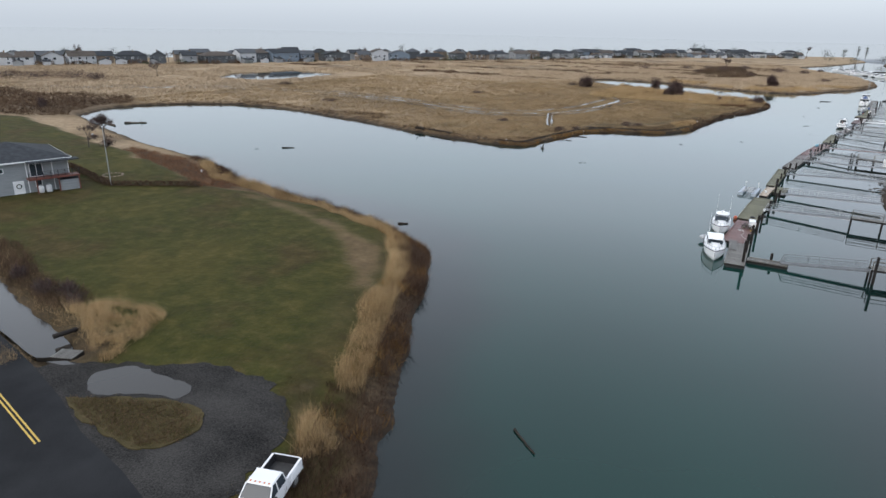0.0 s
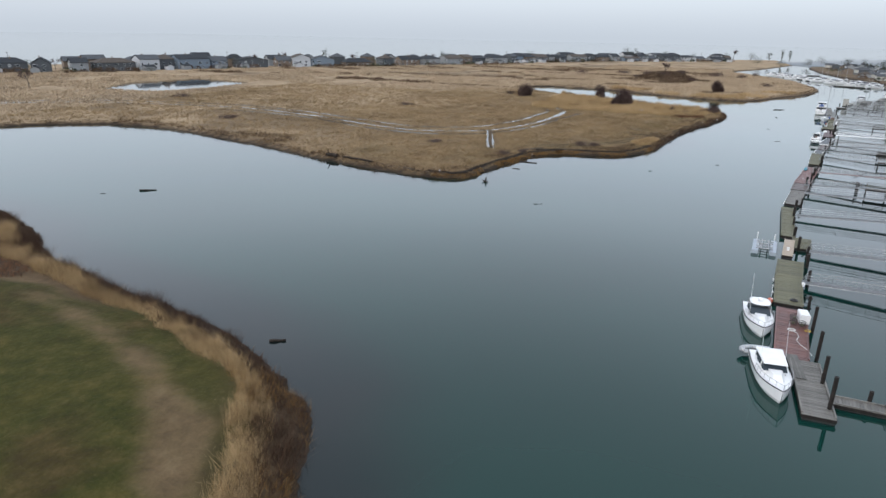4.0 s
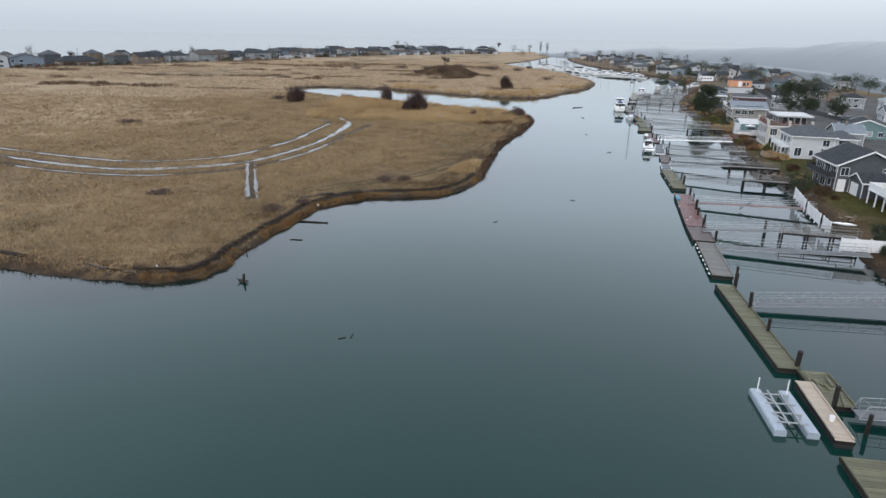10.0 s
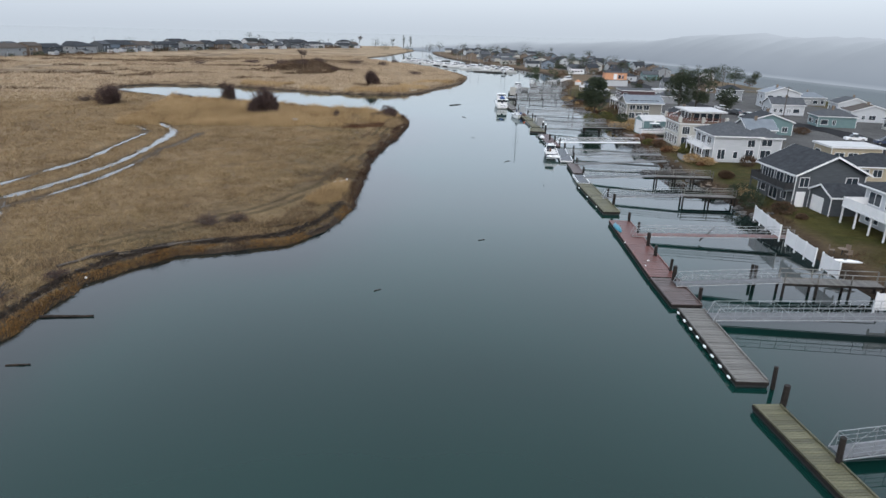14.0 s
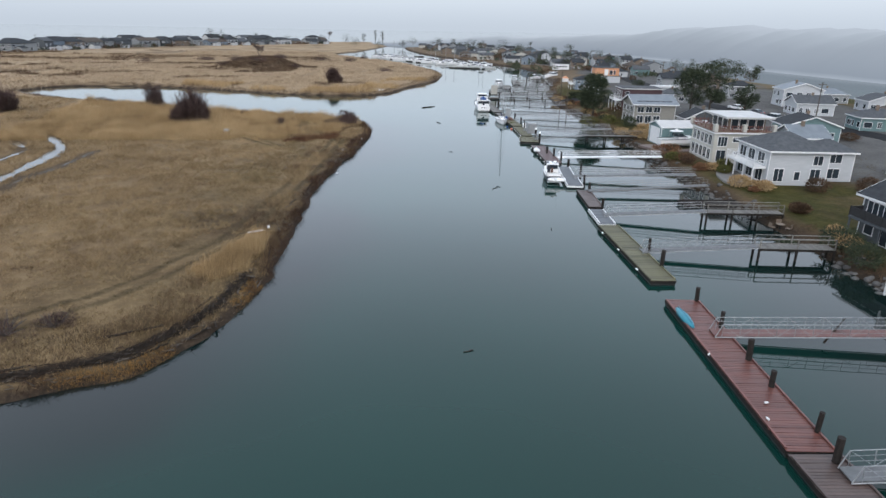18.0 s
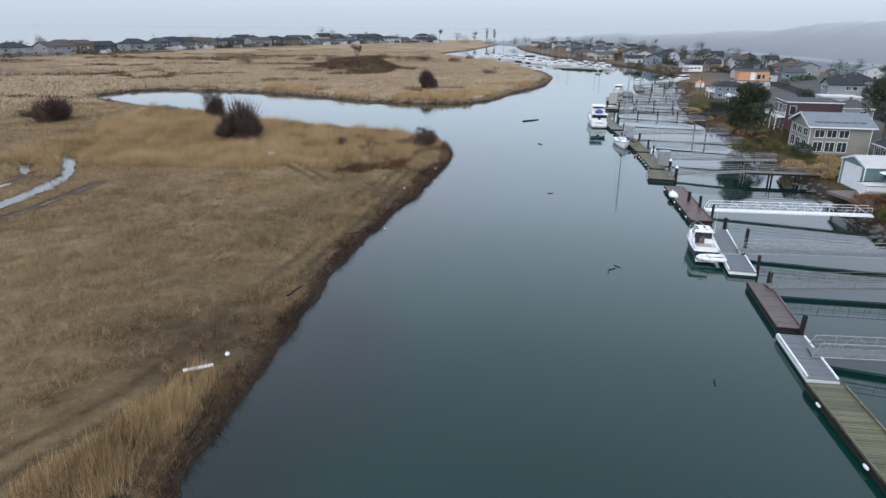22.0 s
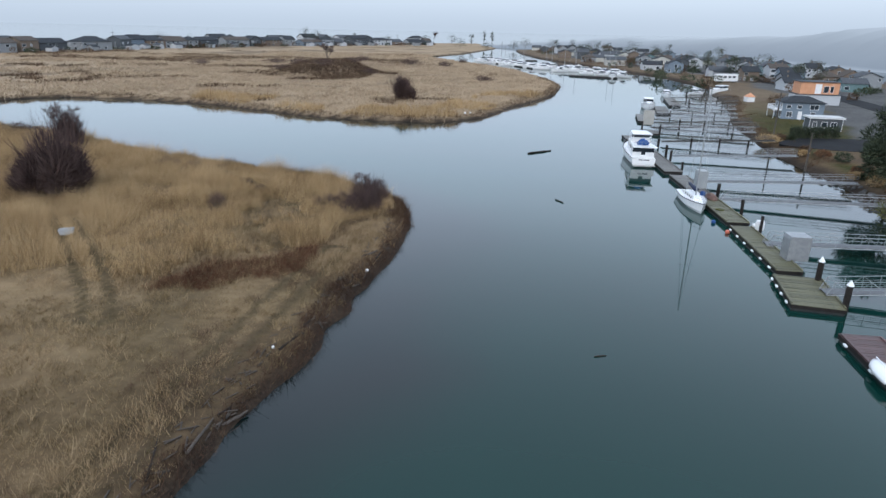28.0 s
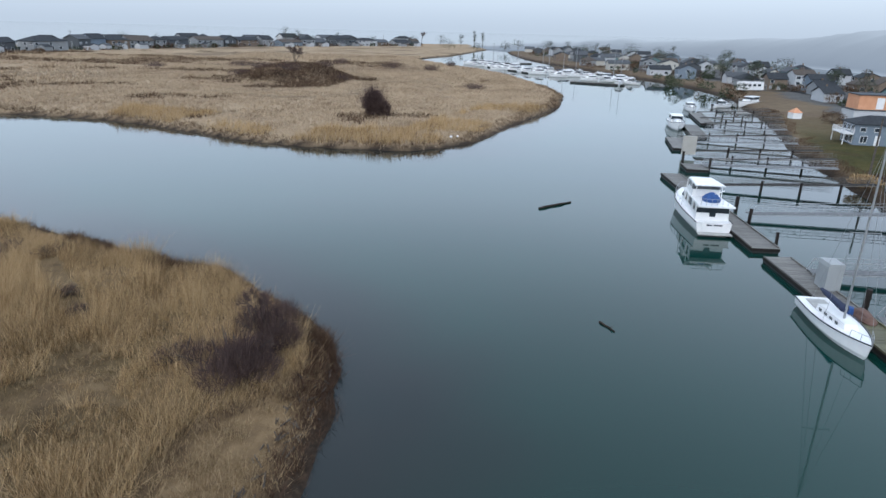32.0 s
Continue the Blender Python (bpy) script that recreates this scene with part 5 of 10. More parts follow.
# grey house beside the park
h = house("grey two-storey house with red-brown balcony and white trim", -119.5, 49.8, -19, 1.75)
block(h, 13.5, 17.5, 5.2, SIDING_GREY, "hip", 2.2, ROOF_DARK, 0.6)
m = wall_frame("E", 13.5, 17.5)
panel_door(h, m, 9.6, 0.0, 1.3, 2.1, WHITE_PAINT)
bm = fresh()
for k in range(20):
    t0, t1 = math.tau * k / 20, math.tau * (k + 1) / 20
    bar(bm, m @ Vector((10.25 + 0.32 * math.cos(t0), -0.1, 1.35 + 0.32 * math.sin(t0))), m @ Vector((10.25 + 0.32 * math.cos(t1), -0.1, 1.35 + 0.32 * math.sin(t1))), 0.07, 5)
part("wreath", bm, EVERGREEN, h, "dark green wreath on the door")
for u, z, ww, hh, n in ((7.2, 3.7, 1.3, 0.6, 1), (12.1, 2.7, 1.7, 1.9, 2), (12.6, 1.0, 0.8, 1.3, 1), (3.0, 3.4, 1.6, 1.2, 2), (3.0, 0.8, 1.6, 1.2, 2)):
    window(h, m, u, z, ww, hh, n)
for u in (11.6, 15.2):
    bm = fresh()
    box(bm, u - 0.06, u + 0.06, -0.08, -0.003, -0.2, 5.0, m)
    part("corner_trim", bm, WHITE_PAINT, h)
bm = fresh()
box(bm, 11.4, 18.6, -1.9, -0.004, 2.35, 2.6, m)
part("balcony", bm, RED_WOOD, h, "red-brown timber balcony")
for u in (12.4, 15.5, 18.4):
    bm = fresh()
    box(bm, u - 0.08, u + 0.08, -1.85, -1.69, -0.3, 2.35, m)
    part("balcony_post", bm, RED_WOOD, h)
bm = fresh()
for z in (2.85, 3.1, 3.35, 3.6):
    bar(bm, m @ Vector((11.45, -1.85, z)), m @ Vector((18.55, -1.85, z)), 0.025, 5)
for k in range(8):
    u = 11.45 + 7.1 * k / 7
    box(bm, u - 0.04, u + 0.04, -1.89, -1.81, 2.6, 3.65, m)
part("balcony_rail", bm, BLACK, h, "dark thin balcony railing")
bm = fresh()
box(bm, 11.6, 18.8, -2.0, -0.05, 5.0, 5.16, m)
part("balcony_roof", bm, ROOF_DARK, h)
bm = fresh()
box(bm, 15.7, 18.4, -1.6, -0.1, 0.0, 1.9, m)
shed = part("lean_to_shed", bm, SIDING_GREY, h)
bm = fresh()
box(bm, 15.6, 18.5, -1.7, -0.05, 1.905, 2.02, m)
part("shed_roof", bm, ROOF_DARK, shed)
for k, u in enumerate((13.0, 14.1)):
    t = thing("gas_tank", h.matrix_basis @ m @ pose(u, -0.9, 0), "white upright gas tank beside the grey house", "tank", "gas tanks by the house")
    bm = fresh()
    loft(bm, [[(r * math.cos(q), r * math.sin(q), z) for q in np.linspace(0, math.tau, 14, endpoint=False)] for z, r in ((-0.1, 0.42), (1.0, 0.42), (1.18, 0.36), (1.28, 0.2))])
    part("body", bm, WHITE_PAINT, t, smooth=True)
    bm = fresh()
    bar(bm, (0, 0, 1.28), (0, 0, 1.42), 0.16, 10)
    part("valve_cover", bm, ALU, t)

# the row of beach houses along the far strip
ROW = spline([(-452, 238), (-432, 262), (-416, 300), (-388, 334), (-372, 372), (-352, 424), (-326, 470), (-296, 506), (-262, 560), (-226, 640), (-196, 714), (-160, 776), (-112, 836), (-52, 900), (14, 952)], 5)
row_at = np.concatenate([[0], np.cumsum(np.hypot(*np.diff(ROW, axis=0).T))])
rng = random.Random(5)
s = 4.0
while s < row_at[-1] - 10:
    x, y = np.interp(s, row_at, ROW[:, 0]), np.interp(s, row_at, ROW[:, 1])
    x2, y2 = np.interp(s + 6, row_at, ROW[:, 0]), np.interp(s + 6, row_at, ROW[:, 1])
    facing = math.degrees(math.atan2(y2 - y, x2 - x)) - 90
    w, d = rng.choice((rng.uniform(9, 14), rng.uniform(14, 24))), rng.uniform(9, 13)
    hh = rng.choice((3.2, 4.8, 5.2, 5.4, 6.2, 6.8))
    plain_house(x, y, facing, d, w, hh, 1 if s < 60 else rng.choice((0, 5, 5, 6, 6, 0, 5, 1, 4)), rng.choice(("hip", "gable_n", "gable_n", "gable_e")), 2 if s < 60 else rng.choice((0, 0, 1, 2)), rng.uniform(2.2, 3.2), 1.2, "beach houses along the far strip")
    s += w + rng.choice((0.8, 1.5, 3.0, 9.0))
    if rng.random() < 0.6:
        # a lower house or shed behind the row
        back = rng.uniform(16, 28)
        q_ = math.radians(facing)
        bx, by = x - back * math.cos(q_), y - back * math.sin(q_)
        ob = thing("house", pose(bx, by, 1.2, 0, 0, facing), "grey beach house standing behind the first row", "house", "beach houses along the far strip")
        block(ob, rng.uniform(8, 11), rng.uniform(9, 18), rng.choice((5.2, 5.8, 6.6)), rng.choice((SIDING_GREY, SIDING_DARK, SIDING_BROWN, SIDING_WHITE)), rng.choice(("hip", "gable_n", "gable_e")), rng.uniform(2.2, 3.2), rng.choice((ROOF_DARK, ROOF_GREY)), 0.5)
    if rng.random() < 0.7:
        fx, fy = x + 15 * math.cos(math.radians(facing)), y + 15 * math.sin(math.radians(facing))
        ob = thing("garden_shed", pose(fx, fy, 1.2, 0, 0, facing), "small pale garage before a beach house", "shed", "sheds along the far strip")
        block(ob, rng.uniform(4, 6), rng.uniform(4, 7), 2.5, rng.choice((SIDING_WHITE, SIDING_GREY, SIDING_WHITE)), rng.choice(("gable_n", "gable_e")), 1.1, rng.choice((ROOF_DARK, ROOF_GREY)), 0.3)


# ---- boats ----
HULL_DARK = surface("dark_hull_paint", (0.012, 0.016, 0.026), (0.025, 0.03, 0.045), 2.0, 0.35, bump=0.0)
CANVAS_BLUE = surface("blue_canvas", (0.015, 0.05, 0.17), (0.03, 0.085, 0.26), 3.0, 0.8, bump=0.3)
CANVAS_NAVY = surface("navy_canvas", (0.012, 0.018, 0.045), (0.025, 0.035, 0.08), 3.0, 0.8, bump=0.3)
TEAK = surface("brown_canvas", (0.09, 0.05, 0.04), (0.15, 0.09, 0.07), 3.0, 0.8, bump=0.2)
GREY_RUBBER = surface("grey_inflatable", (0.35, 0.37, 0.39), (0.45, 0.46, 0.48), 2.0, 0.5, bump=0.05)
GREY_PLASTIC = surface("blue_grey_plastic", (0.27, 0.31, 0.36), (0.36, 0.40, 0.45), 1.5, 0.5, bump=0.1)
TURQUOISE = surface("turquoise_plastic", (0.02, 0.17, 0.24), (0.035, 0.24, 0.32), 2.0, 0.35, bump=0.05)
COCKPIT = surface("cockpit_sole", (0.30, 0.30, 0.29), (0.42, 0.42, 0.40), 3.0, 0.6, bump=0.1)


def hull_rings(L, B, F, draft, full=0.55, n=12):
    rings = []
    for k in range(n + 1):
        s = k / n
        b = B / 2 * (0.9 + 0.1 * min(s / 0.3, 1)) * max(1 - max(0, (s - full) / (1 - full)) ** 2.5, 0.015)
        sheer = F * (1 + 0.42 * s**2)
        keel = -draft * (1 - max(0, (s - 0.7) / 0.3) ** 2 * 0.9)
        y = L * s - (0.0 if s < 0.99 else 0.0)
        rake = 0.10 * L * max(0, (s - 0.6) / 0.4)
        rings.append([(-b, y, sheer), (-b * 0.93, y - rake * 0.25, F * 0.35), (-b * 0.72, y - rake * 0.6, -0.05), (0, y - rake, keel), (b * 0.72, y - rake * 0.6, -0.05), (b * 0.93, y - rake * 0.25, F * 0.35), (b, y, sheer)])
    return rings


def hull(parent, L, B, F, draft, material, full=0.55, stripe=None):
    rings = hull_rings(L, B, F, draft, full)
    bm = fresh()
    loft(bm, rings, close=False, caps=False)
    bm.faces.new([bm.verts.new(p) for p in rings[0]])
    h = part("hull", bm, material, parent, smooth=False)
    bm = fresh()
    loft(bm, [[(r[0][0], r[0][1], r[0][2] - 0.03), (r[-1][0], r[-1][1], r[-1][2] - 0.03), (r[-1][0] * 0.96, r[-1][1], r[-1][2] - 0.16), (r[0][0] * 0.96, r[0][1], r[0][2] - 0.16)] for r in rings])
    part("deck", bm, material, parent)
    bm = fresh()
    for side in (0, -1):
        loft(bm, [[(r[side][0] + 0.05 * math.cos(q), r[side][1], r[side][2] + 0.05 * math.sin(q)) for q in np.linspace(0, math.tau, 6, endpoint=False)] for r in rings])
    part("rub_rail", bm, stripe or BLACK, parent)
    return rings


def taper_block(bm, y0, y1, w0, w1, z0, z1, rake_f=0.0, rake_a=0.0, tum=0.06):
    """A cabin block: narrower towards the bow and the top, with raked ends."""
    lo = [(-w0 / 2, y0, z0), (w0 / 2, y0, z0), (w1 / 2, y1, z0), (-w1 / 2, y1, z0)]
    hi = [(-w0 / 2 + tum, y0 + rake_a, z1), (w0 / 2 - tum, y0 + rake_a, z1), (w1 / 2 - tum, y1 - rake_f, z1), (-w1 / 2 + tum, y1 - rake_f, z1)]
    loft(bm, [lo, hi])


def outboard(parent, x, y):
    bm = fresh()
    loft(bm, [[(x + sx * w, y - 0.28 + sy * l, z) for sx, sy in ((-1, -1), (1, -1), (1, 1), (-1, 1))] for z, w, l in ((-0.5, 0.07, 0.12), (0.35, 0.09, 0.16), (0.55, 0.2, 0.3), (0.95, 0.2, 0.3), (1.08, 0.14, 0.2))])
    rounded(bm, 0.03, 1)
    part("outboard_motor", bm, BLACK, parent, "black outboard motor")


def bow_rail(parent, rings, start=0.5, height=0.55, material=None):
    bm = fresh()
    k0 = int(len(rings) * start)
    for side in (0, -1):
        tops = []
        for r in rings[k0:]:
            p = Vector(r[side])
            t = p + Vector((-p.x * 0.04, 0, height))
            bar(bm, p, t, 0.018, 5)
            tops.append(t)
        for a, b in zip(tops, tops[1:]):
            bar(bm, a, b, 0.02, 5)
    part("bow_rail", bm, material or ALU, parent)


def cruiser(label, m, L=8.0, B=2.7, top="hard", material=None, motors=2, group="moored motor boats", antennas=True, detail=True):
    b = thing("motor_boat", m, label, "boat", group)
    F = 0.95 * L / 8
    rings = hull(b, L, B, F, 0.4, material or WHITE_GEL, 0.45)
    bm = fresh()
    taper_block(bm, L * 0.40, L * 0.86, B * 0.72, B * 0.30, F * 0.98, F * 1.62, L * 0.16, 0.0, 0.12)
    rounded(bm, 0.06, 2)
    part("trunk_cabin", bm, WHITE_GEL, b)
    bm = fresh()
    taper_block(bm, L * 0.05, L * 0.33, B * 0.8, B * 0.8, F * 0.82, F * 0.9)
    part("cockpit_sole", bm, COCKPIT, b)
    bm = fresh()
    taper_block(bm, L * 0.34, L * 0.60, B * 0.78, B * 0.66, F * 1.5, F * 2.05, L * 0.10, 0.05, 0.08)
    part("windscreen", bm, GLASS, b, "dark wrap-around windscreen")
    if top == "hard":
        bm = fresh()
        loft(bm, [[(k_ * B * 0.36 * math.copysign(abs(math.cos(q)) ** 0.7, math.cos(q)), L * 0.38 + k_ * L * 0.145 * math.copysign(abs(math.sin(q)) ** 0.7, math.sin(q)), F * z_) for q in np.linspace(0, math.tau, 20, endpoint=False)] for k_, z_ in ((0.96, 2.42), (1.0, 2.45), (0.98, 2.52), (0.8, 2.57), (0.3, 2.6))])
        part("hardtop", bm, WHITE_GEL, b, smooth=True)
        for sx in (-1, 1):
            for y, yt in ((0.27, 0.28), (0.38, 0.40), (0.55, 0.49)):
                bm = fresh()
                bar(bm, (sx * B * 0.36, L * y, F * 1.2), (sx * B * 0.34, L * yt, F * 2.43), 0.028, 6)
                part("roof_strut", bm, ALU, b)
        bm = fresh()
        loft(bm, [[(r * math.cos(q), L * 0.38 + r * math.sin(q), z) for q in np.linspace(0, math.tau, 12, endpoint=False)] for z, r in ((F * 2.66, 0.24), (F * 2.72, 0.3), (F * 2.86, 0.28), (F * 2.92, 0.12))])
        part("radar_dome", bm, WHITE_GEL, b, smooth=True)
    elif top == "cabin":
        bm = fresh()
        taper_block(bm, L * 0.22, L * 0.58, B * 0.76, B * 0.66, F * 0.95, F * 1.55, 0.1, 0.0, 0.03)
        part("cabin_side", bm, WHITE_GEL, b)
        bm = fresh()
        taper_block(bm, L * 0.225, L * 0.57, B * 0.75, B * 0.65, F * 1.55, F * 2.05, L * 0.08, 0.02, 0.06)
        part("cabin_glass", bm, GLASS, b)
        for sx in (-1, 1):
            for y in (0.23, 0.36, 0.5):
                bm = fresh()
                bar(bm, (sx * (B * 0.37 - 0.02), L * y, F * 1.5), (sx * (B * 0.355 - 0.05), L * y + 0.03, F * 2.08), 0.05, 5)
                part("window_post", bm, WHITE_GEL, b)
        bm = fresh()
        taper_block(bm, L * 0.20, L * 0.575, B * 0.78, B * 0.66, F * 2.05, F * 2.17, 0.12, 0.0, 0.04)
        rounded(bm, 0.04, 2)
        part("cabin_roof", bm, WHITE_GEL, b)
    for k in range(motors):
        outboard(b, (k - (motors - 1) / 2) * 0.62, 0.0)
    if detail:
        bow_rail(b, rings, 0.5)
    if antennas:
        for sx in (-1, 1):
            bm = fresh()
            bar(bm, (sx * B * 0.33, L * 0.42, F * 2.2), (sx * B * 0.33, L * 0.30, F * 2.2 + 3.0), 0.02, 5, 0.008)
            part("antenna", bm, WHITE_PAINT, b)
    return b


def dinghy(m, L=2.9, B=1.5, label="grey inflatable dinghy", material=None):
    d = thing("dinghy", m, label, "dinghy")
    bm = fresh()
    pts = [(-B / 2, 0), (-B / 2, L * 0.6), (-B * 0.3, L * 0.88), (0, L), (B * 0.3, L * 0.88), (B / 2, L * 0.6), (B / 2, 0)]
    for (x0, y0), (x1, y1) in zip(pts, pts[1:]):
        bar(bm, (x0, y0, 0.25), (x1, y1, 0.25), 0.2, 10)
    part("tube", bm, material or GREY_RUBBER, d, smooth=True)
    bm = fresh()
    taper_block(bm, 0.05, L * 0.85, B * 0.7, B * 0.3, 0.08, 0.14)
    part("floor", bm, COCKPIT, d)
    bm = fresh()
    box(bm, -B * 0.35, B * 0.35, 0.0, 0.06, 0.06, 0.5)
    part("transom", bm, WHITE_PAINT, d)
    return d


def toward(x, y, x2, y2, z=0.0):
    """Stern at the first point, bow towards the second."""
    return heading(x, y, z, x2 - x, y2 - y)


cruiser("white sport fishing boat with hardtop and twin outboards", toward(-5.0, 104.0, -4.7, 96.4), 7.4, 2.75)
b = cruiser("white cabin cruiser with dark windscreen", toward(-5.0, 92.0, -4.2, 84.2), 7.9, 2.8, top="cabin", motors=0)

dinghy(toward(-4.35, 92.75, -6.9, 92.4, 0.35), 2.5, 1.4, "grey and white inflatable dinghy slung across a boat's stern")


def pilothouse(label, m, L=8.2, B=2.8):
    """A navy-hulled boat with a white deckhouse, an open cockpit and gear on the roof."""
    b = thing("motor_boat", m, label, "boat", "moored motor boats")
    F = 1.05
    rings = hull(b, L, B, F, 0.4, HULL_DARK, 0.45, stripe=WHITE_GEL)
    bm = fresh()
    loft(bm, [[(r[0][0], r[0][1], r[0][2] - 0.028), (r[-1][0], r[-1][1], r[-1][2] - 0.028), (r[-1][0] * 0.97, r[-1][1], r[-1][2] + 0.05), (r[0][0] * 0.97, r[0][1], r[0][2] + 0.05)] for r in rings])
    part("foredeck", bm, WHITE_GEL, b)
    bm = fresh()
    taper_block(bm, L * 0.05, L * 0.33, B * 0.74, B * 0.74, F + 0.06, F + 0.10)
    part("cockpit_sole", bm, COCKPIT, b)
    for sx in (-1, 1):
        bm = fresh()
        box(bm, sx * B * 0.43 - 0.07, sx * B * 0.43 + 0.07, 0.05, L * 0.34, F, F + 0.42)
        rounded(bm, 0.03, 1)
        part("coaming", bm, WHITE_GEL, b)
    bm = fresh()
    box(bm, -B * 0.4, B * 0.4, 0.02, 0.16, F, F + 0.42)
    rounded(bm, 0.03, 1)
    part("transom", bm, WHITE_GEL, b)
    bm = fresh()
    taper_block(bm, L * 0.33, L * 0.66, B * 0.78, B * 0.6, F, F + 0.62, 0.05, 0.0, 0.03)
    part("deckhouse", bm, WHITE_GEL, b)
    bm = fresh()
    taper_block(bm, L * 0.335, L * 0.655, B * 0.77, B * 0.59, F + 0.62, F + 1.35, 0.55, 0.02, 0.08)
    part("cabin_glass", bm, GLASS, b)
    for sx in (-1, 1):
        for y0, y1, x0, x1 in ((0.335, 0.337, 0.385, 0.355), (0.45, 0.45, 0.35, 0.32), (0.655, 0.59, 0.295, 0.27)):
            bm = fresh()
            bar(bm, (sx * B * x0, L * y0, F + 0.6), (sx * B * x1, L * y1, F + 1.38), 0.06, 6)
            part("window_post", bm, WHITE_GEL, b)
    bm = fresh()
    taper_block(bm, L * 0.64, L * 0.86, B * 0.56, B * 0.3, F, F + 0.45, 0.35, 0.0, 0.08)
    rounded(bm, 0.06, 2)
    part("trunk_cabin", bm, WHITE_GEL, b)
    bm = fresh()
    taper_block(bm, L * 0.27, L * 0.62, B * 0.82, B * 0.6, F + 1.36, F + 1.46, 0.1, 0, 0.03)
    rounded(bm, 0.04, 2)
    part("cabin_roof", bm, WHITE_GEL, b)
    # dark panel on the bulkhead stands for the unlit inside of the doorway
    bm = fresh()
    box(bm, -B * 0.32, -B * 0.12, L * 0.328, L * 0.334, F + 0.1, F + 1.3)
    part("doorway_shade", bm, HULL_DARK, b, "dark panel painted as the shade of the open doorway")
    bm = fresh()
    box(bm, -B * 0.1, B * 0.06, L * 0.32, L * 0.328, F + 0.1, F + 0.85)
    part("door_leaf", bm, TEAK, b, "brown wooden door leaf")
    bm = fresh()
    box(bm, 0.1, 0.75, L * 0.44, L * 0.54, F + 1.5, F + 1.54)
    part("solar_panel", bm, GLASS, b, "dark blue solar panel")
    for y in (0.38, 0.48):
        bm = fresh()
        box(bm, -0.85, -0.4, L * y, L * y + 0.42, F + 1.462, F + 1.5)
        part("roof_hatch", bm, GLASS, b)
    bm = fresh()
    loft(bm, [[(0.35 + r * math.cos(q), L * 0.36 + r * math.sin(q), z) for q in np.linspace(0, math.tau, 12, endpoint=False)] for z, r in ((F + 1.46, 0.1), (F + 1.62, 0.24), (F + 1.76, 0.28), (F + 1.88, 0.14))])
    part("radar_dome", bm, WHITE_GEL, b, smooth=True)
    for sx in (-1, 1):
        bm = fresh()
        bar(bm, (sx * B * 0.38, L * 0.29, F + 1.54), (sx * B * 0.3, L * 0.58, F + 1.54), 0.018, 5)
        part("grab_rail", bm, ALU, b)
    bm = fresh()
    bar(bm, (0.9, L * 0.3, F + 1.4), (0.95, L * 0.3, F + 3.6), 0.02, 5, 0.008)
    part("antenna", bm, WHITE_PAINT, b)
    bm = fresh()
    box(bm, -B * 0.42, B * 0.42, -0.7, -0.03, 0.2, 0.29)
    part("swim_platform", bm, WHITE_GEL, b)
    bow_rail(b, rings, 0.5, 0.7)
    return b


pilothouse("white pilothouse boat with a navy blue hull", toward(18.3, 240.0, 20.3, 248.0), 6.9, 2.35)
dinghy(toward(19.7, 239.0, 17.0, 239.5, 0.45), 2.5, 1.15, "white inflatable dinghy hung across a boat's stern", WHITE_GEL)


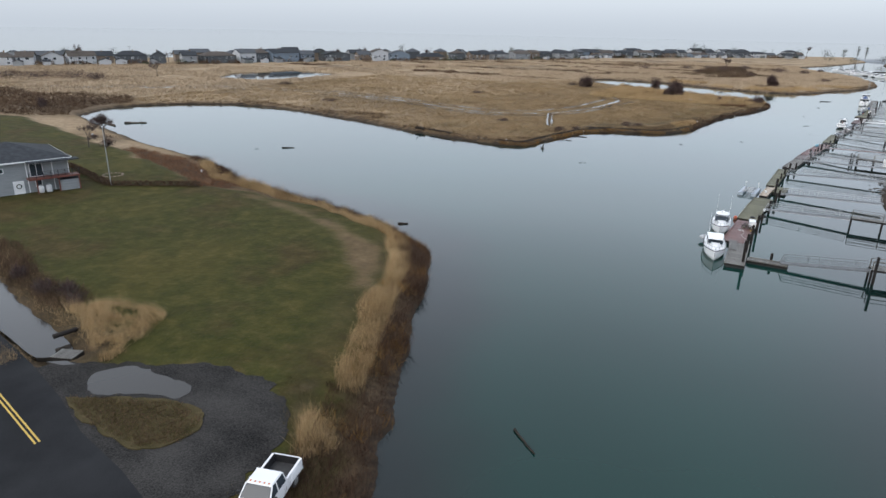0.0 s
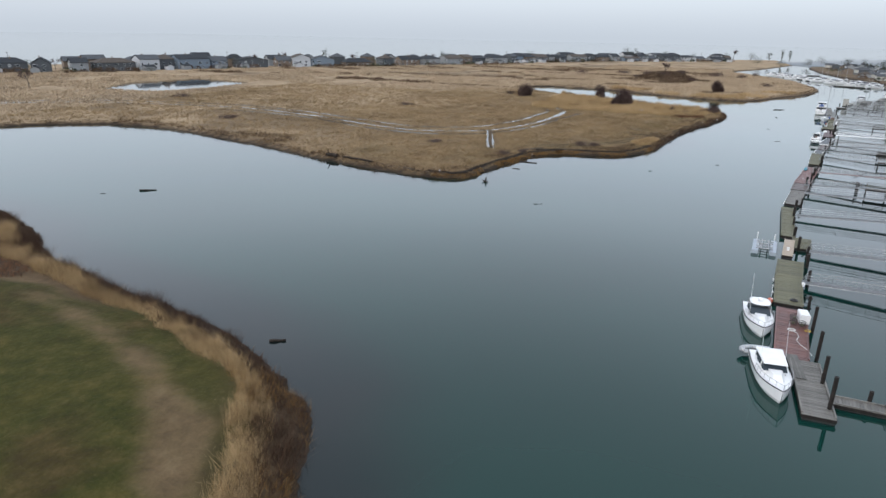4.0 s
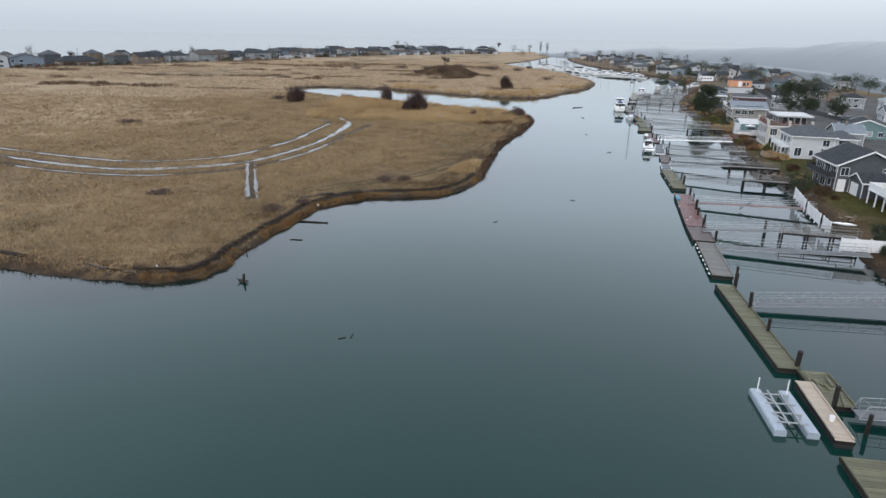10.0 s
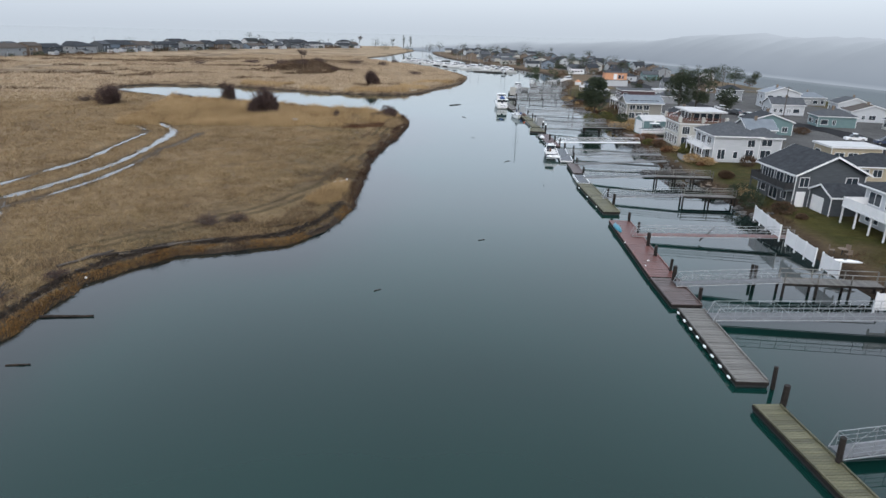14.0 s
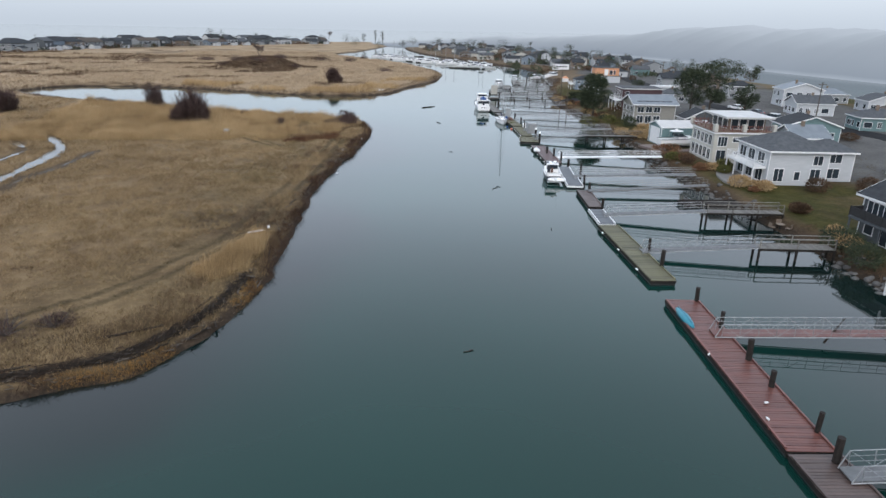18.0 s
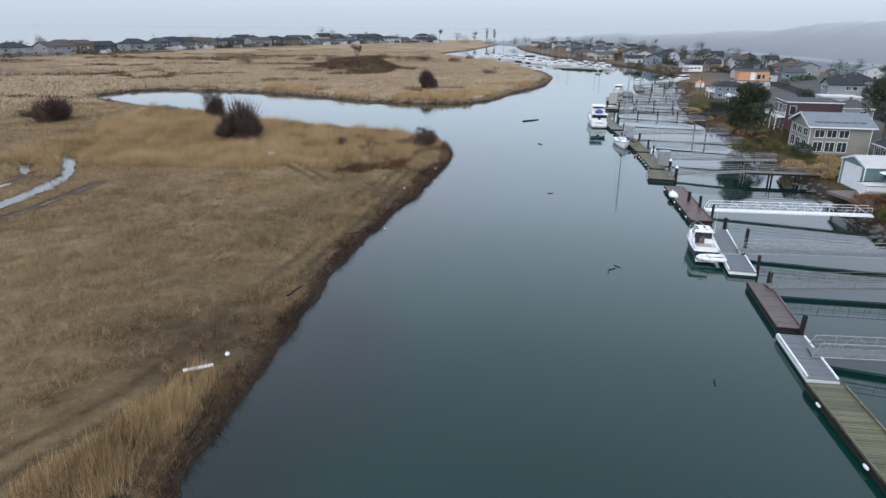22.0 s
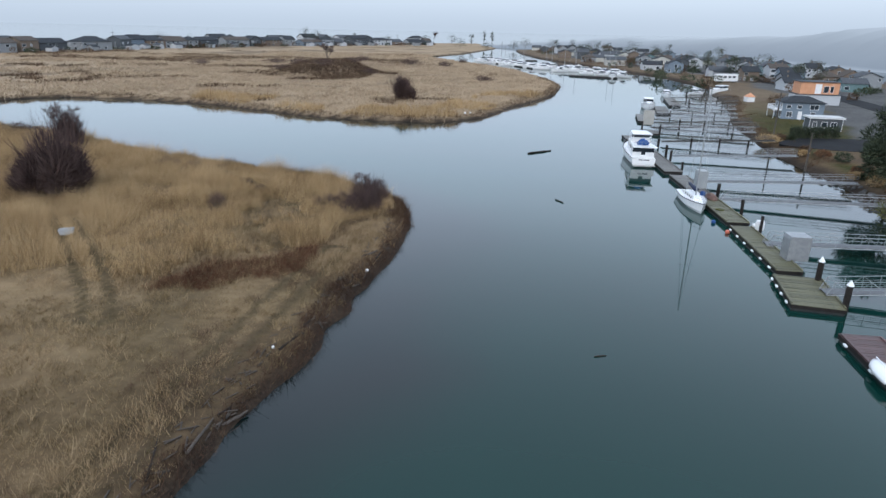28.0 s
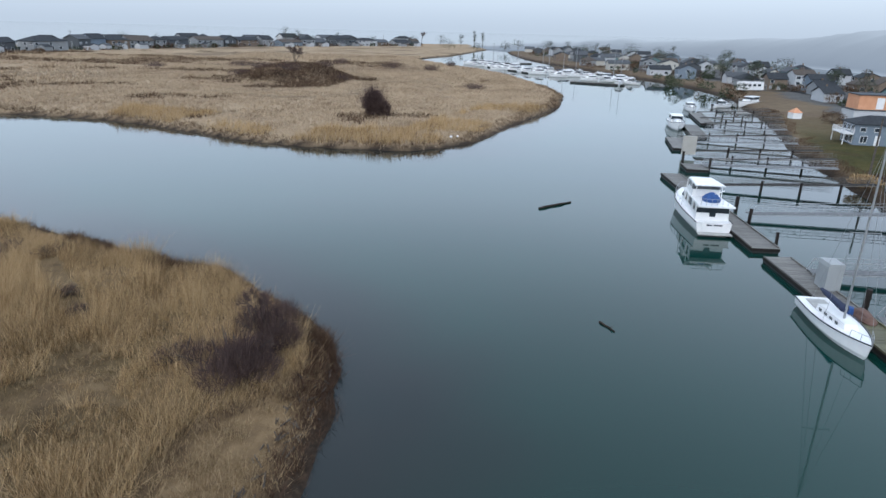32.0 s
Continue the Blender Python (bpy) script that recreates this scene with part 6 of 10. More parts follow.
def motor_yacht(label, m, L=13.4, B=3.9):
    y = thing("motor_yacht", m, label, "yacht")
    F = 1.3
    rings = hull(y, L, B, F, 0.6, WHITE_GEL, 0.5)
    bm = fresh()
    taper_block(bm, L * 0.07, L * 0.66, B * 0.84, B * 0.62, F * 0.95, F + 0.75, 0.5, 0.1, 0.05)
    part("saloon_side", bm, WHITE_GEL, y)
    bm = fresh()
    taper_block(bm, L * 0.075, L * 0.655, B * 0.83, B * 0.61, F + 0.75, F + 1.55, 0.9, 0.05, 0.08)
    part("saloon_glass", bm, GLASS, y)
    for sx in (-1, 1):
        for s in (0.08, 0.2, 0.38, 0.5):
            bm = fresh()
            w = B * (0.42 - 0.11 * s / 0.66)
            box(bm, sx * w - 0.06, sx * w + 0.06, L * s, L * s + 0.5, F + 0.7, F + 1.6)
            part("window_pillar", bm, WHITE_GEL, y)
    bm = fresh()
    taper_block(bm, -0.1, L * 0.66, B * 0.92, B * 0.6, F + 1.56, F + 1.72, 0.8, 0, 0.02)
    rounded(bm, 0.05, 2)
    part("flybridge_deck", bm, WHITE_GEL, y)
    bm = fresh()
    taper_block(bm, L * 0.30, L * 0.58, B * 0.74, B * 0.52, F + 1.725, F + 2.45, 0.7, 0.1, 0.06)
    part("flybridge", bm, WHITE_GEL, y)
    bm = fresh()
    taper_block(bm, L * 0.31, L * 0.54, B * 0.72, B * 0.54, F + 2.455, F + 2.95, 0.4, 0.1, 0.06)
    part("flybridge_glass", bm, GLASS, y)
    bm = fresh()
    taper_block(bm, L * 0.22, L * 0.52, B * 0.78, B * 0.6, F + 3.05, F + 3.17, 0.2, 0, 0.05)
    rounded(bm, 0.05, 2)
    part("flybridge_roof", bm, WHITE_GEL, y)
    for sx in (-1, 1):
        for s in (0.24, 0.37, 0.5):
            bm = fresh()
            bar(bm, (sx * B * 0.34, L * s, F + 1.7), (sx * B * 0.33, L * s, F + 3.06), 0.04, 6)
            part("roof_post", bm, WHITE_GEL, y)
    bm = fresh()
    loft(bm, [[(r * math.cos(q), L * 0.16 + 1.1 * r * math.sin(q), z) for q in np.linspace(0, math.tau, 10, endpoint=False)] for z, r in ((F + 1.72, 0.85), (F + 2.0, 0.95), (F + 2.35, 0.6), (F + 2.6, 0.2))])
    part("canvas_cover", bm, CANVAS_BLUE, y, "bright blue canvas cover")
    bm = fresh()
    bar(bm, (-0.8, L * 0.2, F + 1.75), (0.9, L * 0.1, F + 3.0), 0.06, 6)
    part("boom", bm, WHITE_PAINT, y)
    bm = fresh()
    box(bm, -B * 0.32, B * 0.32, -0.06, -0.004, 0.5, 1.3)
    part("transom_panel", bm, WHITE_PAINT, y)
    for k, (u, ww) in enumerate(((-0.75, 0.55), (-0.05, 0.85))):
        bm = fresh()
        box(bm, u, u + ww, -0.08, -0.064, 0.98, 1.12)
        part("name_bar", bm, HULL_DARK, y)
    bm = fresh()
    box(bm, -0.3, 0.3, L * 0.076 - 0.03, L * 0.076 + 0.12, F * 1.0, F + 1.5)
    part("saloon_door", bm, GLASS, y)
    bm = fresh()
    box(bm, -B * 0.42, B * 0.42, -0.9, -0.05, 0.22, 0.32)
    part("swim_platform", bm, COCKPIT, y)
    bow_rail(y, rings, 0.45, 0.7)
    bm = fresh()
    for k in range(7):
        x = -B * 0.4 + B * 0.8 * k / 6
        bar(bm, (x, 0.05, F + 1.72), (x, 0.05, F + 2.4), 0.02, 5)
    bar(bm, (-B * 0.4, 0.05, F + 2.4), (B * 0.4, 0.05, F + 2.4), 0.022, 5)
    part("aft_rail", bm, ALU, y)
    return y


motor_yacht("white flybridge motor yacht with a blue canvas cover", toward(31.2, 324.6, 33.6, 339.0))


def sailboat(label, m, L=8.6, B=2.7, mast=11.5, cover=True, group="sailing boats"):
    s = thing("sailboat", m, label, "sailboat", group)
    rings = hull(s, L, B, 0.85, 0.9, WHITE_GEL, 0.3, stripe=HULL_DARK)
    bm = fresh()
    taper_block(bm, L * 0.28, L * 0.72, B * 0.56, B * 0.36, 0.85, 1.35, 0.4, 0.1, 0.08)
    rounded(bm, 0.05, 2)
    part("coachroof", bm, WHITE_GEL, s)
    for sx in (-1, 1):
        for k in range(4):
            bm = fresh()
            w = B * (0.28 - 0.02 * k) - 0.03
            box(bm, sx * w - 0.02, sx * w + 0.02, L * (0.33 + 0.08 * k), L * (0.33 + 0.08 * k) + 0.35, 1.02, 1.2)
            part("portlight", bm, GLASS, s)
    bm = fresh()
    taper_block(bm, L * 0.06, L * 0.26, B * 0.5, B * 0.5, 0.86, 0.9)
    part("cockpit", bm, COCKPIT, s)
    bm = fresh()
    bar(bm, (0, L * 0.56, 0.9), (0, L * 0.56, mast), 0.085, 8, 0.06)
    part("mast", bm, ALU, s, "tall silver mast")
    bm = fresh()
    bar(bm, (-B * 0.36, L * 0.56, mast * 0.55), (B * 0.36, L * 0.56, mast * 0.55), 0.025, 5)
    part("spreader", bm, ALU, s)
    bm = fresh()
    for a_ in ((0, L * 0.99, 1.2), (0, 0.1, 0.9), (-B * 0.46, L * 0.54, 0.9), (B * 0.46, L * 0.54, 0.9)):
        bar(bm, a_, (0, L * 0.56, mast - 0.1), 0.012, 4)
    part("rigging", bm, ALU, s)
    if cover:
        bm = fresh()
        loft(bm, [[(r * math.cos(q), yy, 1.95 + r * 0.9 * math.sin(q)) for q in np.linspace(0, math.tau, 8, endpoint=False)] for yy, r in ((L * 0.12, 0.1), (L * 0.2, 0.2), (L * 0.4, 0.25), (L * 0.54, 0.3), (L * 0.565, 0.12))])
        part("sail_cover", bm, CANVAS_NAVY, s, "navy blue sail cover on the boom", smooth=True)
    bow_rail(s, rings, 0.78, 0.5)
    return s


sailboat("white sailing boat with navy sail cover", toward(30.5, 307.2, 28.9, 298.6), mast=13.4)
cruiser("white cabin cruiser tied to a grey float", toward(60.2, 405.0, 57.2, 395.0), 10.4, 3.5, top="cabin", motors=0, antennas=False)
cruiser("white cabin cruiser tied to a grey float", toward(77.0, 436.0, 75.0, 428.0), 8.0, 2.8, top="cabin", motors=0, antennas=False)
cruiser("white runabout with hardtop near the far docks", toward(86.0, 440.0, 93.0, 442.0), 6.5, 2.4, motors=1, antennas=False)
cruiser("large white express cruiser near the far docks", toward(103.0, 447.5, 92.5, 440.5), 11.0, 3.6, top="cabin", motors=0, antennas=False)
cruiser("white trawler with cabin beyond the cape", toward(84.0, 516.0, 81.0, 506.0), 10.0, 3.4, top="cabin", motors=0, antennas=False)
cruiser("white powerboat on a trailer beside the boat garage", toward(47.2, 259.9, 56.0, 258.6, 1.9), 8.4, 2.7, top="hard", motors=0, antennas=False)
bm = fresh()
t = thing("boat_trailer", toward(47.6, 259.8, 57.0, 258.5, 1.3), "dark steel boat trailer under a powerboat", "trailer")
for x in (-0.7, 0.7):
    box(bm, x - 0.06, x + 0.06, 0.3, 7.0, 0.25, 0.4)
for k in range(3):
    box(bm, -0.7, 0.7, 0.6 + k * 2.6, 0.75 + k * 2.6, 0.24, 0.38)
box(bm, -0.05, 0.05, 7.0, 9.2, 0.25, 0.38)
part("chassis", bm, BLACK, t)
for x in (-0.95, 0.95):
    for y in (2.6, 3.5):
        bm = fresh()
        bar(bm, (x - 0.1, y, 0.3), (x + 0.1, y, 0.3), 0.34, 12)
        part("wheel", bm, BLACK, t)
        bm = fresh()
        box(bm, x * 0.6 - 0.05, x * 0.6 + 0.05, y - 0.4, y + 0.4, 0.405, 0.75)
        part("bunk", bm, DARK_WOOD, t)

# boats in the far marina
rng = random.Random(11)
for k in range(52):
    s = k / 51
    x, y = 40 + 46 * s + rng.uniform(-7, 10), 640 - 118 * s + rng.uniform(-12, 12)
    a = rng.choice((70, 80, 95, -100, -85)) + rng.uniform(-12, 12)
    m = pose(x, y, 0, 0, 0, a)
    if k % 5 == 2:
        sailboat("white sailing boat in the far marina", m, rng.uniform(7.5, 10), 2.7, rng.uniform(10, 13), cover=k % 2 == 0, group="boats in the far marina")
    else:
        cruiser("white motor boat in the far marina", m, rng.uniform(7, 11), rng.uniform(2.5, 3.3), top=rng.choice(("hard", "cabin", "cabin")), material=None, motors=0, group="boats in the far marina", antennas=False, detail=False)
deck_dock("long dark float at the mouth of the marina", (66.0, 519.0), (84.0, 508.0), 2.0, DECK_GREY)
deck_dock("long grey float in the far marina", (46.0, 612.0), (60.0, 566.0), 2.0, DECK_GREY)
deck_dock("long grey float in the far marina", (60.0, 612.0), (74.0, 560.0), 2.0, DECK_GREY)
deck_dock("long grey float in the far marina", (36.0, 650.0), (76.0, 655.0), 2.0, DECK_GREY)

# ---- small craft and gear on the docks ----
d = thing("canoe", toward(10.75, 194.0, 10.05, 190.6, 0.52), "turquoise plastic canoe lying upside down on the red dock", "canoe")
bm = fresh()
loft(bm, [[(0.41 * math.sin(math.pi * (0.03 + 0.94 * s)) ** 0.65 * math.cos(q), 3.6 * s, 0.02 + (0.36 * math.sin(math.pi * (0.03 + 0.94 * s)) ** 0.4) * math.sin(q) ** 0.8) for q in np.linspace(0, math.pi, 10)] for s in np.linspace(0, 1, 13)])
part("shell", bm, TURQUOISE, d, smooth=True)
bm = fresh()
box(bm, -0.025, 0.025, 0.3, 3.3, 0.35, 0.40)
part("keel", bm, TURQUOISE, d)

lift = thing("boat_lift", toward(-2.5, 124.9, -1.9, 130.6), "grey floating boat lift with tube frame beside the tan float", "boat lift")
for x in (-1.25, 0.95):
    bm = fresh()
    loft(bm, [[(x + 0.42 * sx, y, z) for sx, z in ((-1, -0.1), (1, -0.1), (1, 0.42), (0.8, 0.52), (-0.8, 0.52), (-1, 0.42))] for y in (0.0, 0.15, 5.4, 5.6)])
    part("pontoon", bm, GREY_PLASTIC, lift)
bm = fresh()
for y in (0.9, 2.1, 3.4, 4.7):
    bar(bm, (-1.2, y, 0.62), (0.9, y, 0.62), 0.06, 6)
for x in (-0.55, 0.3):
    bar(bm, (x, 0.5, 0.7), (x, 5.1, 0.7), 0.07, 6)
for y in (0.9, 3.4):
    bar(bm, (-0.55, y, 0.7), (-1.1, y + 1.2, 0.56), 0.05, 6)
    bar(bm, (0.3, y, 0.7), (0.85, y + 1.2, 0.56), 0.05, 6)
part("tube_frame", bm, ALU, lift)
for x, y in ((-1.25, 5.2), (0.95, 5.2)):
    bm = fresh()
    bar(bm, (x, y, 0.5), (x, y, 1.7), 0.045, 8)
    part("guide_post", bm, WHITE_PAINT, lift)

ORANGE = surface("faded_red_buoy", (0.42, 0.09, 0.05), (0.55, 0.14, 0.08), 2.0, 0.5)
ROPE = surface("white_rope", (0.5, 0.5, 0.48), (0.66, 0.66, 0.64), 8.0, 0.9)
YELLOW_ROPE = surface("faded_yellow_rope", (0.34, 0.24, 0.05), (0.46, 0.34, 0.09), 8.0, 0.9)


def ball(name, x, y, z, r, material, label, category):
    bm = fresh()
    bmesh.ops.create_icosphere(bm, subdivisions=2, radius=r)
    for v in bm.verts:
        if v.co.z > 0.6 * r:
            v.co.z *= 1.12
    ob = part(name, bm, material, None, label, smooth=True)
    ob.location = (x, y, z)
    return tagged(ob, label, category)


ball("mooring_buoy", -3.25, 106.9, 0.25, 0.33, ORANGE, "faded red round buoy hanging beside a mossy dock", "buoy")


def locker(x, y, a, w, d, h, material, label, z=0.52, name="dock_locker"):
    t = thing(name, pose(x, y, z, 0, 0, a), label, "locker")
    bm = fresh()
    box(bm, -w / 2, w / 2, -d / 2, d / 2, 0, h * 0.85)
    rounded(bm, 0.03, 1)
    part("box", bm, material, t)
    bm = fresh()
    loft(bm, [[(-w / 2 - 0.03, y_, h * 0.855), (w / 2 + 0.03, y_, h * 0.855), (w / 2 - 0.05, y_, h), (-w / 2 + 0.05, y_, h)] for y_ in (-d / 2 - 0.03, d / 2 + 0.03)])
    part("lid", bm, material, t)
    return t


locker(-0.7, 101.6, 4, 0.9, 1.5, 1.0, WHITE_GEL, "white dock locker on the red dock")
locker(33.4, 309.8, -8, 1.2, 1.6, 2.2, surface("grey_shed_paint", (0.26, 0.28, 0.29), (0.34, 0.355, 0.36), 1.0, 0.6), "pale grey upright dock shed beside a sailing boat", name="dock_shed")
locker(30.3, 283.2, -8, 1.8, 1.5, 2.2, ALU, "silver metal dock shed beside a gangway", name="dock_shed")
locker(46.6, 366.0, -8, 2.2, 0.3, 3.0, surface("beige_panel", (0.34, 0.33, 0.30), (0.42, 0.41, 0.38), 1.0, 0.7), "upright beige panel standing on a float", name="screen_panel")
od = thing("rowing_dinghy", toward(23.9, 262.2, 24.7, 265.2, 0.53), "white rowing dinghy turned upside down on the red-brown dock", "dinghy")
bm = fresh()
loft(bm, [[(w_ * math.cos(q), 2.9 * s_, h_ * math.sin(q) + 0.02) for q in np.linspace(0, math.pi, 9)] for s_, w_, h_ in ((0, 0.48, 0.34), (0.12, 0.55, 0.42), (0.45, 0.64, 0.46), (0.75, 0.5, 0.42), (0.92, 0.24, 0.3), (1.0, 0.03, 0.12))])
part("hull", bm, WHITE_GEL, od, smooth=True)
bm = fresh()
box(bm, -0.03, 0.03, 0.05, 2.6, 0.44, 0.5)
part("keel", bm, WHITE_PAINT, od)
for k, (x, y) in enumerate(((8.5, 180.3), (8.7, 186.5), (7.4, 178.8))):
    bag = thing("dock_bottle", pose(x, y, 0.53, 0, 0, 40 * k), "small white jug lying on the red dock", "jug", "jugs on the red dock")
    bag.scale = (0.55, 0.55, 0.55)
    bm = fresh()
    bar(bm, (-0.25, 0, 0.12), (0.15, 0, 0.12), 0.12, 8)
    bar(bm, (0.15, 0, 0.12), (0.3, 0, 0.12), 0.06, 8, 0.04)
    part("body", bm, WHITE_GEL, bag)
for x, y, r in ((-1.4, 102.0, 0.42), (-0.9, 100.4, 0.3), (-1.7, 100.6, 0.34)):
    p = thing("crab_pot", pose(x, y, 0.53, 0, 0, 30), "round wire crab pot stacked on the red dock", "crab pot", "crab pots")
    bm = fresh()
    for z in (0.04, 0.24, 0.44):
        for k in range(12):
            q0, q1 = math.tau * k / 12, math.tau * (k + 1) / 12
            bar(bm, (r * math.cos(q0), r * math.sin(q0), z), (r * math.cos(q1), r * math.sin(q1), z), 0.02, 4)
    for k in range(12):
        q0 = math.tau * k / 12
        bar(bm, (r * math.cos(q0), r * math.sin(q0), 0.04), (r * math.cos(q0), r * math.sin(q0), 0.44), 0.016, 4)
    part("wire_cage", bm, BLACK, p)
    bm = fresh()
    bar(bm, (0, 0, 0.05), (0, 0, 0.2), 0.16, 8)
    part("bait_bag", bm, DECK_GREEN, p)
rp = thing("rope", pose(-2.0, 97.5, 0.535), "white mooring rope coiled across the red dock", "rope")
bm = fresh()
pts = [(0.38 * math.cos(q) * (1 - q / 40), 1.4 + 0.38 * math.sin(q) * (1 - q / 40), 0.02 + q * 0.002) for q in np.linspace(0, 15, 50)] + [(0.4, 0.8, 0.02), (0.5, 0.0, 0.02), (0.2, -0.9, 0.02), (0.4, -1.9, 0.02), (0.9, -2.8, 0.02), (1.1, -3.9, 0.02)]
for a, b in zip(pts, pts[1:]):
    bar(bm, a, b, 0.03, 5)
part("strand", bm, ROPE, rp)
ring = thing("rope_coil", pose(-0.55, 99.2, 0.53), "yellow rope coil lying on the red dock", "rope")
bm = fresh()
pts = [((0.30 - 0.004 * q) * math.cos(q), (0.30 - 0.004 * q) * math.sin(q), 0.03 + 0.003 * q) for q in np.linspace(0, 26, 80)]
for a, b in zip(pts, pts[1:]):
    bar(bm, a, b, 0.022, 5)
part("strand", bm, YELLOW_ROPE, ring)
rnd = random.Random(12)
for k in range(9):
    lp = thing("loose_plank", pose(rnd.uniform(1.7, 3.3), rnd.uniform(128.9, 133.4), 0.5 + 0.012 * k, 0, 0, rnd.uniform(60, 120)), "broken mossy plank lying across a rotten dock", "plank", "loose planks")
    bm = fresh()
    half_l = rnd.uniform(0.5, 1.2)
    loft(bm, [[(x, -0.09, 0.0), (x, 0.09, 0.0), (x + rnd.uniform(-0.05, 0.05), 0.09, 0.045), (x, -0.09, 0.045)] for x in (-half_l, half_l)])
    part("plank", bm, DECK_GREEN, lp)
for x, y, r, word in ((0.6, 112.6, 0.0, "white bucket standing on the mossy dock"), (0.35, 126.2, 0.0, "white tub standing on the tan float")):
    bk_ = thing("bucket", pose(x, y, 0.52 if y < 120 else 0.65), word, "bucket")
    bm = fresh()
    loft(bm, [[(q_ * math.cos(a), q_ * math.sin(a), z) for a in np.linspace(0, math.tau, 12, endpoint=False)] for z, q_ in ((0.0, 0.16), (0.4, 0.2), (0.4, 0.17), (0.06, 0.14))])
    part("pail", bm, WHITE_GEL, bk_)
for x, y, a in ((0.75, 108.6, 20), (-0.9, 107.2, 80)):
    ty = thing("old_tyre", pose(x, y, 0.6, 0, 0, a), "black rubber tyre lying on the mossy dock", "tyre", "tyres on the dock")
    bm = fresh()
    loft(bm, [[((0.30 + 0.1 * math.cos(c)) * math.cos(q), (0.30 + 0.1 * math.cos(c)) * math.sin(q), 0.02 + 0.09 * math.sin(c)) for c in np.linspace(0, math.tau, 8, endpoint=False)] for q in np.linspace(0, math.tau, 17)], caps=False)
    part("tread", bm, BLACK, ty, smooth=True)
pl = thing("gangplank", toward(-2.4, 88.6, -2.6, 93.0, 0.52), "grey timber gangplank between two docks", "gangplank")
for k in range(4):
    bm = fresh()
    box(bm, -0.5 + 0.25 * k, -0.27 + 0.25 * k, 0, 4.5, 0.02, 0.08)
    part("plank", bm, DECK_GREY, pl)


# ---- park, road and vehicles ----
ASPHALT = surface("wet_asphalt", (0.014, 0.0145, 0.016), (0.028, 0.029, 0.031), 0.25, 0.8, bump=0.25, fine=22.0, spec=0.06)
GRAVEL = surface("dark_gravel", (0.008, 0.008, 0.008), (0.058, 0.055, 0.052), 0.28, 0.95, bump=0.8, fine=9.0, wear=0.55, spec=0.08)
YELLOW = surface("worn_yellow_road_paint", (0.42, 0.27, 0.04), (0.55, 0.37, 0.07), 3.0, 0.6)
PUDDLE, pn_, pl_, pb_ = nodes_of("muddy_puddle_water")
pb_.inputs["Base Color"].default_value = (0.034, 0.031, 0.027, 1)
pb_.inputs["Roughness"].default_value = 0.04
pb_.inputs["IOR"].default_value = 1.4


def sheet(name, pts, z0, z1, material, label, category, smooth_line=True, kind="structure", ragged=0.0):
    """A level slab with a smooth or a ragged outline."""
    p = spline(list(pts) + [pts[0]], 0.35 if ragged else 1.2)[:-1] if smooth_line else np.array(pts, float)
    if ragged:
        p = p + ragged * np.stack([wave(p[:, 0], p[:, 1], 1.3, 75) + 0.5 * wave(p[:, 0], p[:, 1], 0.5, 76), wave(p[:, 0], p[:, 1], 1.3, 77) + 0.5 * wave(p[:, 0], p[:, 1], 0.5, 78)], -1)
    bm = fresh()
    loft(bm, [[(x, y, z0) for x, y in p], [(x, y, z1) for x, y in p]])
    bmesh.ops.recalc_face_normals(bm, faces=bm.faces)
    ob = part(name, bm, material)
    return tagged(ob, label, category, kind=kind)


sheet("road", [(-140, 56), (-90, 36), (-57, 26.3), (-49.6, 24.6), (-42.9, 22.7), (-37.7, 20.8), (-31.8, 19.5), (-27.0, 18.0), (-25.0, 13.0), (-26, 4), (-60, 9), (-140, 38)], 1.2, 1.755, ASPHALT, "dark wet asphalt road that ends at the shore", "road", False)
sheet("gravel_lot", LOT, 1.2, 1.75, GRAVEL, "dark gravel turnaround with wet patches", "gravel", ragged=0.55)
sheet("puddle", [(-42.3, 24.3), (-43.7, 26.1), (-42.2, 28.3), (-39.4, 28.3), (-36.9, 28.5), (-35.5, 28.0), (-35.3, 26.8), (-37.5, 26.0), (-39.7, 24.9)], 1.5, 1.759, PUDDLE, "large muddy puddle on the gravel", "puddle", ragged=0.3)
sheet("puddle", [(-48.8, 25.3), (-47.2, 25.6), (-46.4, 26.2), (-47.6, 26.2)], 1.5, 1.762, PUDDLE, "small puddle at the road edge", "puddle")
sheet("ditch_water", [(-110, 45), (-80, 37.2), (-66, 32.9), (-57.5, 30.6), (-50.5, 28.6), (-49.6, 27.2), (-51.5, 26.0), (-57, 27.0), (-64.5, 28.6), (-80, 33.2), (-110, 41)], 0.5, 1.05, PUDDLE, "still water lying in the roadside ditch", "ditch")
sheet("verge_island", [(-42.6, 22.8), (-39.6, 24.4), (-34.6, 26.4), (-31.7, 25.8), (-30.9, 23.3), (-32.9, 21.4), (-37.8, 21.5)], 1.4, 1.83, surface("rough_verge_turf", (0.036, 0.032, 0.013), (0.085, 0.066, 0.034), 0.6, 0.95, bump=0.5, fine=7.0, spec=0.1), "rough brown grass island in the gravel", "verge", ragged=0.35)
for off in (0.0, 0.28):
    bm = fresh()
    a, b = Vector((-92, 31.6 + off, 0)), Vector((-39.0, 18.55 + off, 0))
    q = Vector((-(b - a).y, (b - a).x, 0)).normalized() * 0.06
    loft(bm, [[p - q + Vector((0, 0, 1.7)), p + q + Vector((0, 0, 1.7)), p + q + Vector((0, 0, 1.762)), p - q + Vector((0, 0, 1.762))] for p in (a, b)])
    tagged(part("road_line", bm, YELLOW), "worn double yellow centre line", "road line", kind="structure")

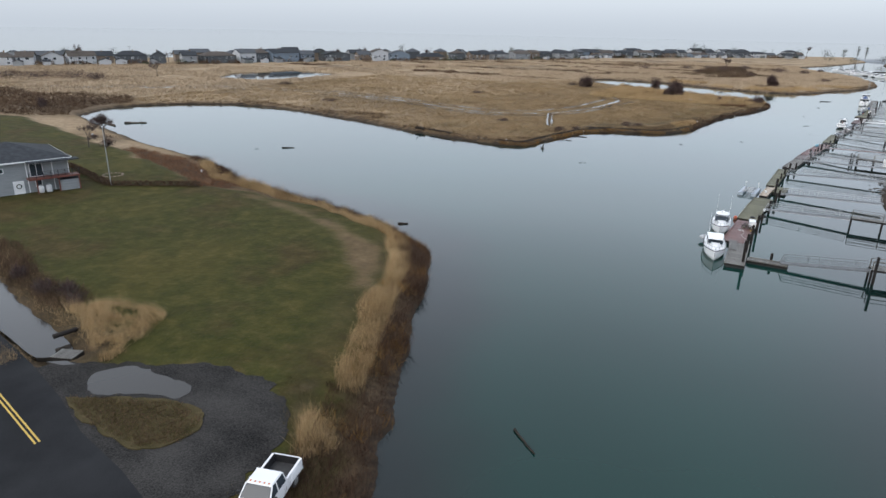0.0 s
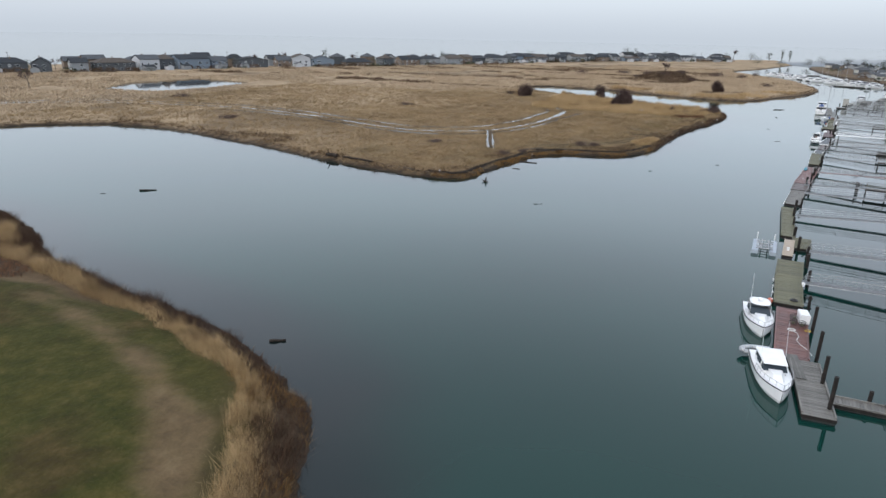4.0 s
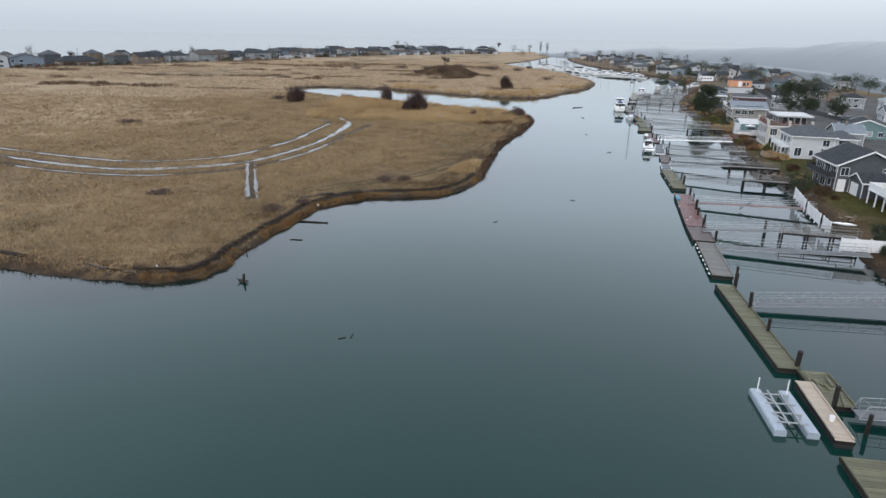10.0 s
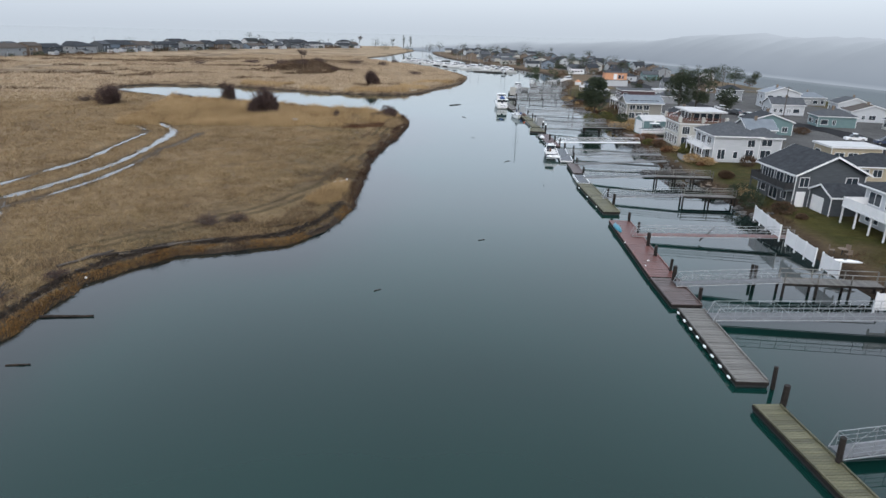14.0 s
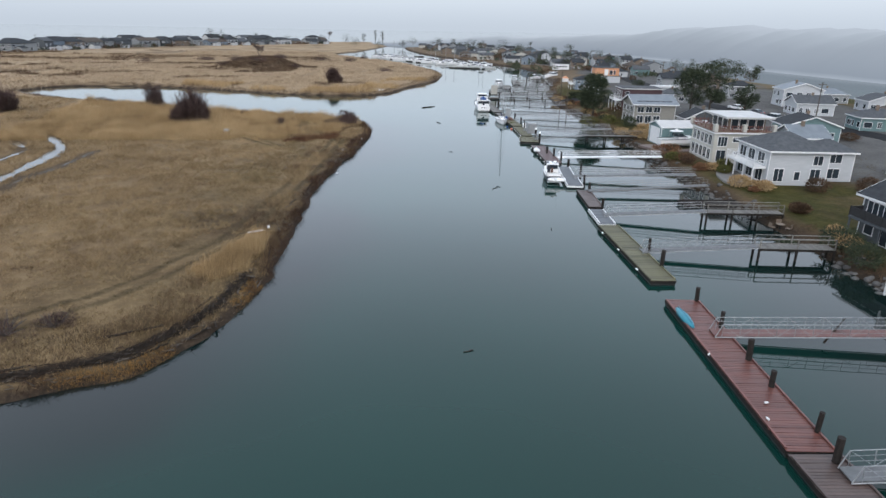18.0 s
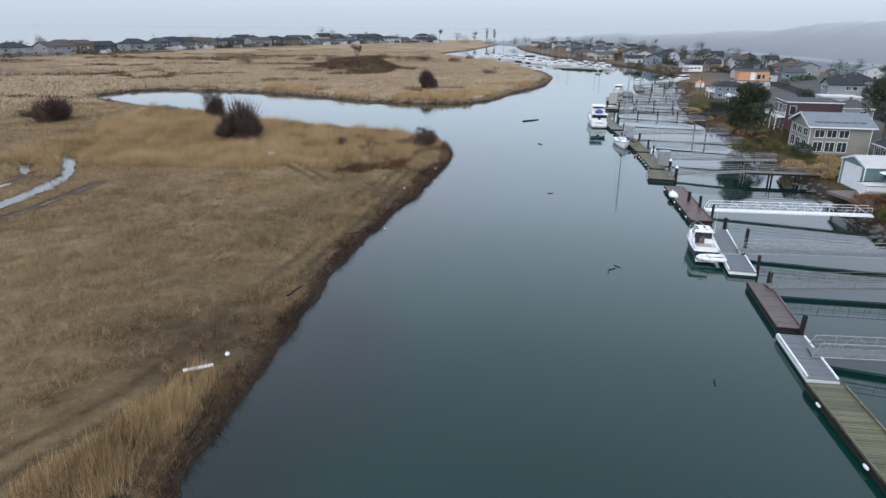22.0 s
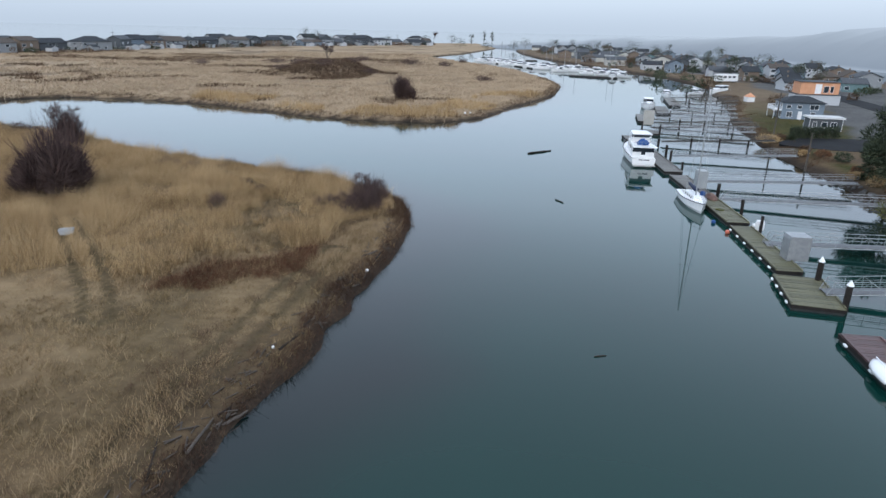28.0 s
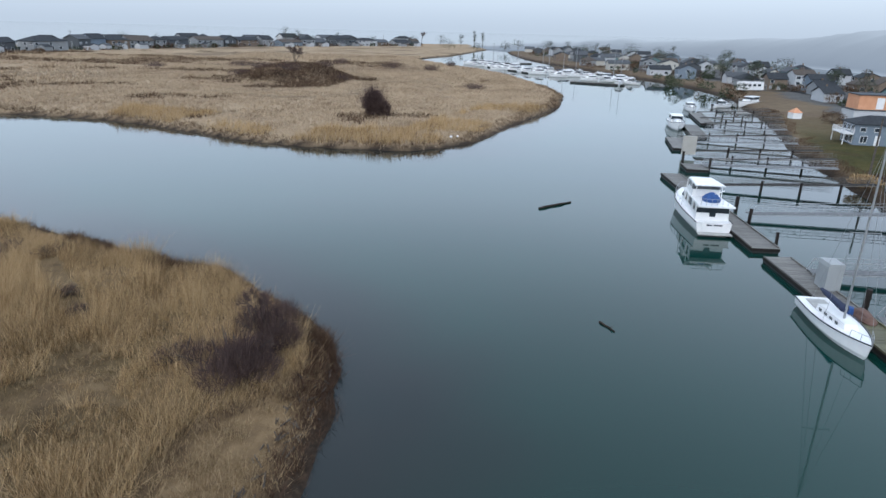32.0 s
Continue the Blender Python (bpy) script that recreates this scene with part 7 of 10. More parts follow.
CAR_WHITE = surface("white_car_paint", (0.72, 0.73, 0.74), (0.78, 0.78, 0.79), 1.0, 0.2, bump=0.0)
CAR_GREY = surface("grey_car_paint", (0.10, 0.11, 0.12), (0.14, 0.15, 0.16), 1.0, 0.25, bump=0.0)
CAR_BLUE = surface("dark_blue_car_paint", (0.02, 0.03, 0.06), (0.03, 0.045, 0.09), 1.0, 0.25, bump=0.0)
AMBER, an_, al_, ab_ = nodes_of("amber_lens")
ab_.inputs["Base Color"].default_value = (0.5, 0.14, 0.02, 1)
RED_LENS, an_, al_, ab_ = nodes_of("red_lens")
ab_.inputs["Base Color"].default_value = (0.35, 0.01, 0.01, 1)


def wheel(parent, x, y, r=0.38, w=0.26):
    bm = fresh()
    bar(bm, (x - w / 2, y, r), (x + w / 2, y, r), r, 18)
    rounded(bm, 0.03, 1)
    wh = part("wheel", bm, BLACK, parent)
    bm = fresh()
    s = 1 if x > 0 else -1
    bar(bm, (x + s * (w / 2 - 0.05), y, r), (x + s * (w / 2 + 0.012), y, r), r * 0.6, 12)
    part("rim", bm, ALU, wh)


def pickup(m, label):
    """A crew-cab pickup: nose towards +y."""
    t = thing("pickup_truck", m, label, "truck")
    W2 = 0.98
    bm = fresh()
    taper_block(bm, 3.95, 5.85, 1.94, 1.84, 0.55, 1.22, 0.12, 0, 0.06)
    rounded(bm, 0.06, 2)
    part("hood", bm, CAR_WHITE, t)
    bm = fresh()
    taper_block(bm, 2.0, 4.05, 1.96, 1.96, 0.5, 1.25, 0, 0, 0.03)
    rounded(bm, 0.03, 1)
    part("cab_body", bm, CAR_WHITE, t)
    bm = fresh()
    taper_block(bm, 2.05, 4.0, 1.86, 1.86, 1.25, 1.82, 0.62, 0.12, 0.14)
    part("cab_glass", bm, GLASS, t)
    bm = fresh()
    taper_block(bm, 2.15, 3.42, 1.6, 1.58, 1.82, 1.9, 0.06, 0.04, 0.05)
    rounded(bm, 0.03, 2)
    roof = part("cab_roof", bm, CAR_WHITE, t)
    bm = fresh()
    for sx in (-1, 1):
        for (y0, y1) in ((2.05, 2.17), (2.98, 2.98), (4.0, 3.38)):
            bar(bm, (sx * 0.93, y0, 1.22), (sx * 0.79, y1, 1.84), 0.045, 5)
    part("window_pillar", bm, CAR_WHITE, t)
    for k in range(5):
        bm = fresh()
        box(bm, -0.56 + k * 0.28 - 0.04, -0.56 + k * 0.28 + 0.04, 3.24, 3.34, 1.895, 1.94)
        part("roof_marker", bm, AMBER, t)
    for x0, x1 in ((-W2, -W2 + 0.14), (W2 - 0.14, W2)):
        bm = fresh()
        box(bm, x0, x1, 0.06, 1.97, 0.55, 1.3)
        rounded(bm, 0.03, 1)
        part("bed_side", bm, CAR_WHITE, t)
    bm = fresh()
    box(bm, -W2 + 0.145, W2 - 0.145, 0.0, 0.08, 0.6, 1.3)
    part("tailgate", bm, CAR_WHITE, t)
    bm = fresh()
    box(bm, -W2 + 0.145, W2 - 0.145, 0.085, 1.97, 0.7, 0.78)
    part("bed_floor", bm, surface("bed_liner", (0.03, 0.03, 0.032), (0.06, 0.058, 0.055), 2.0, 0.8, bump=0.3), t, "dark worn bed liner")
    for x0, x1, y0, y1 in ((-W2 + 0.146, -W2 + 0.17, 0.11, 1.94), (W2 - 0.17, W2 - 0.146, 0.11, 1.94), (-W2 + 0.172, W2 - 0.172, 0.083, 0.107), (-W2 + 0.172, W2 - 0.172, 1.945, 1.968)):
        bm = fresh()
        box(bm, x0, x1, y0, y1, 0.785, 1.285)
        part("bed_liner", bm, BLACK, t, "black bed liner panel")
    bm = fresh()
    box(bm, -0.95, 0.95, -0.12, 0.0, 0.42, 0.6)
    part("rear_bumper", bm, ALU, t)
    bm = fresh()
    box(bm, -0.96, 0.96, 5.85, 5.97, 0.42, 0.66)
    part("front_bumper", bm, ALU, t)
    for sx in (-1, 1):
        bm = fresh()
        box(bm, sx * 0.86 - 0.06, sx * 0.86 + 0.06, -0.012, 0.05, 0.9, 1.2)
        part("tail_light", bm, RED_LENS, t)
        bm = fresh()
        box(bm, sx * 1.12 - 0.1, sx * 1.12 + 0.1, 3.66, 3.76, 1.2, 1.46)
        part("mirror", bm, BLACK, t)
        bm = fresh()
        taper_block(bm, 0.35, 1.65, 0.2, 0.2, 0.75, 1.2, 0.25, 0.25, 0.05)
        f = part("fender", bm, CAR_WHITE, t)
        f.location = (sx * 0.97, 0, 0)
        for y in (1.05, 4.75):
            wheel(t, sx * 0.88, y, 0.42, 0.28)
    return t


pickup(toward(-22.9, 24.3, -21.4, 18.5, 1.74), "white crew-cab pickup truck parked on the gravel")


def car(m, label, paint, kind="saloon"):
    c = thing("car", m, label, "car", "parked cars")
    top = {"saloon": 1.42, "suv": 1.72, "pickup": 1.8}[kind]
    bm = fresh()
    taper_block(bm, 0, 4.6, 1.8, 1.7, 0.32, 0.92, 0.12, 0.06, 0.05)
    rounded(bm, 0.07, 2)
    part("body", bm, paint, c)
    bm = fresh()
    y0, y1 = {"saloon": (0.7, 3.5), "suv": (0.15, 3.4), "pickup": (1.9, 3.6)}[kind]
    taper_block(bm, y0, y1, 1.66, 1.62, 0.92, top - 0.08, 0.75, 0.45 if kind == "saloon" else 0.12, 0.14)
    part("cabin_glass", bm, GLASS, c)
    bm = fresh()
    taper_block(bm, y0 + (0.45 if kind == "saloon" else 0.12), y1 - 0.75, 1.42, 1.38, top - 0.08, top, 0.08, 0.08, 0.06)
    part("roof", bm, paint, c)
    for sx in (-1, 1):
        for y in (0.9, 3.7):
            wheel(c, sx * 0.8, y, 0.33, 0.22)
        bm = fresh()
        box(bm, sx * 0.62 - 0.14, sx * 0.62 + 0.14, -0.02, 0.08, 0.68, 0.84)
        part("tail_light", bm, RED_LENS, c)
    return c


for x, y, a, paint, kind, word in ((124, 262, 60, CAR_WHITE, "pickup", "white pickup parked in a drive"), (127, 257.5, 60, CAR_GREY, "suv", "dark grey car parked in a drive"), (118.5, 243.5, 75, CAR_WHITE, "saloon", "white car parked by the street"), (99.5, 250, 70, CAR_WHITE, "pickup", "white pickup parked by the street"), (103, 245, 70, CAR_BLUE, "suv", "dark blue car parked by the street"), (87, 216, 60, CAR_WHITE, "suv", "white car standing on the street"), (98, 290, 10, CAR_WHITE, "suv", "white car parked beyond the houses"), (101, 300, 10, CAR_GREY, "saloon", "grey car parked beyond the houses"), (103, 311, 10, CAR_WHITE, "saloon", "white car parked beyond the houses"), (-413, 292, 30, CAR_GREY, "suv", "grey car parked by a beach house"), (-214, 640, 30, CAR_WHITE, "saloon", "white car parked by a beach house"), (-190, 690, 30, CAR_WHITE, "suv", "white car parked by a beach house"), (-340, 420, 30, CAR_WHITE, "suv", "white car parked by a beach house")):
    car(pose(x, y, 1.34 if x > 0 else 1.2, 0, 0, a), word, paint, kind)
rv = thing("motorhome", pose(113, 479, 1.32, 0, 0, -80), "white motorhome with dark stripe parked near the far docks", "motorhome")
bm = fresh()
taper_block(bm, 0, 9.0, 2.4, 2.4, 0.5, 3.1, 0.25, 0, 0.03)
rounded(bm, 0.08, 2)
part("body", bm, WHITE_PAINT, rv)
for sx in (-1, 1):
    bm = fresh()
    for k in range(4):
        box(bm, sx * 1.205 - 0.02, sx * 1.205 + 0.02, 0.8 + 1.9 * k, 2.0 + 1.9 * k, 1.7, 2.4)
    part("window", bm, GLASS, rv)
    for y in (1.6, 7.2):
        wheel(rv, sx * 1.0, y, 0.42, 0.3)

# street behind the waterfront houses
street = spline([(66, 165), (84, 210), (95, 240), (104, 262), (101, 300), (104, 345), (120, 400), (136, 470), (134, 560), (140, 700)], 8)
bm = fresh()
rows = []
for k in range(len(street)):
    d_ = street[min(k + 1, len(street) - 1)] - street[max(k - 1, 0)]
    nrm = np.array([-d_[1], d_[0]]) / np.linalg.norm(d_) * 3.6
    rows.append([(street[k][0] + nrm[0], street[k][1] + nrm[1], 1.0), (street[k][0] - nrm[0], street[k][1] - nrm[1], 1.0), (street[k][0] - nrm[0], street[k][1] - nrm[1], 1.36), (street[k][0] + nrm[0], street[k][1] + nrm[1], 1.36)])
loft(bm, rows)
bmesh.ops.recalc_face_normals(bm, faces=bm.faces)
tagged(part("street", bm, ASPHALT), "wet grey asphalt street behind the houses", "street", kind="structure")

# flagpole, fire ring, culvert and hedge in the park
fp = thing("flagpole", pose(-96.6, 65.9, 1.6), "slender bare white flagpole on the lawn", "flagpole")
bm = fresh()
bar(bm, (0, 0, 0), (0, 0, 10.0), 0.09, 8, 0.05)
part("pole", bm, ALU, fp)
ball_ = fresh()
bmesh.ops.create_icosphere(ball_, subdivisions=1, radius=0.12, matrix=Matrix.Translation((0, 0, 10.05)))
part("finial", ball_, WHITE_PAINT, fp)
fr = thing("fire_ring", pose(-103.4, 71.2, 1.72), "ring of brown stones round a fire pit on the lawn", "fire pit")
for k in range(14):
    bm = fresh()
    q = math.tau * k / 14
    bmesh.ops.create_icosphere(bm, subdivisions=1, radius=0.3, matrix=pose(1.6 * math.cos(q), 1.6 * math.sin(q), 0.1, 0, 0, k * 40))
    part("stone", bm, SIDING_BROWN, fr)
cv = thing("culvert_grate", pose(-48.7, 27.0, 1.1, 0, 0, 20), "grey slatted grate over a culvert at the ditch end", "grate")
bm = fresh()
box(bm, -1.0, 1.0, -0.7, 0.7, -0.6, 0.55)
part("headwall", bm, DARK_WOOD, cv)
for k in range(7):
    bm = fresh()
    box(bm, -0.95 + k * 0.28, -0.77 + k * 0.28, -0.72, 0.72, 0.555, 0.62)
    part("slat", bm, DECK_GREY, cv)
for x, y, a, L, r in ((-52.0, 31.2, 80, 6.0, 0.22), (-46.5, 32.0, 95, 2.0, 0.28)):
    lg = thing("log", pose(x, y, 1.75, 0, 90, a), "dark old log lying in the ditch brush", "log")
    bm = fresh()
    bar(bm, (0, 0, -L / 2), (0, 0, L / 2), r, 9, r * 0.8)
    part("trunk", bm, DARK_WOOD, lg)

# white yard fences
FENCE_WHITE = surface("white_vinyl", (0.68, 0.69, 0.70), (0.78, 0.78, 0.79), 0.8, 0.45, bump=0.02)


def fence(a, b, height=1.7, z=1.05):
    f = thing("yard_fence", toward(a[0], a[1], b[0], b[1], z), "white vinyl privacy fence along the bank", "fence", "white fences")
    L = math.hypot(b[0] - a[0], b[1] - a[1])
    n = max(round(L / 2.0), 1)
    for k in range(n + 1):
        bm = fresh()
        y = L * k / n
        box(bm, -0.07, 0.07, y - 0.07, y + 0.07, -0.3, height + 0.12)
        part("post", bm, FENCE_WHITE, f)
    for k in range(n):
        m_ = int(L / n / 0.2)
        for j in range(m_):
            bm = fresh()
            y0 = L * k / n + 0.08 + (L / n - 0.16) * j / m_
            box(bm, -0.02, 0.02, y0 + 0.006, y0 + (L / n - 0.16) / m_ - 0.006, 0.08, height)
            part("slat", bm, FENCE_WHITE, f)
    return f


for a, b in (((30.1, 192.9), (27.5, 184.4)), ((27.0, 182.6), (25.4, 176.0)), ((25.2, 174.8), (24.5, 171.6)), ((21.9, 164.3), (26.9, 163.4)), ((27.2, 163.4), (31.5, 163.0))):
    fence(a, b)


# wet wheel ruts across the marsh
def rut_water(line, wide, label, seed, gap=-0.9):
    rnd = np.random.default_rng(seed)
    line = spline(line, 1.2)
    s = np.arange(len(line)) * 1.0
    half = wide / 2 * np.clip(1 + 0.55 * wave(s, 0 * s, 5, seed) + 0.35 * wave(s, 0 * s, 1.7, seed + 1), 0.05, 2)
    half = np.where(wave(s, 0 * s, 9, seed + 2) < gap, 0.02, half)
    d = np.gradient(line, axis=0)
    nrm = np.stack([-d[:, 1], d[:, 0]], -1) / np.linalg.norm(d, axis=1)[:, None]
    bm = fresh()
    jit = rnd.normal(0, 0.08 * wide, (len(line), 2))
    rows = []
    for p, q, w_, j in zip(line, nrm, half, jit):
        a, b = p + q * (w_ + j[0]), p - q * (w_ + j[1])
        rows.append([(a[0], a[1], 0.7), (b[0], b[1], 0.7), (b[0], b[1], 1.01), (a[0], a[1], 1.01)])
    loft(bm, rows)
    bmesh.ops.recalc_face_normals(bm, faces=bm.faces)
    tagged(part("rut_water", bm, RUT_WATER), label, "puddle", kind="structure")


RUT_WATER, rn_, rl_, rb_ = nodes_of("still_rut_water")
rb_.inputs["Base Color"].default_value = (0.055, 0.05, 0.043, 1)
rb_.inputs["Roughness"].default_value = 0.08
rb_.inputs["IOR"].default_value = 1.33
rut_water(RUT_INNER, 1.0, "narrow wheel rut filled with still water", 70, -0.7)
rut_water(RUT_MAIN, 1.9, "wide wheel rut filled with still water", 80, -0.95)
rut_water(RUT_OUTER, 0.7, "narrow wheel rut filled with still water", 90, -0.45)
for off, wide, seed in ((-0.75, 0.6, 104), (0.75, 0.6, 114)):
    rut_water([(x + off, y) for x, y in RUT_ARM], wide, "short side rut filled with still water", seed, -0.15)


# ---- plants ----
def blade_material(name, tones, rough=0.9):
    """Dry stems: each blade takes its own tone, patches drift over metres."""
    m, n, l, p = nodes_of(name)
    g = n.new("ShaderNodeNewGeometry")
    co = n.new("ShaderNodeTexCoord")
    t = n.new("ShaderNodeTexNoise")
    t.inputs["Scale"].default_value, t.inputs["Detail"].default_value = 0.16, 4
    l.new(co.outputs["Object"], t.inputs["Vector"])
    mx = n.new("ShaderNodeMath")
    mx.operation = "MULTIPLY_ADD"
    mx.inputs[1].default_value, mx.inputs[2].default_value = 0.34, 0.04
    l.new(g.outputs["Random Per Island"], mx.inputs[0])
    t2 = n.new("ShaderNodeTexNoise")
    t2.inputs["Scale"].default_value, t2.inputs["Detail"].default_value = 0.035, 3
    l.new(co.outputs["Object"], t2.inputs["Vector"])
    av = n.new("ShaderNodeMath")
    av.operation = "MULTIPLY_ADD"
    av.inputs[1].default_value = 0.8
    l.new(t2.outputs["Fac"], av.inputs[0])
    l.new(t.outputs["Fac"], av.inputs[2])
    ad = n.new("ShaderNodeMath")
    ad.operation = "MULTIPLY_ADD"
    ad.inputs[1].default_value = 0.62 / 1.4
    l.new(av.outputs[0], ad.inputs[0])
    l.new(mx.outputs[0], ad.inputs[2])
    r = n.new("ShaderNodeValToRGB")
    r.color_ramp.elements[0].position, r.color_ramp.elements[0].color = 0.36, rgba(tones[0])
    r.color_ramp.elements[1].position, r.color_ramp.elements[1].color = 0.66, rgba(tones[-1])
    for k, c in enumerate(tones[1:-1]):
        e = r.color_ramp.elements.new(0.36 + 0.30 * (k + 1) / (len(tones) - 1))
        e.color = rgba(c)
    l.new(ad.outputs[0], r.inputs["Fac"])
    l.new(r.outputs["Color"], p.inputs["Base Color"])
    p.inputs["Roughness"].default_value = rough
    p.inputs["Specular IOR Level"].default_value = 0.15
    return m


MARSH_BLADES = blade_material("dry_marsh_grass", [(0.075, 0.050, 0.028), (0.16, 0.109, 0.057), (0.24, 0.17, 0.092), (0.34, 0.25, 0.145)])
# far straw paled and greyed: haze put into the blade colour
FAR_BLADES = blade_material("far_meadow_paled_for_haze", [(0.16, 0.114, 0.078), (0.26, 0.194, 0.13), (0.35, 0.27, 0.182), (0.44, 0.35, 0.245)])
TUSSOCK_BLADES = blade_material("pale_tussock_grass", [(0.10, 0.068, 0.034), (0.17, 0.12, 0.062), (0.25, 0.182, 0.098), (0.35, 0.265, 0.15)])
REED_BLADES = blade_material("pale_dry_reeds", [(0.070, 0.043, 0.020), (0.20, 0.128, 0.060), (0.35, 0.24, 0.12), (0.48, 0.35, 0.195)])
BRUSH_BLADES = blade_material("dark_bare_brush", [(0.028, 0.018, 0.013), (0.052, 0.033, 0.022), (0.082, 0.053, 0.034), (0.125, 0.082, 0.051)])
BANK_BLADES = blade_material("red_brown_bank_brush", [(0.014, 0.007, 0.006), (0.028, 0.014, 0.010), (0.050, 0.027, 0.018), (0.095, 0.057, 0.035)])
TRACK_BLADES = blade_material("trodden_olive_grass", [(0.026, 0.022, 0.009), (0.044, 0.037, 0.015), (0.066, 0.054, 0.022), (0.10, 0.08, 0.036)])
SHORT_BLADES = blade_material("short_brown_grass", [(0.036, 0.025, 0.012), (0.080, 0.057, 0.027), (0.135, 0.097, 0.049), (0.22, 0.164, 0.087)])
RUSSET_DARK = blade_material("dark_russet_brambles", [(0.030, 0.012, 0.007), (0.058, 0.024, 0.013), (0.095, 0.043, 0.023), (0.15, 0.078, 0.042)])
RED_BRUSH = blade_material("russet_brush", [(0.07, 0.032, 0.020), (0.115, 0.055, 0.032), (0.16, 0.085, 0.047), (0.22, 0.125, 0.07)])
LAWN_BLADES = blade_material("winter_lawn", [(0.030, 0.030, 0.008), (0.046, 0.045, 0.011), (0.070, 0.061, 0.018), (0.108, 0.083, 0.034)])
SEDGE_BLADES = blade_material("orange_shore_sedge", [(0.085, 0.042, 0.013), (0.15, 0.076, 0.021), (0.21, 0.112, 0.032), (0.28, 0.165, 0.058)])
TWIGS = blade_material("dark_purple_twigs", [(0.026, 0.018, 0.018), (0.048, 0.032, 0.031), (0.075, 0.050, 0.046), (0.11, 0.076, 0.068)])
LEAVES = blade_material("evergreen_foliage", [(0.014, 0.022, 0.016), (0.026, 0.038, 0.025), (0.042, 0.056, 0.034), (0.065, 0.078, 0.045)])
SHRUB_LEAVES = blade_material("yellow_green_shrub", [(0.03, 0.038, 0.014), (0.06, 0.068, 0.022), (0.095, 0.10, 0.032), (0.14, 0.135, 0.05)])

grow = np.random.default_rng(77)


def blades_mesh(name, base, height, width, lean):
    """One leaning blade at each base point."""
    n = len(base)
    turn = grow.uniform(0, math.tau, n)
    side = np.stack([np.cos(turn), np.sin(turn), np.zeros(n)], -1) * (width / 2)[:, None]
    up = np.zeros((n, 3))
    up[:, 2] = height
    tip = base + up + lean
    v = np.stack([base - side, base + side, tip], 1).reshape(-1, 3)
    return quick_mesh(name, v, np.arange(3 * n).reshape(-1, 3))


def scatter(box_, per_m2, keep, clump=3, spread=0.25):
    """Random points of the plan inside a box, thinned by keep(x, y, zones)."""
    x0, x1, y0, y1 = box_
    n = int((x1 - x0) * (y1 - y0) * per_m2)
    px, py = grow.uniform(x0, x1, n), grow.uniform(y0, y1, n)
    h, lawn, brush, mud, dw, de = ground_at(px, py)
    ok = keep(px, py, lawn, brush, mud, dw, de) & (h > -0.05)
    px, py = np.repeat(px[ok], clump), np.repeat(py[ok], clump)
    px, py = px + grow.normal(0, spread, len(px)), py + grow.normal(0, spread, len(py))
    h = ground_at(px, py)[0]
    return np.stack([px, py, h - 0.03], -1)[h > -0.08]


def plant(name, base, material, label, hlo, hhi, wlo, whi, lean=0.3, patch=0.0, seed=40, low_by_path=False):
    n = len(base)
    if n == 0:
        return
    hs = grow.uniform(hlo, hhi, n)
    if patch:
        hs = hs * (1 + patch * wave(base[:, 0], base[:, 1], 3.5, seed)) * (1 + 0.45 * wave(base[:, 0], base[:, 1], 1.1, seed + 5))
    if low_by_path:
        hs = hs * np.clip(line_distance(base[:, 0], base[:, 1], path_line) / 4.5, 0.35, 1)
    ln = grow.normal(0, 1, (n, 3)) * (hs * lean)[:, None]
    ln[:, 0] += 0.12 * hs
    ln[:, 2] *= 0.2
    ob = link_mesh(name, blades_mesh(name, base, hs, grow.uniform(wlo, whi, n), ln), material)
    tagged(ob, label, "grass", kind="stuff")


trail_clear = lambda px, py: rut_distance(px, py) > 0.9 + 0.5 * wave(px, py, 2, 20)
path_clear = lambda px, py: track_distance(px, py) > grow.uniform(0.35, 0.55, len(px))
MARSH = lambda px, py, lawn, brush, mud, dw, de: (dw > 0.5) & (lawn < 0.4) & (mud < 0.8) & trail_clear(px, py) & path_clear(px, py)
LOW = "low dry tan marsh grass, matted and tufted"

# low marsh grass, densest where the walk passes near
TUFTED = lambda px, py: wave(px, py, 1.7, 66) + 0.6 * wave(px, py, 0.8, 67) > grow.uniform(-0.9, 0.25, len(px))
IS_SHORT = lambda px, py, dw: grass_kinds(px, py, dw)[1] > grow.uniform(0.1, 0.8, len(px))
plant("marsh_grass", scatter((-50, 0, 150, 312), 15.0, lambda px, py, lawn, brush, mud, dw, de: MARSH(px, py, lawn, brush, mud, dw, de) & TUFTED(px, py) & ~IS_SHORT(px, py, dw), 6, 0.16), MARSH_BLADES, LOW, 0.18, 0.55, 0.018, 0.042, 0.55, 0.6, low_by_path=True)
plant("marsh_grass", scatter((-50, 0, 150, 300), 14.0, lambda px, py, lawn, brush, mud, dw, de: MARSH(px, py, lawn, brush, mud, dw, de) & TUFTED(px, py) & IS_SHORT(px, py, dw), 6, 0.17), SHORT_BLADES, "short brown and olive grass behind the marsh bank", 0.12, 0.42, 0.018, 0.042, 0.6, 0.6, low_by_path=True)
plant("marsh_grass", scatter((-80, -50, 150, 330), 6.0, MARSH, 5, 0.2), MARSH_BLADES, LOW, 0.18, 0.5, 0.04, 0.075, 0.6, 0.5)
plant("marsh_grass", scatter((-130, -80, 150, 360), 2.6, MARSH, 5, 0.3), MARSH_BLADES, LOW, 0.2, 0.55, 0.06, 0.12, 0.6, 0.5)
plant("marsh_grass", scatter((-215, -130, 155, 330), 1.2, MARSH, 5, 0.4), MARSH_BLADES, LOW, 0.2, 0.55, 0.1, 0.2, 0.6, 0.5)
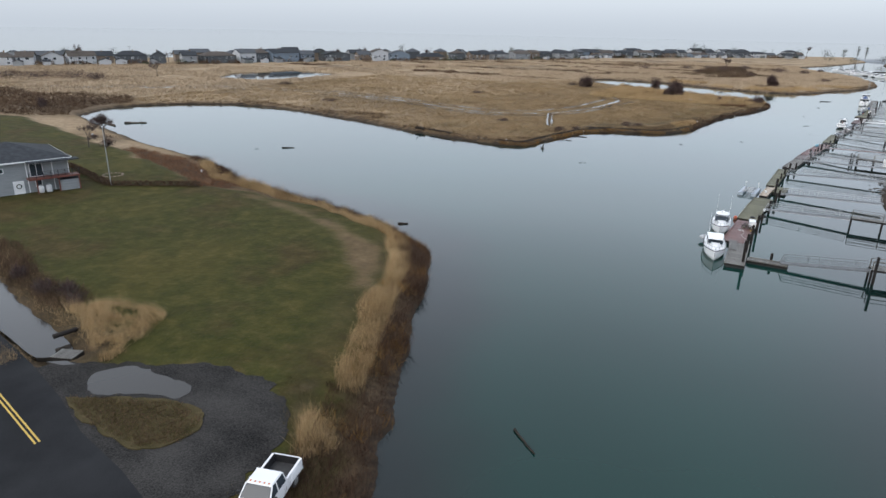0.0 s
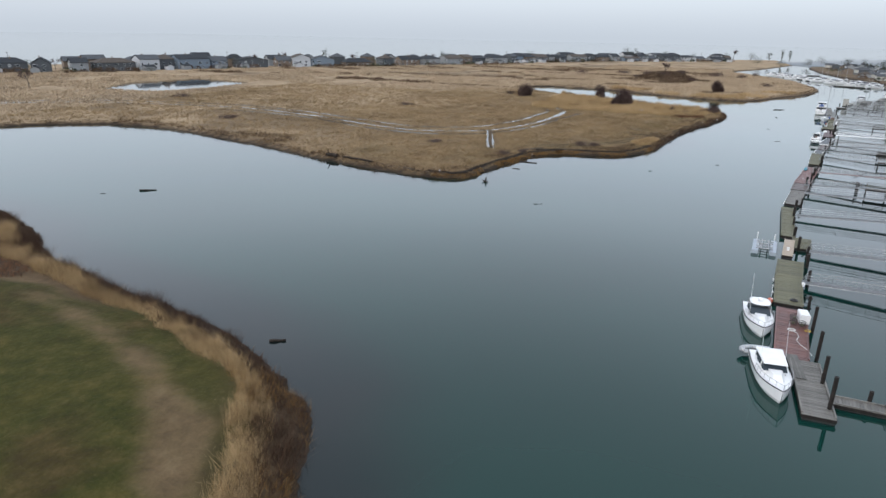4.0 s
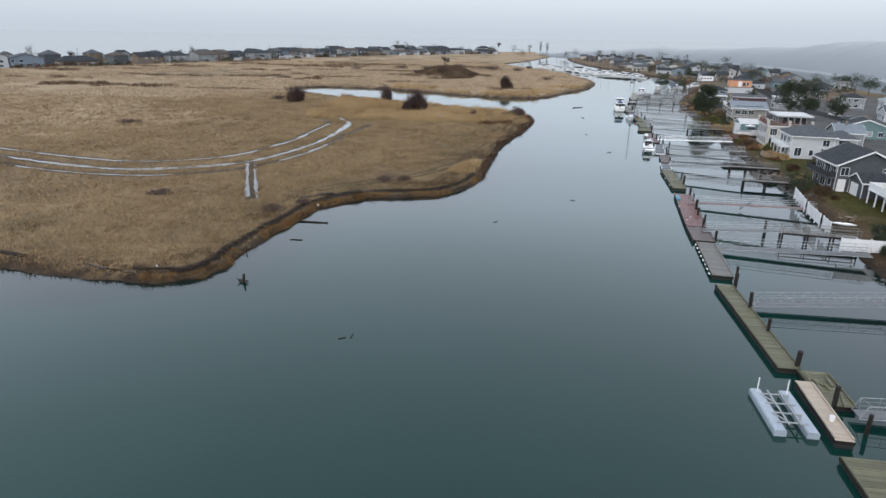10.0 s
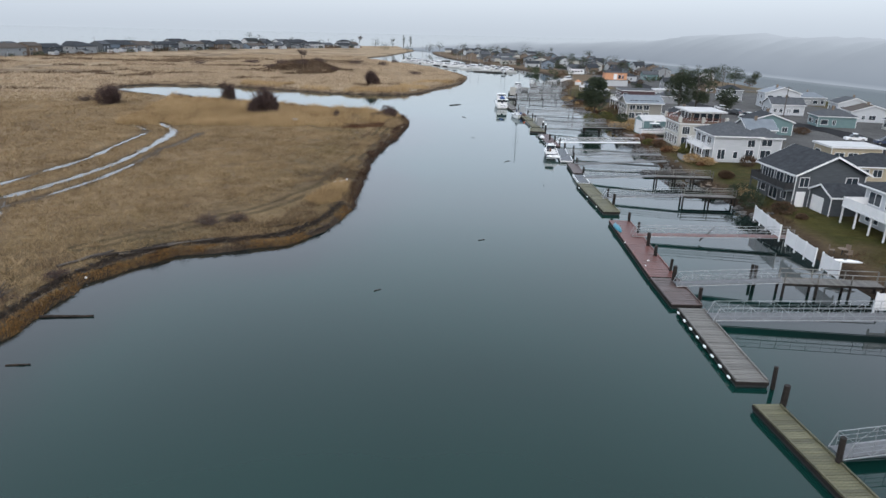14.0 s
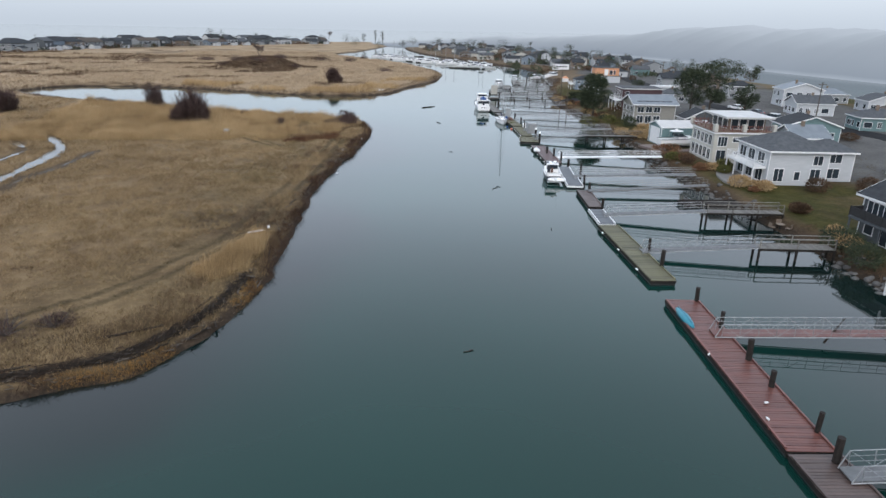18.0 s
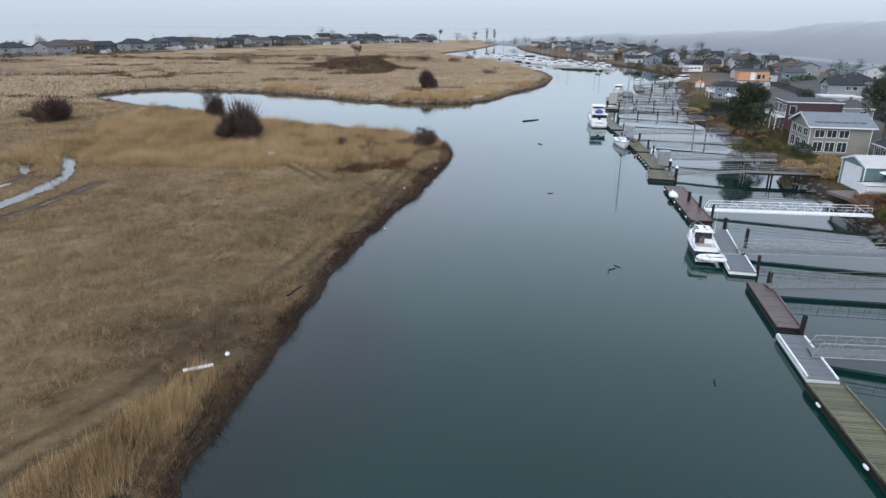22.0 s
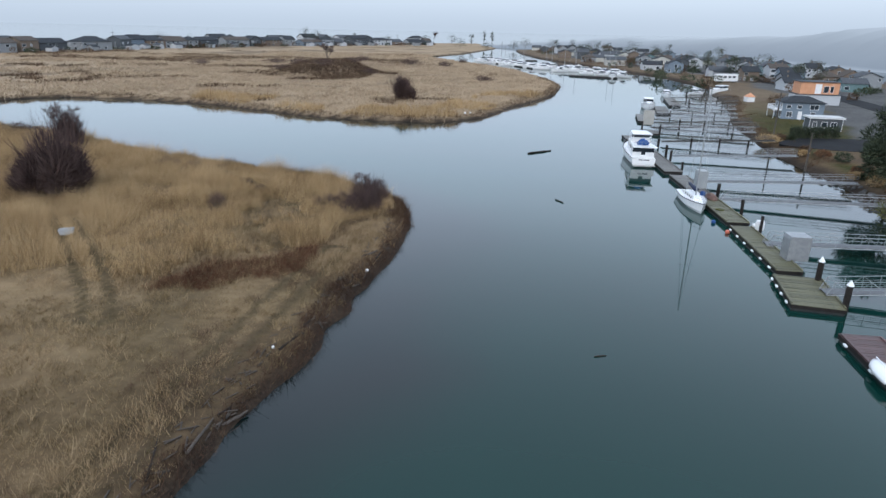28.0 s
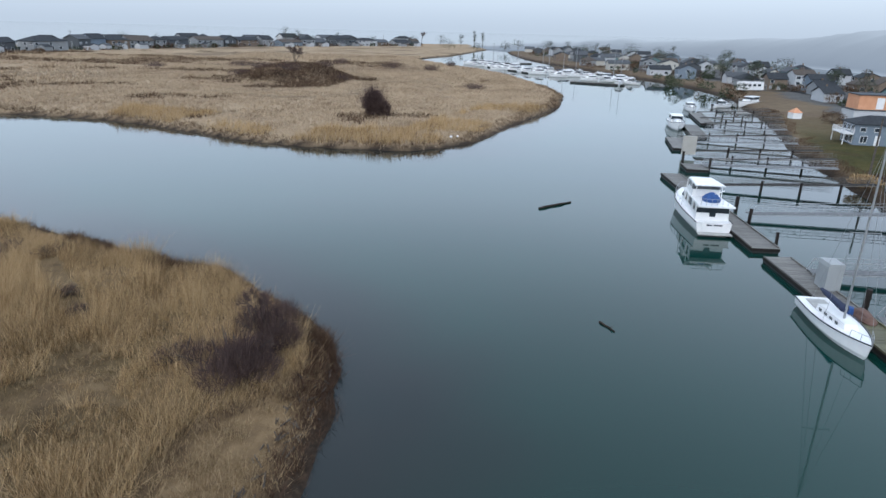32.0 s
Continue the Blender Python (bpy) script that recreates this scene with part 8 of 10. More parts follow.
plant("marsh_grass", scatter((-100, 52, 368, 560), 1.6, MARSH, 5, 0.4), FAR_BLADES, "low dry tan marsh grass beyond the creek", 0.25, 0.65, 0.09, 0.18, 0.5, 0.5)

plant("marsh_grass", scatter((-100, 52, 560, 700), 0.5, MARSH, 5, 0.6), FAR_BLADES, "dry meadow grass beyond the creek, paled for haze", 0.3, 0.8, 0.2, 0.4, 0.5, 0.5)
plant("marsh_grass", scatter((-330, -100, 330, 640), 0.45, lambda *z: MARSH(*z) & (wave(z[0], z[1], 22, 84) > -0.45), 5, 0.7), FAR_BLADES, "dry meadow grass before the beach houses, paled for haze", 0.3, 0.8, 0.2, 0.45, 0.5, 0.5)
plant("marsh_grass", scatter((-420, -215, 150, 330), 0.45, lambda *z: MARSH(*z) & (wave(z[0], z[1], 22, 84) > -0.45), 5, 0.7), FAR_BLADES, "dry meadow grass before the beach houses, paled for haze", 0.3, 0.8, 0.2, 0.45, 0.5, 0.5)
BANDS = lambda px, py, lawn, brush, mud, dw, de: (dw > 6) & (wave(px * 0.35 + py * 0.2, py, 16, 85) + 0.5 * wave(px, py, 9, 86) > 0.62)
plant("meadow_scrub", scatter((-330, 30, 370, 700), 0.5, BANDS, 6, 0.9), BRUSH_BLADES, "dark purple-brown scrub in streaks on the meadow", 0.4, 1.1, 0.15, 0.35, 0.5, 0.5)

TUSSOCK = lambda px, py, lawn, brush, mud, dw, de: (dw > 2.0) & (lawn < 0.3) & (mud < 0.4) & trail_clear(px, py) & path_clear(px, py) & (wave(px, py, 6, 89) + 0.6 * wave(px, py, 2.2, 91) > -0.1)
plant("tussocks", scatter((-62, -4, 160, 300), 1.1, TUSSOCK, 22, 0.13), TUSSOCK_BLADES, "paler knee-high tussocks scattered over the marsh", 0.3, 0.62, 0.012, 0.03, 0.5, 0.3)
plant("tussocks", scatter((-62, -4, 160, 300), 0.7, lambda *z: TUSSOCK(*z) & (wave(z[0], z[1], 5, 92) > 0), 16, 0.2), BRUSH_BLADES, "dark dead weeds scattered over the marsh", 0.15, 0.45, 0.012, 0.03, 0.6, 0.3)

# tall pale reeds in patches
REEDS = lambda px, py, lawn, brush, mud, dw, de: (dw > 1.6) & (mud < 0.5) & path_clear(px, py) & (inside_distance(px, py, np.array(REED_ZONE)) + 0.8 * wave(px, py, 3, 30) > 0) & (line_distance(px, py, [(-28, 314), (-23.4, 307.5), (-20.6, 303.5)]) > 0.9) & (wave(px, py, 9, 31) + 0.7 * wave(px, py, 3.0, 32) + 0.5 * wave(px, py, 1.3, 68) > -0.85)
plant("reeds", scatter((-75, -4, 273, 345), 10.0, REEDS, 10, 0.17), REED_BLADES, "tall golden dry reeds near the point", 0.6, 1.55, 0.014, 0.032, 0.36, 0.7, 41)
STRIP = lambda px, py, lawn, brush, mud, dw, de: (dw > 1.4) & (inside_distance(px, py, np.array([(-29.0, 207.5), (-27.0, 204.8), (-24.5, 207.5), (-23.0, 213), (-22.4, 219), (-24.2, 219.5), (-26.4, 213.5)])) + 0.6 * wave(px, py, 2, 34) > 0)
plant("reeds", scatter((-34, -18, 203, 222), 24.0, STRIP, 8, 0.16), REED_BLADES, "patch of tall pale reeds on the bank", 0.7, 1.5, 0.012, 0.028, 0.22, 0.3, 42)
THIN = lambda px, py, lawn, brush, mud, dw, de: (dw > 1.8) & (dw < 5.0) & (wave(px, py, 4, 29) > 0.1)
plant("reeds", scatter((-30, -3, 229, 290), 12.0, THIN, 6, 0.25), MARSH_BLADES, "longer tan grass along the bank", 0.3, 0.75, 0.016, 0.034, 0.5, 0.5, 46)
PARK_STRIP = lambda px, py, lawn, brush, mud, dw, de: (dw > 2.4) & (dw < 4.7 + 0.6 * wave(px, py, 5, 35)) & (wave(px, py, 4, 36) > 0.15 - 1.1 * (py > 34))
plant("reeds", scatter((-100, -12, 8, 98), 22.0, PARK_STRIP, 9, 0.16), REED_BLADES, "tall pale reeds along the park shore", 0.5, 1.3, 0.011, 0.026, 0.34, 0.6, 43)
DITCHSIDE = lambda px, py, lawn, brush, mud, dw, de: (inside_distance(px, py, np.array([(-56, 31.8), (-55, 35.2), (-50.5, 36.2), (-47.4, 35.6), (-45.2, 31.5), (-45, 28), (-47.6, 28.6), (-50, 30)])) + 0.5 * wave(px, py, 3, 37) > 0)
plant("reeds", scatter((-58, -43, 26, 38), 22.0, lambda *z: DITCHSIDE(*z) & (wave(z[0], z[1], 1.8, 69) > -0.35), 9, 0.16), REED_BLADES, "pale reeds beside the ditch", 0.4, 1.2, 0.012, 0.028, 0.34, 0.6, 44)
CREEKSIDE = lambda px, py, lawn, brush, mud, dw, de: (dw > 1.5) & (dw < 14) & (wave(px, py, 10, 38) > -0.1) & (py > 366)
plant("reeds", scatter((-60, 45, 366, 430), 3.5, CREEKSIDE, 5, 0.3), REED_BLADES, "pale reeds on the far creek bank", 0.6, 1.4, 0.06, 0.12, 0.25, 0.4, 45)

# dark brush along the banks
BANK = lambda px, py, lawn, brush, mud, dw, de: (dw > 0.0) & (dw < 1.0 + 0.6 * wave(px, py, 5, 39) + 0.9 * ramped(py, 255, 275)) & ((py > 204) | (wave(px, py, 4, 87) > 0.55))
plant("bank_brush", scatter((-60, 0, 150, 318), 18.0, BANK, 6, 0.2), BANK_BLADES, "dark red-brown brush along the marsh bank", 0.2, 0.75, 0.015, 0.035, 0.6, 0.4)
TRACK = lambda px, py, lawn, brush, mud, dw, de: (dw > 1) & (track_distance(px, py) < 0.45)
plant("track_grass", scatter((-60, -6, 186, 290), 26.0, TRACK, 4, 0.1), TRACK_BLADES, "short olive grass in the wheel tracks along the bank", 0.05, 0.16, 0.02, 0.045, 0.8)
INNER = lambda px, py, lawn, brush, mud, dw, de: (dw > 1.5) & (dw < 6.5) & (wave(px, py, 6, 27) + 0.5 * wave(px, py, 2.5, 28) > 0.25) & path_clear(px, py)
plant("bank_brush", scatter((-60, 0, 150, 300), 9.0, INNER, 5, 0.22), BRUSH_BLADES, "brown brush patches behind the marsh bank", 0.2, 0.7, 0.015, 0.04, 0.5, 0.4)
POINT = lambda px, py, lawn, brush, mud, dw, de: (dw > 0.0) & (dw < 2.4 + 1.3 * wave(px, py, 4, 26))
plant("bank_brush", scatter((-30, -2, 294, 326), 18.0, POINT, 6, 0.2), BANK_BLADES, "dark brown brush round the point", 0.25, 0.9, 0.015, 0.04, 0.5, 0.4)
plant("bank_brush", scatter((-200, -60, 148, 182), 4.0, lambda px, py, lawn, brush, mud, dw, de: (dw > 0.4) & (dw < 2.6 + 1.2 * wave(px, py, 5, 39)), 4, 0.3), BRUSH_BLADES, "dark bare brush along the marsh bank", 0.3, 0.8, 0.05, 0.1, 0.5, 0.4)
plant("bank_brush", scatter((-110, 52, 300, 500), 3.0, lambda px, py, lawn, brush, mud, dw, de: (dw > 0.4) & (dw < 2.6 + 1.2 * wave(px, py, 5, 39)), 4, 0.3), BRUSH_BLADES, "dark bare brush along the creek bank", 0.3, 0.8, 0.05, 0.1, 0.5, 0.4)
plant("bank_brush", scatter((-110, -12, 8, 100), 13.0, lambda px, py, lawn, brush, mud, dw, de: (dw > 0.0) & (dw < 3.2 + 1.0 * wave(px, py, 5, 46) + 2.2 * (py < 34)), 6, 0.2), BANK_BLADES, "dark bare brush along the park shore", 0.4, 1.2, 0.015, 0.04, 0.45, 0.6)
SEDGE = lambda px, py, lawn, brush, mud, dw, de: (dw > -0.1) & (dw < 1.15 + 0.3 * wave(px, py, 6, 47)) & (wave(px, py, 9, 48) > -0.35)
plant("shore_sedge", scatter((-62, -18, 148, 206), 32.0, SEDGE, 8, 0.18), SEDGE_BLADES, "orange-brown sedge at the waterline", 0.12, 0.4, 0.016, 0.04, 0.5)
plant("shore_sedge", scatter((-45, -12, 8, 75), 4.0, lambda px, py, lawn, brush, mud, dw, de: (dw > 0.2) & (dw < 4.4) & (wave(px, py, 3, 25) > -0.05), 6, 0.2), SEDGE_BLADES, "orange-brown sedge on the park bank", 0.4, 1.05, 0.02, 0.05, 0.5)
RUSSET = lambda px, py, lawn, brush, mud, dw, de: (inside_distance(px, py, np.array([(-21.7, 275), (-20.7, 281), (-17.1, 281.2), (-14.2, 283.2), (-12.0, 285.4), (-11.6, 283.0), (-12.6, 278.9), (-15.5, 276.5), (-19.0, 274.4)])) + 0.9 * wave(px, py, 2, 49) > 0)
plant("russet_brush", scatter((-26, -9, 272, 288), 26.0, RUSSET, 7, 0.2), RUSSET_DARK, "patch of dark russet brambles in the reeds", 0.25, 0.7, 0.012, 0.03, 0.7)
PATCH = lambda px, py, lawn, brush, mud, dw, de: inside_distance(px, py, np.array(BRUSH_PATCH)) + wave(px, py, 4, 9) > 0
plant("russet_brush", scatter((-132, -76, 70, 98), 7.0, PATCH, 4, 0.3), RED_BRUSH, "low russet brush beside the lawn", 0.2, 0.7, 0.03, 0.08, 0.5)
DITCH_BRUSH = lambda px, py, lawn, brush, mud, dw, de: (line_distance(px, py, [(-80, 39), (-68, 35), (-58, 33.4)]) < 1.8 + 0.6 * wave(px, py, 4, 50))
plant("ditch_brush", scatter((-84, -48, 26, 44), 16.0, DITCH_BRUSH, 5, 0.2), BRUSH_BLADES, "dark bushes beside the ditch", 0.3, 1.0, 0.015, 0.045, 0.4, 0.5)
DITCH_GRASS = lambda px, py, lawn, brush, mud, dw, de: (line_distance(px, py, DITCH) > 1.9) & (line_distance(px, py, DITCH) < 4.6 + 0.8 * wave(px, py, 3, 24)) & (px < -51)
plant("ditch_grass", scatter((-84, -48, 22, 44), 16.0, DITCH_GRASS, 4, 0.2), MARSH_BLADES, "rough tan grass on the ditch banks", 0.12, 0.4, 0.02, 0.05, 0.6, 0.5)
ISLAND = lambda px, py, lawn, brush, mud, dw, de: inside_distance(px, py, np.array([(-42.6, 22.8), (-39.6, 24.4), (-34.6, 26.4), (-31.7, 25.8), (-30.9, 23.3), (-32.9, 21.4), (-37.8, 21.5)])) > 0.1
isl = scatter((-43, -30, 21, 27), 70.0, ISLAND, 4, 0.12)
isl[:, 2] = 1.82
half_ = grow.random(len(isl)) < 0.5
plant("island_grass", isl[half_], BRUSH_BLADES, "rough brown grass on the gravel island", 0.08, 0.25, 0.02, 0.045, 0.7)
plant("island_grass", isl[~half_], LAWN_BLADES, "rough green grass on the gravel island", 0.08, 0.2, 0.02, 0.045, 0.7)
SCRUB = lambda px, py, lawn, brush, mud, dw, de: (brush > 0.4) & (dw > 3) & (lawn < 0.3)
plant("scrub", scatter((-330, -100, 100, 175), 1.4, SCRUB, 4, 0.4), BRUSH_BLADES, "dark scrub at the head of the inlet", 0.4, 1.0, 0.1, 0.2, 0.4, 0.4)
plant("scrub", scatter((-70, -10, 460, 530), 3.5, SCRUB, 4, 0.4), BRUSH_BLADES, "dark brambles covering the mound", 0.4, 1.2, 0.09, 0.18, 0.4, 0.4)
plant("scrub", scatter((-60, -18, 155, 200), 8.0, lambda px, py, lawn, brush, mud, dw, de: (brush > 0.35) & (dw > 2) & (wave(px, py, 6, 51) > 0), 5, 0.25), BRUSH_BLADES, "dark brambles near the marsh bank", 0.2, 0.7, 0.02, 0.05, 0.5, 0.4)
GREENS = lambda px, py, lawn, brush, mud, dw, de: (lawn > 0.5) & (dw > 5) & (inside_distance(px, py, np.array(LOT)) + 0.8 * wave(px, py, 1.2, 79) < 0.3) & (inside_distance(px, py, np.array([(-140, 56), (-90, 36), (-57, 26.3), (-49.6, 24.6), (-42.9, 22.7), (-26, 4), (-60, 9), (-140, 38)])) < -0.5) & (wave(px, py, 5, 52) > -0.5)
plant("lawn_tufts", scatter((-110, -18, 0, 95), 9.0, GREENS, 3, 0.2), LAWN_BLADES, "rough winter lawn tufts", 0.04, 0.11, 0.025, 0.06, 1.0)
VERGE_ROUGH = lambda px, py, lawn, brush, mud, dw, de: (inside_distance(px, py, np.array(PARK_VERGE)) + 1.2 * wave(px, py, 2.2, 73) > 0) & (inside_distance(px, py, np.array(LOT)) + 0.8 * wave(px, py, 1.2, 79) < 0.3) & (wave(px, py, 1.5, 83) > -0.2) & (dw > 2)
plant("verge_grass", scatter((-33, -17, 14, 37), 20.0, VERGE_ROUGH, 6, 0.16), TRACK_BLADES, "rough brown and olive grass between gravel and reeds", 0.08, 0.3, 0.014, 0.035, 0.7, 0.5)
YARD = lambda px, py, lawn, brush, mud, dw, de: (de > 2.5) & (lawn > 0.45)
plant("yard_grass", scatter((20, 80, 145, 400), 4.0, YARD, 3, 0.3), LAWN_BLADES, "patchy green yard grass", 0.05, 0.14, 0.04, 0.09, 0.9)
DRYBANK = lambda px, py, lawn, brush, mud, dw, de: (de > 0.8) & (de < 4.0 + 2 * wave(px, py, 6, 53)) & (wave(px, py, 8, 54) > -0.1)
plant("bank_weeds", scatter((18, 100, 140, 430), 6.0, DRYBANK, 4, 0.25), BRUSH_BLADES, "brown weeds on the yard bank", 0.15, 0.6, 0.03, 0.07, 0.5, 0.4)


# ---- trees and shrubs ----
def spray(n, centre, radii, length, width, outward=0.9, up=0.5):
    """Short tapering sprays spread through a lumpy ellipsoid, pointing outwards."""
    d = grow.normal(0, 1, (n, 3))
    d /= np.linalg.norm(d, axis=1)[:, None]
    r = grow.uniform(0.25, 1.0, n) ** 0.5
    lump = 1 + 0.22 * np.sin(5 * d[:, 0] + 3 * d[:, 1] + centre[0]) * np.cos(4 * d[:, 2] + centre[1])
    p = np.array(centre) + d * np.array(radii) * (r * lump)[:, None]
    way = d * outward + np.array([0, 0, up]) + grow.normal(0, 0.35, (n, 3))
    way /= np.linalg.norm(way, axis=1)[:, None]
    L = grow.uniform(0.6, 1.3, n)[:, None] * length
    side = np.cross(way, grow.normal(0, 1, (n, 3)))
    side /= np.linalg.norm(side, axis=1)[:, None]
    side *= width * grow.uniform(0.6, 1.2, n)[:, None]
    v = np.stack([p - side, p + side, p + way * L], 1).reshape(-1, 3)
    return v


def crown_part(name, verts, material, parent):
    return link_mesh(name, quick_mesh(name, verts, np.arange(len(verts)).reshape(-1, 3)), material, parent)


def limbs(bm, a, way, length, radius, depth, rnd, out):
    """Forking limbs; the ends are kept for the twigs."""
    b = a + way * length
    bar(bm, a, b, radius, 5 if depth > 1 else 4, radius * 0.62)
    out.append((a, b, depth))
    if depth == 0:
        return
    for _ in range(rnd.choice((2, 3, 3))):
        w = (way + Vector((rnd.gauss(0, 0.55), rnd.gauss(0, 0.55), rnd.gauss(0.12, 0.3)))).normalized()
        limbs(bm, a + (b - a) * rnd.uniform(0.6, 1.0), w, length * rnd.uniform(0.6, 0.85), radius * 0.6, depth - 1, rnd, out)


def bare_tree(x, y, height, label, seed, depth=5, twig=0.5, name="bare_tree", lean=0.0, z=None):
    rnd = random.Random(seed)
    t = thing(name, pose(x, y, ground_z(x, y) - 0.1 if z is None else z), label, "tree")
    bm, out = fresh(), []
    limbs(bm, Vector((0, 0, 0)), Vector((lean, 0, 1)).normalized(), height * 0.3, height * 0.022, depth, rnd, out)
    part("trunk", bm, BARK, t)
    ends = [(a, b) for a, b, d in out if d <= 1]
    n = len(ends) * 9
    pts = []
    for a, b in ends:
        for _ in range(9):
            p = a.lerp(b, rnd.random())
            w = (b - a).normalized() + Vector((rnd.gauss(0, 0.6), rnd.gauss(0, 0.6), rnd.gauss(0.1, 0.5)))
            w = w.normalized() * twig * rnd.uniform(0.5, 1.4) * height / 8
            s = w.cross(Vector((rnd.gauss(0, 1), rnd.gauss(0, 1), rnd.gauss(0, 1)))).normalized() * 0.018 * height / 8
            pts += [p - s, p + s, p + w]
    crown_part("crown", np.array([tuple(p) for p in pts]), TWIGS, t)
    return t


def twig_bush(x, y, wide, tall, label, n=1500, material=None, name="bush", z=None, fine=0.04, out=0.7, up=0.75):
    """A dense bare bush: many stems that fan out from the ground, with fine twigs."""
    t = thing(name, pose(x, y, ground_z(x, y) - 0.05 if z is None else z), label, "bush")
    rnd = random.Random(int(x * 31 + y * 17))
    bm = fresh()
    for _ in range(14):
        q, r = rnd.uniform(0, math.tau), rnd.uniform(0.1, 0.45) * wide
        bar(bm, (rnd.uniform(-0.3, 0.3), rnd.uniform(-0.3, 0.3), 0), (r * math.cos(q), r * math.sin(q), tall * rnd.uniform(0.4, 0.8)), 0.07, 5, 0.02)
    part("stem", bm, BARK, t)
    lobes = []
    for k in range(9):
        q, r, h_ = rnd.uniform(0, math.tau), wide * rnd.uniform(0.0, 0.34), rnd.uniform(0.55, 1.0)
        h_ *= 1.05 - 0.9 * r / wide
        lobes.append(spray(n // 9, (r * math.cos(q), r * math.sin(q), tall * h_ * 0.46), (wide * rnd.uniform(0.16, 0.26), wide * rnd.uniform(0.16, 0.26), tall * h_ * 0.5), tall * 0.2, fine, out, up))
    # a few long shoots stand clear of the mass
    lobes.append(spray(n // 25, (0, 0, tall * 0.5), (wide * 0.4, wide * 0.4, tall * 0.36), tall * 0.42, fine * 0.8, out * 0.7, up + 0.5))
    v = np.concatenate(lobes)
    v[:, 2] = np.maximum(v[:, 2], 0.02)
    crown_part("crown", v, material or TWIGS, t)
    return t


def evergreen(x, y, tall, wide, label, n=1600, kind="pine", name="evergreen_tree", z=None):
    """A trunk with limbs and a broken crown of needle sprays."""
    t = thing(name, pose(x, y, ground_z(x, y) - 0.1 if z is None else z), label, "tree")
    rnd = random.Random(int(x * 7 + y * 3))
    bm = fresh()
    bar(bm, (0, 0, 0), (rnd.uniform(-0.3, 0.3), rnd.uniform(-0.3, 0.3), tall * 0.92), tall * 0.022, 8, tall * 0.006)
    lobes = []
    for k in range(20 if kind == "pine" else 16):
        s = rnd.uniform(0.3, 0.97) if kind == "pine" else 0.12 + 0.85 * k / 16
        reach = wide / 2 * ((1 - (abs(s - 0.62) / 0.5) ** 2) if kind == "pine" else (1.05 - s)) * rnd.uniform(0.45, 0.95)
        q = rnd.uniform(0, math.tau)
        c = (reach * math.cos(q), reach * math.sin(q), tall * s)
        bar(bm, (0, 0, tall * max(s - 0.12, 0.1)), c, tall * 0.008, 5, 0.02)
        lobes.append((c, max(wide * (0.22 if kind == "pine" else 0.30 * (1.15 - s)), 0.4)))
    part("trunk", bm, BARK, t)
    n = int(n * (2.6 if y < 420 and x > 0 else 1.3))
    v = np.concatenate([spray(n // len(lobes), c, (r, r, r * 0.75), 0.34 + 0.022 * tall, 0.07, 0.8, 0.25) for c, r in lobes])
    crown_part("crown", v, LEAVES, t)
    return t


def leaf_bush(x, y, wide, tall, label, n=700, material=None, name="shrub", z=None):
    t = thing(name, pose(x, y, ground_z(x, y) - 0.05 if z is None else z), label, "shrub")
    bm = fresh()
    for k in range(5):
        bar(bm, (0, 0, 0), (wide * 0.25 * math.cos(k * 1.3), wide * 0.25 * math.sin(k * 1.3), tall * 0.6), 0.05, 5, 0.02)
    part("stem", bm, BARK, t)
    crown_part("crown", spray(n, (0, 0, tall * 0.5), (wide / 2, wide / 2, tall * 0.5), 0.3, 0.055, 0.8, 0.3), material or SHRUB_LEAVES, t)
    return t


twig_bush(-42.0, 301.8, 8.4, 7.2, "large dense dark purple-brown bush on the marsh", 13000, fine=0.045)
bare_tree(-55.6, 330.0, 7.5, "bare grey tree beside the creek", 3, 5, 0.8)
twig_bush(-55.6, 330.2, 6.0, 5.6, "thin grey bush beside the creek", 4000, fine=0.03)
twig_bush(-88.0, 325.5, 9.0, 6.0, "dense dark bush near the creek head", 6000)
twig_bush(-6.2, 402.5, 8.2, 6.2, "round dark bush on the far creek bank", 8000)
twig_bush(-9.4, 296.8, 6.4, 2.4, "dark bare bush at the point", 11000, fine=0.012, out=0.45, up=1.0)
twig_bush(-8.2, 300.6, 5.0, 2.9, "dark bare bush at the point", 7000, fine=0.014, out=0.45, up=1.0)
bare_tree(-8.8, 301.4, 3.9, "spindly bare shrub at the point", 8, 5, 0.8, name="bare_shrub")
for x, y, w_, h_ in ((-68.5, 34.6, 2.2, 1.6), (-62.0, 33.4, 2.6, 1.8), (-59.3, 34.2, 2.6, 1.9), (-56.6, 33.4, 2.2, 1.6)):
    twig_bush(x, y, w_, h_, "dark bare bush beside the ditch", 900, fine=0.03)
twig_bush(-23.0, 294.6, 2.3, 2.4, "small bare shrub among the reeds", 1100, fine=0.012, out=0.5, up=1.0)
for x, y, w_, h_ in ((-35.7, 316.4, 4.0, 1.6), (-32.0, 316.2, 4.2, 1.5), (-28.8, 315.6, 3.6, 1.3), (-23.2, 307.0, 2.4, 0.9), (-20.9, 304.0, 2.0, 0.8), (-12.6, 298.0, 3.0, 1.5), (-40.1, 197.7, 5.0, 1.5), (-37.0, 198.6, 3.5, 1.2), (-54.6, 176.2, 5.0, 1.5), (-51.4, 181.8, 3.0, 1.0)):
    twig_bush(x, y, w_, h_, "dark bare bramble thicket behind the bank", 1700, fine=0.013, out=0.5, up=0.9)
